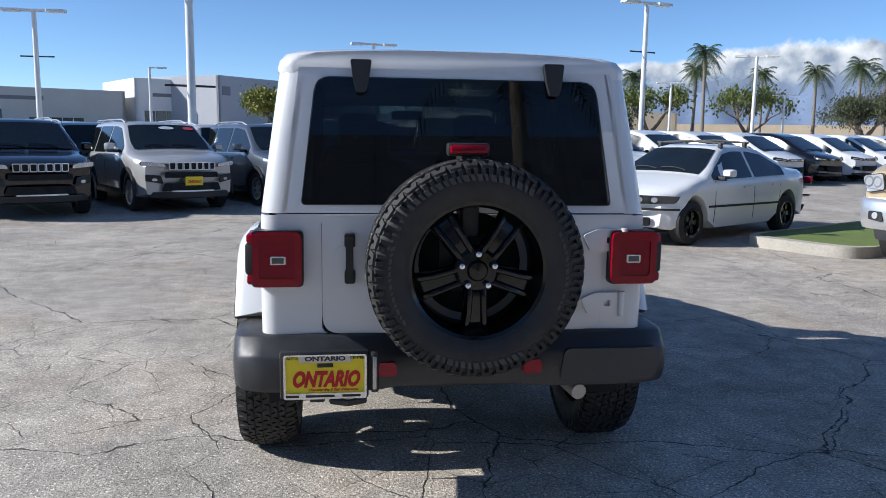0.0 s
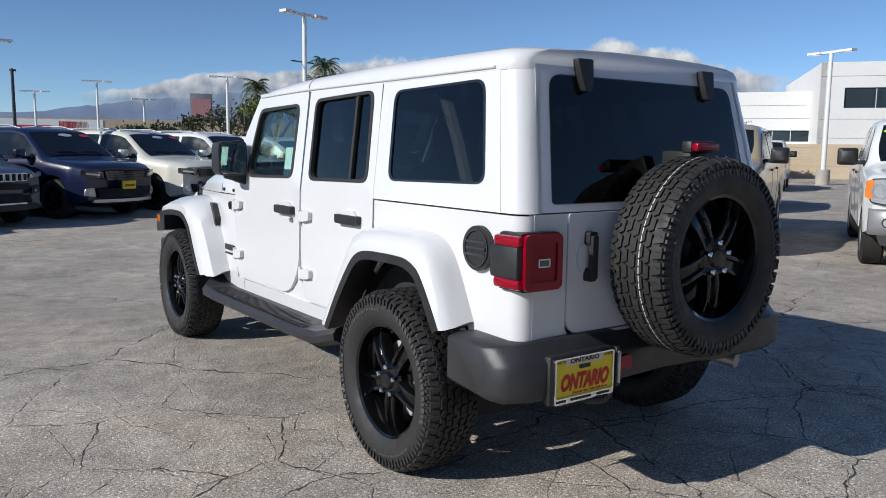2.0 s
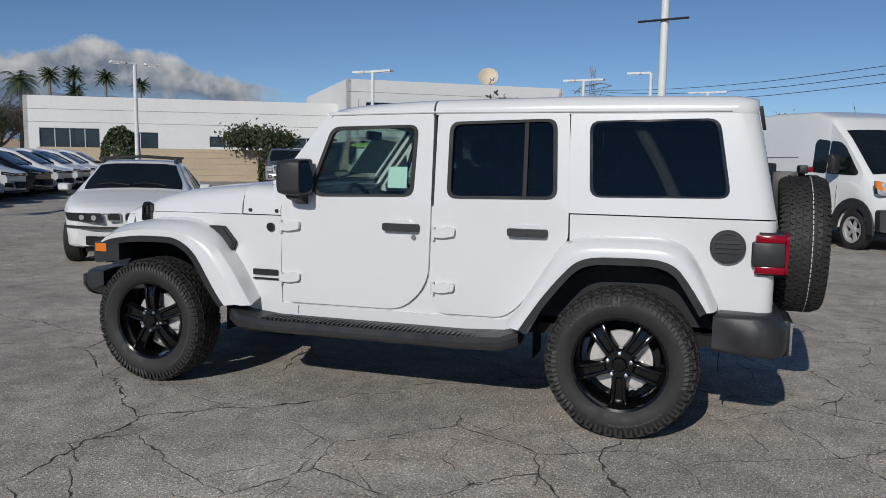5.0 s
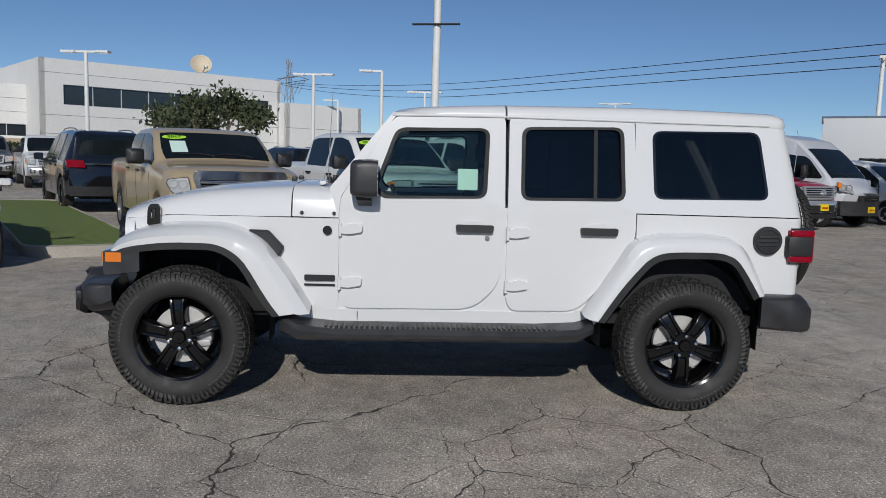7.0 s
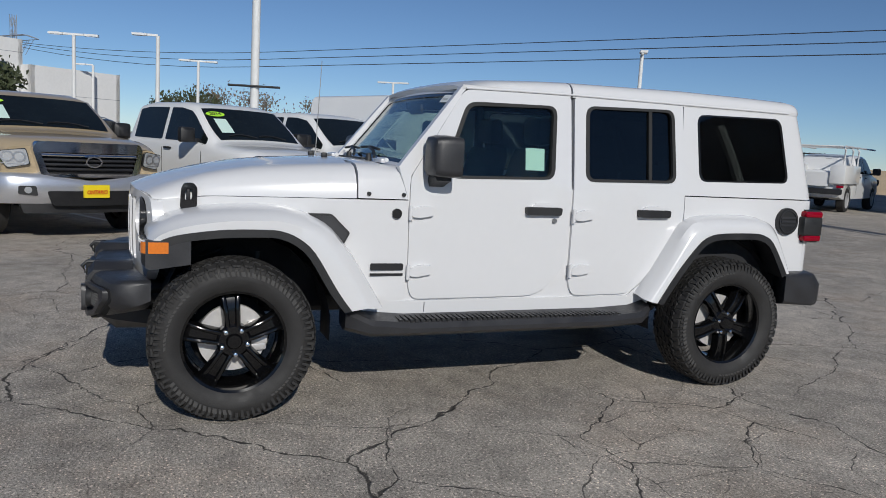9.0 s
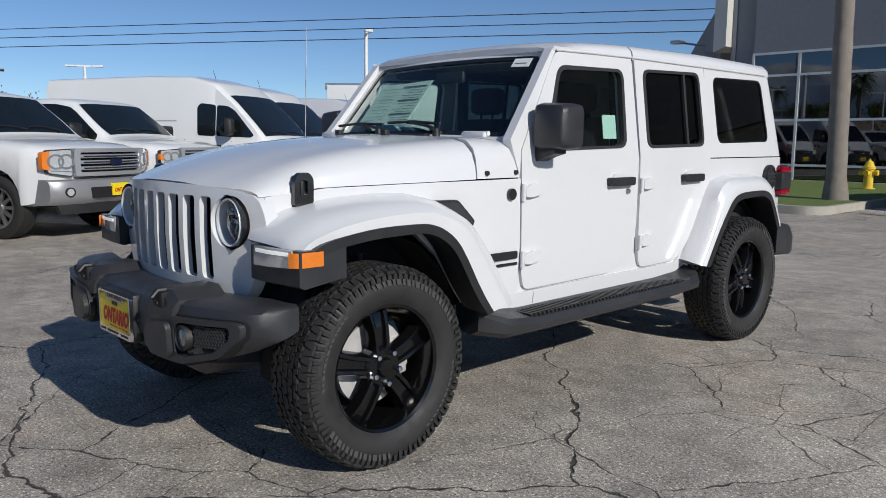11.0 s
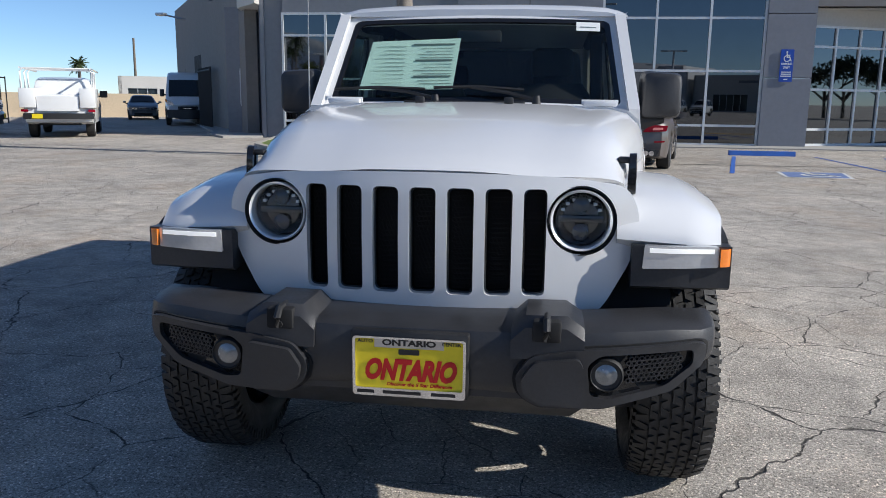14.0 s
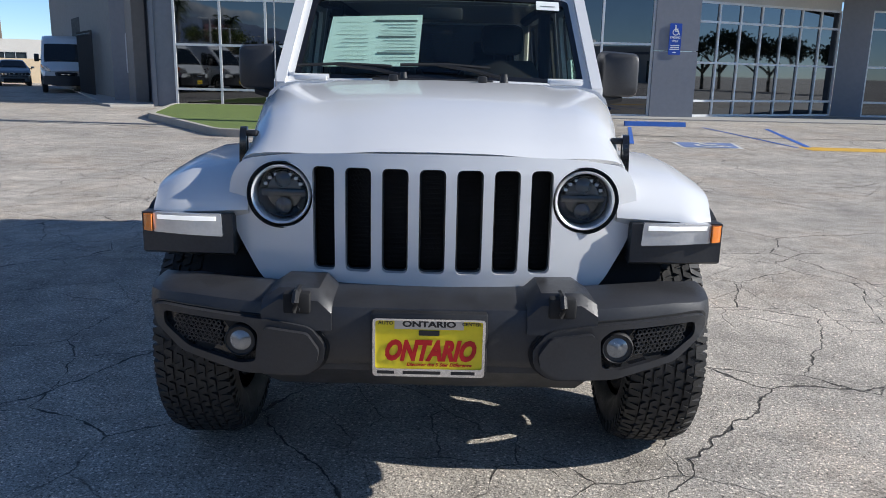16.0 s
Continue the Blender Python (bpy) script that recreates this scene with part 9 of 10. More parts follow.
# ---- buildings round the car park ----
def block(name, label, p, q, depth, h, material, bays=(), seams=(), bars=(), roof=True, category="building"):
    """A flat-roofed block with its front from p to q (outside to the right hand), window strips (s0, s1, z0, z1, columns) and sign bars."""
    p, q = Vector(p), Vector(q)
    d = (q - p).normalized()
    nrm = Vector((-d.y, d.x))
    length = (q - p).length
    root = thing(name, label, category)
    wall_run(root, tuple(p), tuple(q), -0.2, h, material, "front_wall", 0.3, holes=[(s0, s1, z0, z1) for s0, s1, z0, z1, c in bays])
    b0, b1 = p + nrm * depth, q + nrm * depth
    wall_run(root, tuple(q), tuple(b1), -0.2, h, material, "end_wall", 0.3)
    wall_run(root, tuple(b0), tuple(p), -0.2, h, material, "end_wall", 0.3)
    if roof:
        bm = bmnew()
        bm.faces.new([bm.verts.new((v.x, v.y, h - 0.25)) for v in (p, q, b1, b0)])
        part("roof", bm, material, root)
    for s0, s1, z0, z1, c in bays:
        a, e = p + d * s0 + nrm * 0.12, p + d * s1 + nrm * 0.12
        glazing(root, tuple(a), tuple(e), c, [z0, z1], bar=0.05, glass_mat=FAR_GLASS)
    for z in seams:
        a, e = p - nrm * 0.006, q - nrm * 0.006
        wall_run(root, tuple(a), tuple(e), z, z + 0.03, GREY_WALL, "wall_joint", 0.02)
    for s0, s1, z0, z1, m2 in bars:
        a, e = p + d * s0 - nrm * 0.06, p + d * s1 - nrm * 0.06
        wall_run(root, tuple(a), tuple(e), z0, z1, m2, "sign_bar", 0.08)
    return root


block("office_building", "white two-storey office with a dark window strip", (46.5, 24.8), (57.0, 11.2), 19, 7.2, WHITE_WALL, bays=((1.4, 16.2, 4.3, 5.6, 8),), seams=(1.2, 2.4, 3.6, 6.3))
block("office_wing", "low white office wing with a window row", (37.9, 45.8), (49.9, 26.1), 14, 5.65, WHITE_WALL, bays=((1.0, 5.0, 1.4, 3.4, 4), (6.5, 9.0, 1.6, 3.2, 2), (12.6, 22.0, 2.2, 3.0, 8)), seams=(3.8, 4.7))
block("office_annex", "plain white annex with a dark end joint", (56.0, 10.6), (60.3, 5.1), 12, 5.5, WHITE_WALL, seams=(2.0, 3.6))
yard = thing("yard_wall", "tan block yard wall", "wall")
wall_run(yard, (30.9, 37.3), (43.5, 17.2), -0.1, 1.95, TAN_WALL, "wall", 0.2)
for k in range(5):
    z = 0.35 * (k + 1)
    wall_run(yard, (30.9, 37.27), (43.5, 17.17), z, z + 0.015, CONCRETE, "mortar_joint", 0.02)
back_yard = thing("yard_wall", "tan block wall at the end of the drive", "wall")
wall_run(back_yard, (40, -34), (20, -48.5), -0.1, 1.5, TAN_WALL, "wall", 0.2)
block("store_building", "pale flat-roofed store behind the wall", (40.2, -63.2), (34.6, -66.2), 8, 3.2, PALE_WALL, bays=((0.8, 3.4, 1.5, 2.1, 3),))
bin_box = thing("storage_container", "tan ribbed storage container at the yard edge", "container")
wall_run(bin_box, (29.9, -28.53), (28.33, -29.88), -0.05, 2.2, TAN_WALL, "front_wall", 2.2)
for k in range(6):
    a, c = Vector((29.9, -28.53)), Vector((28.33, -29.88))
    p = a.lerp(c, (k + 0.5) / 6)
    bm = bmnew()
    box(bm, p.x - 0.04, p.x + 0.04, p.y - 0.02, p.y + 0.06, 0.05, 2.1)
    part("rib", bm, TAN_WALL, bin_box)
rail_fence = thing("metal_fence", "black upright-bar yard fence", "fence")
for k in range(11):
    p = Vector((27.9, -27.66)).lerp(Vector((26.01, -29.16)), k / 10)
    bm = bmnew()
    box(bm, p.x - 0.02, p.x + 0.02, p.y - 0.02, p.y + 0.02, 0.0, 2.2)
    part("bar", bm, BLACK_PLASTIC, rail_fence)
for z in (0.2, 2.15):
    bm = bmnew()
    tube(bm, [(27.9, -27.66, z), (26.01, -29.16, z)], 0.04, 6)
    part("fence_rail", bm, BLACK_PLASTIC, rail_fence)
pole = thing("utility_pole", "slim weathered wooden utility pole", "pole", pose(43.6, -72.4, 0))
bm = bmnew()
cyl(bm, (0, 0, -0.2), (0, 0, 7.3), 0.16, 0.11, 10)
part("shaft", bm, mat("weathered_pole", (0.16, 0.13, 0.1), 0.9, vary=0.3, scale=3), pole)
SIGN_GREY = mat("sign_grey", (0.18, 0.18, 0.2), 0.5)
block("dealer_hall", "low pale dealer hall with a deep entrance", (-52.0, 76.0), (-25.4, 90.8), 14, 5.9, PALE_WALL, bays=((8.0, 18.0, 0.1, 3.6, 6), (20.5, 26.0, 0.1, 2.8, 5)), bars=((15.0, 22.0, 4.6, 5.0, SIGN_GREY),))
block("dealer_cube", "pale dealer block with glazed ground floor", (-24.3, 90.8), (-10.4, 98.8), 14, 7.45, WHITE_WALL, bays=((1.0, 12.5, 0.1, 3.8, 9),), bars=((2.0, 7.0, 5.4, 5.8, SIGN_GREY), (9.0, 14.0, 5.2, 5.6, RED_STICKER)))
block("dealer_long", "long grey dealer hall with a white end", (-14.6, 88.3), (4.7, 114.2), 14, 7.8, mat("silver_cladding", (0.38, 0.39, 0.42), 0.6, vary=0.06, scale=0.5), bays=((8.0, 16.0, 0.1, 3.6, 6), (18.0, 30.0, 0.1, 4.4, 9)), bars=((13.0, 18.0, 5.2, 5.7, SIGN_GREY), (0.6, 1.8, 5.6, 6.6, SIGN_GREY)))
block("tan_store", "long tan store with a white sign", (8.6, 127.3), (51.1, 114.7), 20, 5.4, TAN_WALL, bars=((2.0, 16.0, 2.6, 5.2, WHITE_PAPER), (4.0, 9.0, 3.6, 4.3, RED_STICKER), (10.0, 14.0, 3.2, 4.9, RED_STICKER)))
block("tan_warehouse", "long low tan warehouse behind the palms", (60.7, 142.9), (141.3, 93.7), 30, 4.2, TAN_WALL)
tower = thing("sign_tower", "tall grey roadside sign with a red panel", "sign", pose(55.0, 172.0, -0.9, 0, 0, -18))
bm = bmnew()
box(bm, -2.4, 2.4, -0.5, 0.5, 0, 14, 0.05)
part("pylon", bm, SIGN_GREY, tower)
bm = bmnew()
box(bm, -2.0, 2.0, -0.56, -0.5, 8.5, 12.8)
part("panel", bm, mat("faded_red_panel", (0.4, 0.2, 0.2), 0.6), tower)
# dish on the office roof
dish = thing("satellite_dish", "cream satellite dish on the white office roof", "satellite dish", pose(56.6, 17.2, 6.95, 0, 0, 0))
bm = bmnew()
cyl(bm, (0, 0, 0), (0, 0, 0.9), 0.09, n=10)
part("mast", bm, STEEL, dish)
bm = bmnew()
prof = [(0.32 * (r / 0.8) ** 2, r) for r in np.linspace(0.0, 0.8, 8)]
lathe(bm, prof + [(0.36, 0.8)] + [(0.32 * (r / 0.8) ** 2 + 0.05, r) for r in np.linspace(0.77, 0.0, 8)], "z", 28)
bowl = part("bowl", bm, mat("cream_dish", (0.62, 0.52, 0.38), 0.6, vary=0.08), dish)
bowl.matrix_basis = pose(0, 0, 1.1) @ Vector((-0.85, -0.25, 0.45)).to_track_quat("Z", "Y").to_matrix().to_4x4()
bm = bmnew()
tube(bm, [(-0.3, -0.1, 0.5), (-1.1, -0.6, 0.9)], 0.04, 6)
box(bm, -1.25, -1.0, -0.75, -0.5, 0.85, 1.05, 0.02)
part("feed_arm", bm, STEEL, dish)

# lattice pylon and wires
pyl = thing("power_pylon", "grey lattice power pylon far behind the lot", "pylon", pose(235.6, 35.8, -0.8, 0, 0, 35))
PYLON = mat("weathered_galvanised", (0.3, 0.33, 0.38), 0.7, vary=0.15, scale=0.5)
legs = [[Vector((sx * (2.6 - 2.0 * min(1, z / 24)), sy * (2.6 - 2.0 * min(1, z / 24)), z)) for z in (0, 6, 12, 18, 24, 31)] for sx, sy in ((-1, -1), (1, -1), (1, 1), (-1, 1))]
for lg in legs:
    bm = bmnew()
    tube(bm, lg, 0.09, 4)
    part("leg", bm, PYLON, pyl)
for i in range(5):
    for a, c in ((0, 1), (1, 2), (2, 3), (3, 0)):
        for e0, e1 in ((legs[a][i], legs[c][i + 1]), (legs[c][i], legs[a][i + 1])):
            bm = bmnew()
            tube(bm, [e0, e1], 0.05, 4)
            part("brace", bm, PYLON, pyl)
bm = bmnew()                                                 # one broad arm held by struts
for y in (-0.5, 0.5):
    tube(bm, [(-12.5, 0, 24.2), (-6, y, 25.6), (6, y, 25.6), (12.5, 0, 24.2)], 0.12, 4)
    tube(bm, [(-12.5, 0, 24.2), (12.5, 0, 24.0)], 0.09, 4)
    for x0, x1 in ((-9, -5), (-6, -0.7), (6, 0.7), (9, 5)):
        tube(bm, [(x0, y, 24.2), (x1, y, 20.5 if abs(x1) > 2 else 19)], 0.08, 4)
part("cross_arm", bm, PYLON, pyl)
for zz, off in ((18.1, 0), (16.4, 3), (14.7, 6)):
    w = thing("power_line", "thin dark overhead power line", "cable", group="overhead lines")
    bm = bmnew()
    x0, y0, x1, y1 = 235.6, 35.8 + off, -40, -150 + off
    tube(bm, [(x0 + (x1 - x0) * u, y0 + (y1 - y0) * u, zz + (23.2 - zz) * max(0.0, 1 - u / 0.3) ** 1.8) for u in np.linspace(0, 1, 30)], 0.06, 5)
    part("wire", bm, BLACK_PLASTIC, w)

# ---- trees ----
BARK = mat("bark", (0.14, 0.115, 0.09), 0.9, vary=0.35, scale=6, bump=0.5, bump_scale=25)
PALM_BARK = mat("palm_bark", (0.22, 0.19, 0.16), 0.9, vary=0.3, scale=5, bump=0.5, bump_scale=18)


def leaf_mat(name, c):
    m = mat(name, c, 0.65, vary=0.45, scale=1.4)
    m.node_tree.nodes["Principled BSDF"].inputs["Subsurface Weight"].default_value = 0.0
    return m


L_TWIG = leaf_mat("dry_twig", (0.09, 0.075, 0.055))
L_LIME = leaf_mat("leaf_lime", (0.2, 0.2, 0.03))
L_GREEN, L_OLIVE, L_DRY, L_PALM = leaf_mat("leaf_green", (0.11, 0.14, 0.025)), leaf_mat("leaf_olive", (0.05, 0.062, 0.025)), leaf_mat("leaf_dry", (0.15, 0.12, 0.085)), leaf_mat("palm_green", (0.06, 0.085, 0.03))


def limbs(bm, base, direction, length, r, depth, rng, tips):
    end = base + direction * length
    mid = (base + end) / 2 + Vector((rng.uniform(-1, 1), rng.uniform(-1, 1), 0.2)) * length * 0.08
    tube(bm, [base, mid, end], r, 6, r * 0.6)
    if depth == 0:
        tips.append(end)
        return
    for k in range(3):
        d = (direction + Vector((rng.uniform(-1, 1), rng.uniform(-1, 1), rng.uniform(-0.25, 0.6))) * 0.75).normalized()
        limbs(bm, end, d, length * rng.uniform(0.6, 0.8), r * 0.58, depth - 1, rng, tips)


def tree(x, y, h, spread, leaf, label, leaves=26, size=0.3, seed=1, bare=False, reach=0.30, stem=0.28):
    rng = random.Random(seed)
    root = thing("tree", label, "tree", pose(x, y, ground_z(x, y), 0, 0, rng.uniform(0, 360)))
    bm, tips = bmnew(), []
    th = h * stem
    tube(bm, [(0, 0, -0.1), (0.05, 0, th * 0.5), (0.02, 0.05, th)], 0.045 * h * 0.55 + 0.05, 8, 0.03 * h * 0.5 + 0.04)
    for k in range(5):
        a = 2 * math.pi * k / 5 + rng.uniform(-0.3, 0.3)
        d = Vector((math.cos(a) * spread / h, math.sin(a) * spread / h, rng.uniform(0.45, 0.8))).normalized()
        limbs(bm, Vector((0.02, 0.05, th * rng.uniform(0.8, 1.0))), d, h * reach, 0.018 * h + 0.02, 3 if bare else 2, rng, tips)
    part("trunk", bm, BARK, root)
    bm = bmnew()
    for t in tips:
        for k in range(leaves):
            o = Vector((rng.gauss(0, 1), rng.gauss(0, 1), rng.gauss(0, 0.8))) * (h * 0.075)
            c = t + o
            q = Euler((rng.uniform(0, 6.3), rng.uniform(0, 6.3), rng.uniform(0, 6.3))).to_matrix()
            s = size * rng.uniform(0.5, 1.2)
            vs = [bm.verts.new(c + q @ Vector(v) * s) for v in ((-0.5, 0, 0), (0, -0.28, 0.08), (0.5, 0, 0), (0, 0.28, 0.08))]
            bm.faces.new(vs)
    part("crown", bm, leaf, root, fix=False)
    return root


def palm(x, y, h, label, seed=1, crown=2.2, fan=False):
    rng = random.Random(seed)
    root = thing("palm_tree", label, "palm tree", pose(x, y, ground_z(x, y), 0, 0, rng.uniform(0, 360)))
    bm = bmnew()
    n = 26
    rings = []
    for k in range(n + 1):
        t = k / n
        r = 0.2 - 0.06 * t + (0.012 if k % 2 else 0) + 0.08 * (1 - smooth(0, 0.08, t))
        c = Vector((0.25 * math.sin(t * 1.6), 0.12 * math.sin(t * 2.3), t * h - 0.1))
        rings.append([c + Vector((r * math.cos(a), r * math.sin(a), 0)) for a in (2 * math.pi * j / 10 for j in range(10))])
    loft(bm, rings)
    part("trunk", bm, PALM_BARK, root)
    top = Vector((0.25 * math.sin(1.6), 0.12 * math.sin(2.3), h - 0.15))
    fronds = 26 if not fan else 34
    bm = bmnew()
    for f in range(fronds):
        a = f * 2.4 + rng.uniform(-0.2, 0.2)
        up = 1.15 - 1.75 * (f / fronds) ** 1.0
        L = crown * rng.uniform(0.8, 1.1)
        ax = Vector((math.cos(a), math.sin(a), 0))
        pts = []
        for t in np.linspace(0, 1, 9):
            pts.append(top + ax * L * t * (0.92 if up < 0.8 else 0.75) + Vector((0, 0, L * (up * t - (0.75 if not fan else 0.45) * t * t))))
        side = Vector((-ax.y, ax.x, 0))
        for a0, a1 in zip(pts, pts[1:]):
            d = (a1 - a0)
            w = 0.02
            bm.faces.new([bm.verts.new(v) for v in (a0 - side * w, a0 + side * w, a1 + side * w, a1 - side * w)])
        for i in range(1, 27):
            t = i / 26
            seg = min(7, int(t * 8))
            base = pts[seg].lerp(pts[seg + 1], t * 8 - seg)
            ll = L * (0.34 if not fan else 0.28) * math.sin(math.pi * (0.12 + 0.8 * t))
            fwd = (pts[seg + 1] - pts[seg]).normalized()
            for s in (-1, 1):
                tip = base + side * s * ll * 0.8 + fwd * ll * 0.45 + Vector((0, 0, -ll * rng.uniform(0.25, 0.6)))
                bm.faces.new([bm.verts.new(v) for v in (base - fwd * 0.035, base + fwd * 0.035, tip)])
    part("crown", bm, L_PALM, root, fix=False)
    return root


tree(-5.8, 58.3, 6.1, 3.0, L_LIME, "round yellow-green street tree", 150, 0.3, 3, reach=0.18, stem=0.36)
tree(41.9, 13.0, 5.7, 5.6, L_OLIVE, "spreading dark evergreen beside the office", 95, 0.34, 5)
tree(15.6, 66.2, 4.0, 5.0, L_OLIVE, "low dark spreading tree", 45, 0.4, 7)
tree(23.8, 71.5, 5.9, 5.0, L_OLIVE, "dark olive tree behind the car rows", 40, 0.4, 9)
tree(31.9, 77.6, 7.4, 4.0, L_GREEN, "green broadleaf tree behind the car rows", 50, 0.42, 11)
tree(47.0, 58.7, 7.6, 5.0, L_TWIG, "large half-bare grey-brown tree", 60, 0.2, 13, True, reach=0.2)
tree(42.4, 57.2, 7.0, 4.0, L_OLIVE, "dark tree with a full crown", 70, 0.22, 15, True, reach=0.19)
tree(41.6, 75.1, 7.6, 5.0, L_GREEN, "green broadleaf tree among the palms", 45, 0.4, 17)
tree(65.4, -4.0, 5.9, 4.5, L_DRY, "bare grey winter tree", 8, 0.25, 19, True)
tree(61.3, 0.1, 5.3, 4.0, L_OLIVE, "dark tree half hidden behind pickups", 30, 0.33, 21)
tree(62.5, -10.6, 5.3, 4.5, L_DRY, "bare grey winter tree", 8, 0.25, 23, True)
tree(55.6, 27.0, 4.2, 3.0, L_DRY, "bare branching tree before the office", 6, 0.22, 27, True)
for k in range(7):
    tree(-60 - 3 * (k % 3), -14 + 7.5 * k, 5.2 + 0.7 * (k % 3), 4.0, L_OLIVE, "dark broadleaf tree along the edge of the car park", 40, 0.5, 50 + k)
for k, (x, y, h, cr, fan) in enumerate(((35.1, 71.7, 10.1, 2.3, False), (37.8, 80.1, 9.1, 2.2, False), (30.5, 79.5, 8.3, 2.0, False), (52.6, 92.4, 10.0, 2.2, False), (50.0, 76.5, 9.0, 2.1, False), (51.3, 71.0, 9.0, 2.2, False), (56.0, 73.1, 8.6, 2.1, False), (50.7, 60.0, 8.3, 2.0, False),
                                        (65.6, 68.2, 10.6, 1.35, True), (68.7, 66.1, 10.6, 1.35, True), (76.3, 67.7, 10.5, 1.35, True), (61.9, 67.4, 10.2, 1.35, True), (59.6, 62.3, 8.2, 1.35, True), (-46, 74, 8.5, 2.4, False), (48.9, -70.4, 4.7, 1.1, True))):
    palm(x, y, h, "fan palm with a slim trunk" if fan else "feather palm with drooping fronds", 30 + k, cr, fan)
palm(2.95, -11.8, 9.5, "tall palm with a smooth grey trunk on the turf", 77, 2.6)
HEDGE = leaf_mat("hedge_leaf", (0.045, 0.06, 0.02))
for k, (x, y, r, h) in enumerate(((27.1, 27.9, 0.9, 2.9), (34.9, 41.3, 1.2, 1.6), (37.6, 37.9, 1.1, 1.3))):
    rng = random.Random(k)
    hd = thing("clipped_bush", "dense round clipped evergreen bush", "bush", pose(x, y, 0))
    bm = bmnew()
    for i in range(2600):
        v = Vector((rng.gauss(0, 1), rng.gauss(0, 1), rng.gauss(0, 1))).normalized()
        c = Vector((v.x * r, v.y * r, max(0.05, h / 2 + v.z * h / 2))) * rng.uniform(0.9, 1.03)
        q = Euler((rng.uniform(0, 6.3), rng.uniform(0, 6.3), rng.uniform(0, 6.3))).to_matrix()
        bm.faces.new([bm.verts.new(c + q @ Vector(p) * 0.22) for p in ((-0.5, 0, 0), (0, -0.3, 0), (0.5, 0, 0), (0, 0.3, 0))])
    part("crown", bm, HEDGE, hd, fix=False)

hedge = thing("hedge", "clipped dark green hedge before the tan wall", "hedge", pose(36.9, 23.5, 0, 0, 0, -62))
rng = random.Random(5)
bm = bmnew()
box(bm, -2.0, 2.0, -0.45, 0.45, 0.0, 1.45, 0.2)
part("twigs", bm, BARK, hedge)
bm = bmnew()
for i in range(5200):
    v = Vector((rng.uniform(-2.1, 2.1), rng.uniform(-0.55, 0.55), rng.uniform(0.02, 1.6)))
    k = rng.randrange(3)
    if k == 0:
        v.y = math.copysign(0.55, v.y)
    elif k == 1:
        v.z = 1.58
    else:
        v.x = math.copysign(2.1, v.x)
    v += Vector((rng.gauss(0, 0.05), rng.gauss(0, 0.05), rng.gauss(0, 0.05)))
    q = Euler((rng.uniform(0, 6.3), rng.uniform(0, 6.3), rng.uniform(0, 6.3))).to_matrix()
    bm.faces.new([bm.verts.new(v + q @ Vector(p) * 0.16) for p in ((-0.5, 0, 0), (0, -0.3, 0), (0.5, 0, 0), (0, 0.3, 0))])
part("foliage", bm, HEDGE, hedge, fix=False)
tree(38.1, 26.8, 4.6, 3.4, L_OLIVE, "half-bare olive tree beside the hedge", 40, 0.24, 41, True, reach=0.2)

# ---- mountains and cloud bank ----
def polar(az, dist, z):
    return Vector((dist * math.cos(radians(az)), dist * math.sin(radians(az)), z))


RIDGE = [(18, 1.5), (26, 2.6), (34, 3.6), (45, 4.5), (56, 4.9), (62, 4.7), (65, 4.3), (70, 4.0), (73.5, 3.6), (77.5, 3.1), (81, 2.5), (86, 1.8), (92, 1.0), (97, 0.3)]
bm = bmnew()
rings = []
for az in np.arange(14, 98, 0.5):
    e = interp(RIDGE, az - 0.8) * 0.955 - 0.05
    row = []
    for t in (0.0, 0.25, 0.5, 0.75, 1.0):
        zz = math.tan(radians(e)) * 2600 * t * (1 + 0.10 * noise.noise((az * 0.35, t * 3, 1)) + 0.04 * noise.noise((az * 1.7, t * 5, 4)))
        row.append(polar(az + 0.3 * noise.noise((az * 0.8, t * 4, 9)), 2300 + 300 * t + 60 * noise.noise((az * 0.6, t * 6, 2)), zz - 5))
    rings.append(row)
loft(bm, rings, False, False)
# The blue of distance haze is put into the base colour.
tagged(part("mountain_range", bm, mat("haze_tinted_mountain", (0.15, 0.2, 0.30), 0.95, vary=0.12, scale=0.004)), "hazy blue mountain range on the horizon", "mountains", kind="structure")


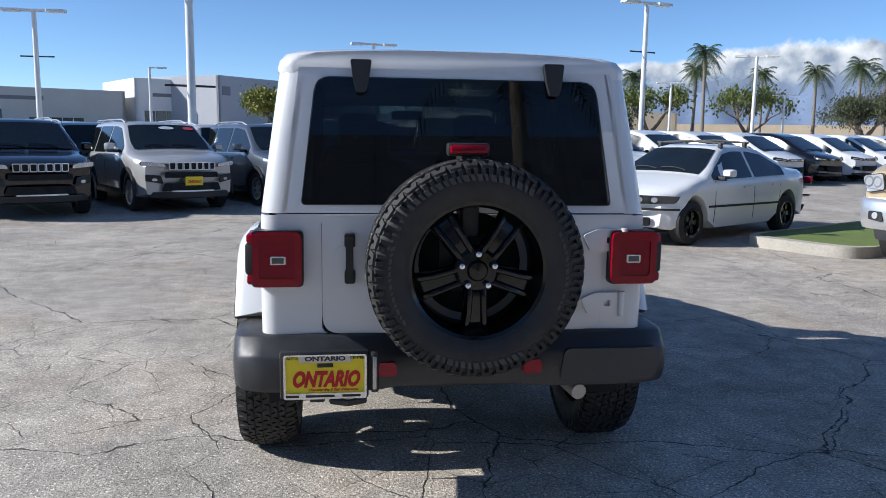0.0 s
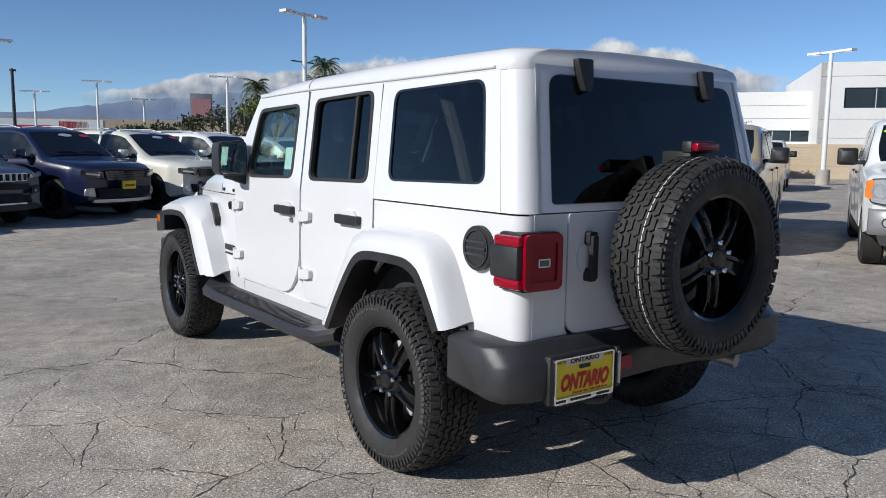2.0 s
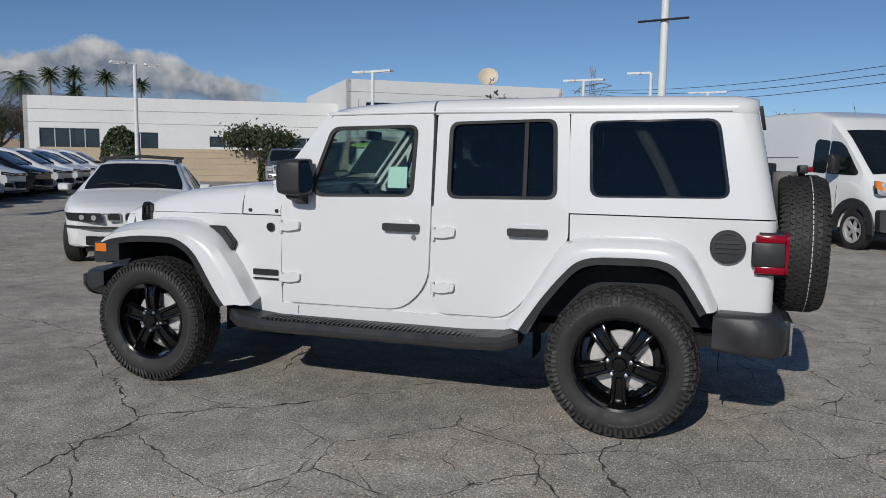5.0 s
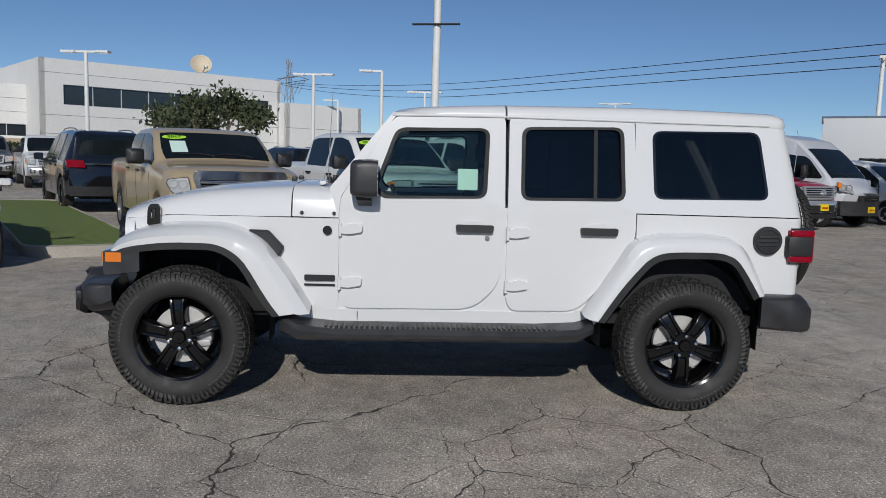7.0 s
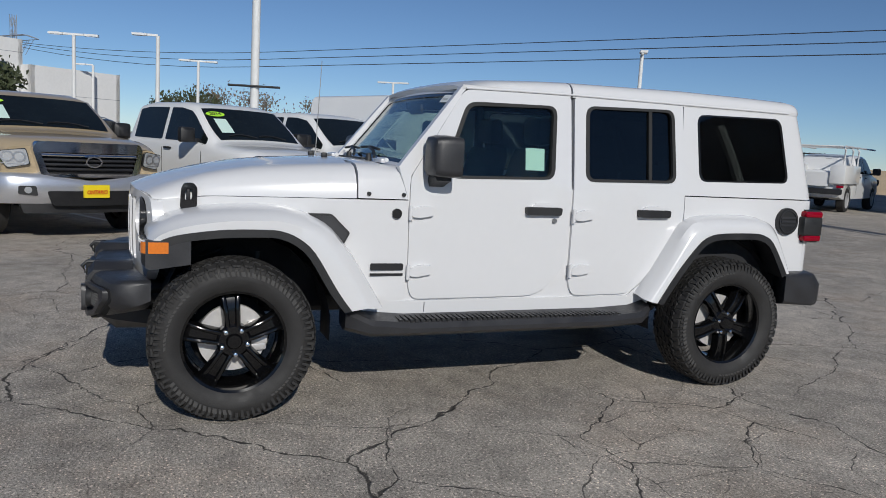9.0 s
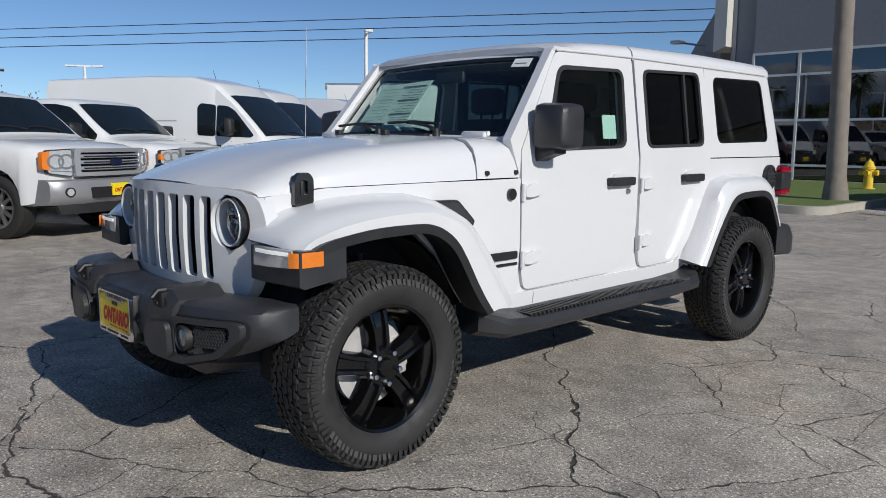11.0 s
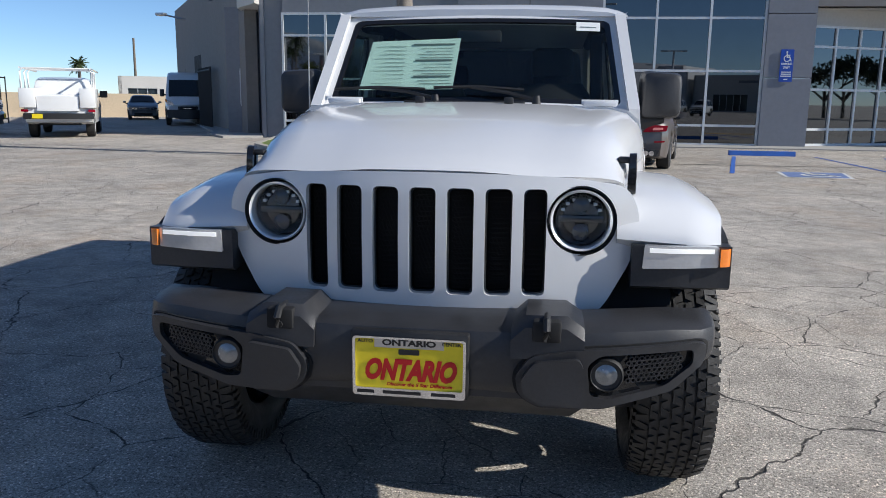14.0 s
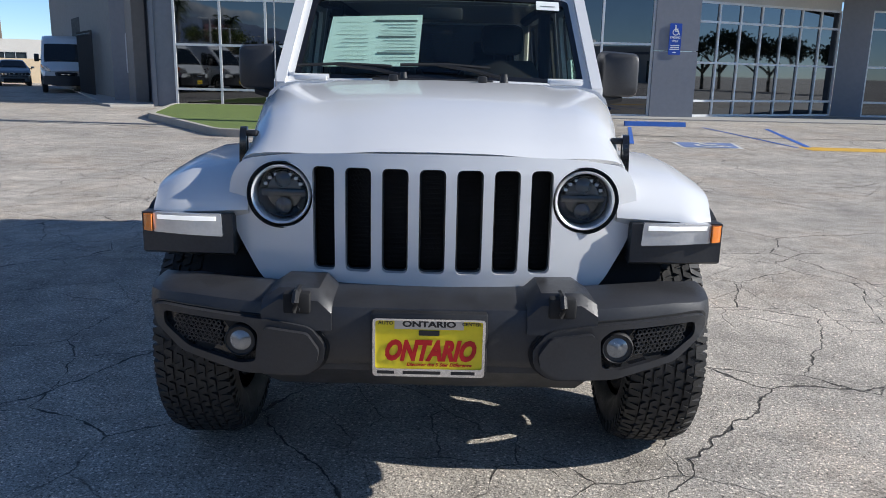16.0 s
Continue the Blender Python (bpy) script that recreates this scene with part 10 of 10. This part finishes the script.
def cloud_material():
    m, n, l, b = nodes_of("cloud_vapour")
    n.remove(b)
    out = n["Material Output"]
    co = n.new("ShaderNodeTexCoord")
    uv = n.new("ShaderNodeUVMap")
    uv.uv_map = "along"
    sep = n.new("ShaderNodeSeparateXYZ")
    l.new(uv.outputs[0], sep.inputs[0])
    big, fine = n.new("ShaderNodeTexNoise"), n.new("ShaderNodeTexNoise")
    big.inputs["Scale"].default_value, big.inputs["Detail"].default_value, big.inputs["Roughness"].default_value = 0.0055, 9, 0.6
    fine.inputs["Scale"].default_value, fine.inputs["Detail"].default_value = 0.016, 6
    for t in (big, fine):
        l.new(co.outputs["Object"], t.inputs["Vector"])

    def op(o, a, c):
        r = n.new("ShaderNodeMath")
        r.operation = o
        r.use_clamp = False
        for k, v in enumerate((a, c)):
            if isinstance(v, (int, float)):
                r.inputs[k].default_value = v
            else:
                l.new(v, r.inputs[k])
        return r.outputs[0]

    def rng(s, a, c, lo, hi):
        r = n.new("ShaderNodeMapRange")
        for k, v in enumerate((a, c, lo, hi)):
            r.inputs[k + 1].default_value = v
        l.new(s, r.inputs[0])
        return r.outputs[0]
    v = sep.outputs[1]
    upper = rng(op("ADD", v, op("MULTIPLY", op("SUBTRACT", big.outputs[0], 0.5), 0.75)), 0.72, 0.80, 1.0, 0.0)
    lower = rng(op("ADD", v, op("MULTIPLY", op("SUBTRACT", fine.outputs[0], 0.5), 0.5)), 0.05, 0.42, 0.0, 1.0)
    ends = rng(op("ADD", sep.outputs[0], op("MULTIPLY", op("SUBTRACT", big.outputs[0], 0.5), 0.15)), 0.0, 0.06, 0.0, 1.0)
    ends2 = rng(op("ADD", sep.outputs[0], op("MULTIPLY", op("SUBTRACT", big.outputs[0], 0.5), 0.15)), 0.92, 1.0, 1.0, 0.0)
    alpha = op("MULTIPLY", op("MULTIPLY", upper, lower), op("MULTIPLY", ends, ends2))
    # Bright tops and grey-blue shaded undersides are put into the glow colour by height.
    ramp = n.new("ShaderNodeValToRGB")
    ramp.color_ramp.elements[0].color, ramp.color_ramp.elements[1].color = (0.22, 0.27, 0.36, 1), (0.74, 0.75, 0.77, 1)
    ramp.color_ramp.elements[0].position, ramp.color_ramp.elements[1].position = 0.25, 0.72
    l.new(op("ADD", op("MULTIPLY", v, 0.75), op("MULTIPLY", op("SUBTRACT", fine.outputs[0], 0.5), 1.3)), ramp.inputs[0])
    em, tr, mix = n.new("ShaderNodeEmission"), n.new("ShaderNodeBsdfTransparent"), n.new("ShaderNodeMixShader")
    l.new(ramp.outputs[0], em.inputs[0])
    em.inputs[1].default_value = CLOUD_GLOW
    l.new(alpha, mix.inputs[0])
    l.new(tr.outputs[0], mix.inputs[1])
    l.new(em.outputs[0], mix.inputs[2])
    l.new(mix.outputs[0], out.inputs[0])
    return m


CLOUD_GLOW = 1.0
CLOUD = cloud_material()


def cloud(name, a0, a1, top, foot, dist, label):
    """An upright glowing sheet for a bank of vapour between its foot and top lines, in degrees over the horizon."""
    bm = bmnew()
    lay = bm.loops.layers.uv.new("along")
    azs = np.arange(a0, a1 + 0.01, (a1 - a0) / 40)
    cols = []
    for az in azs:
        e1, e0 = interp(top, az - 0.8) * 0.965, interp(foot, az - 0.8) * 0.965
        cols.append([bm.verts.new(polar(az, dist, math.tan(radians(e0 + (e1 * 1.25 - e0) * t)) * dist)) for t in np.linspace(0, 1, 9)])
    for i, (c0, c1) in enumerate(zip(cols, cols[1:])):
        for j in range(8):
            f = bm.faces.new((c0[j], c1[j], c1[j + 1], c0[j + 1]))
            for lp, (u, v) in zip(f.loops, ((i, j), (i + 1, j), (i + 1, j + 1), (i, j + 1))):
                lp[lay].uv = (u / 40, v / 8)
    ob = part(name, bm, CLOUD, fix=False)
    ob.visible_shadow = False
    tagged(ob, label, "cloud", kind="structure")


cloud("cloud_bank", 30, 80, [(30, 4.6), (34, 5.4), (37, 6.8), (42, 7.2), (48, 6.5), (52, 6.3), (58, 5.9), (63, 5.5), (68, 4.9), (71, 4.5), (75, 3.7), (80, 2.9)], [(30, 2.3), (50, 2.4), (58, 2.7), (66, 3.0), (74, 2.6), (80, 1.9)], 2200, "bank of white cloud lying on the mountains")
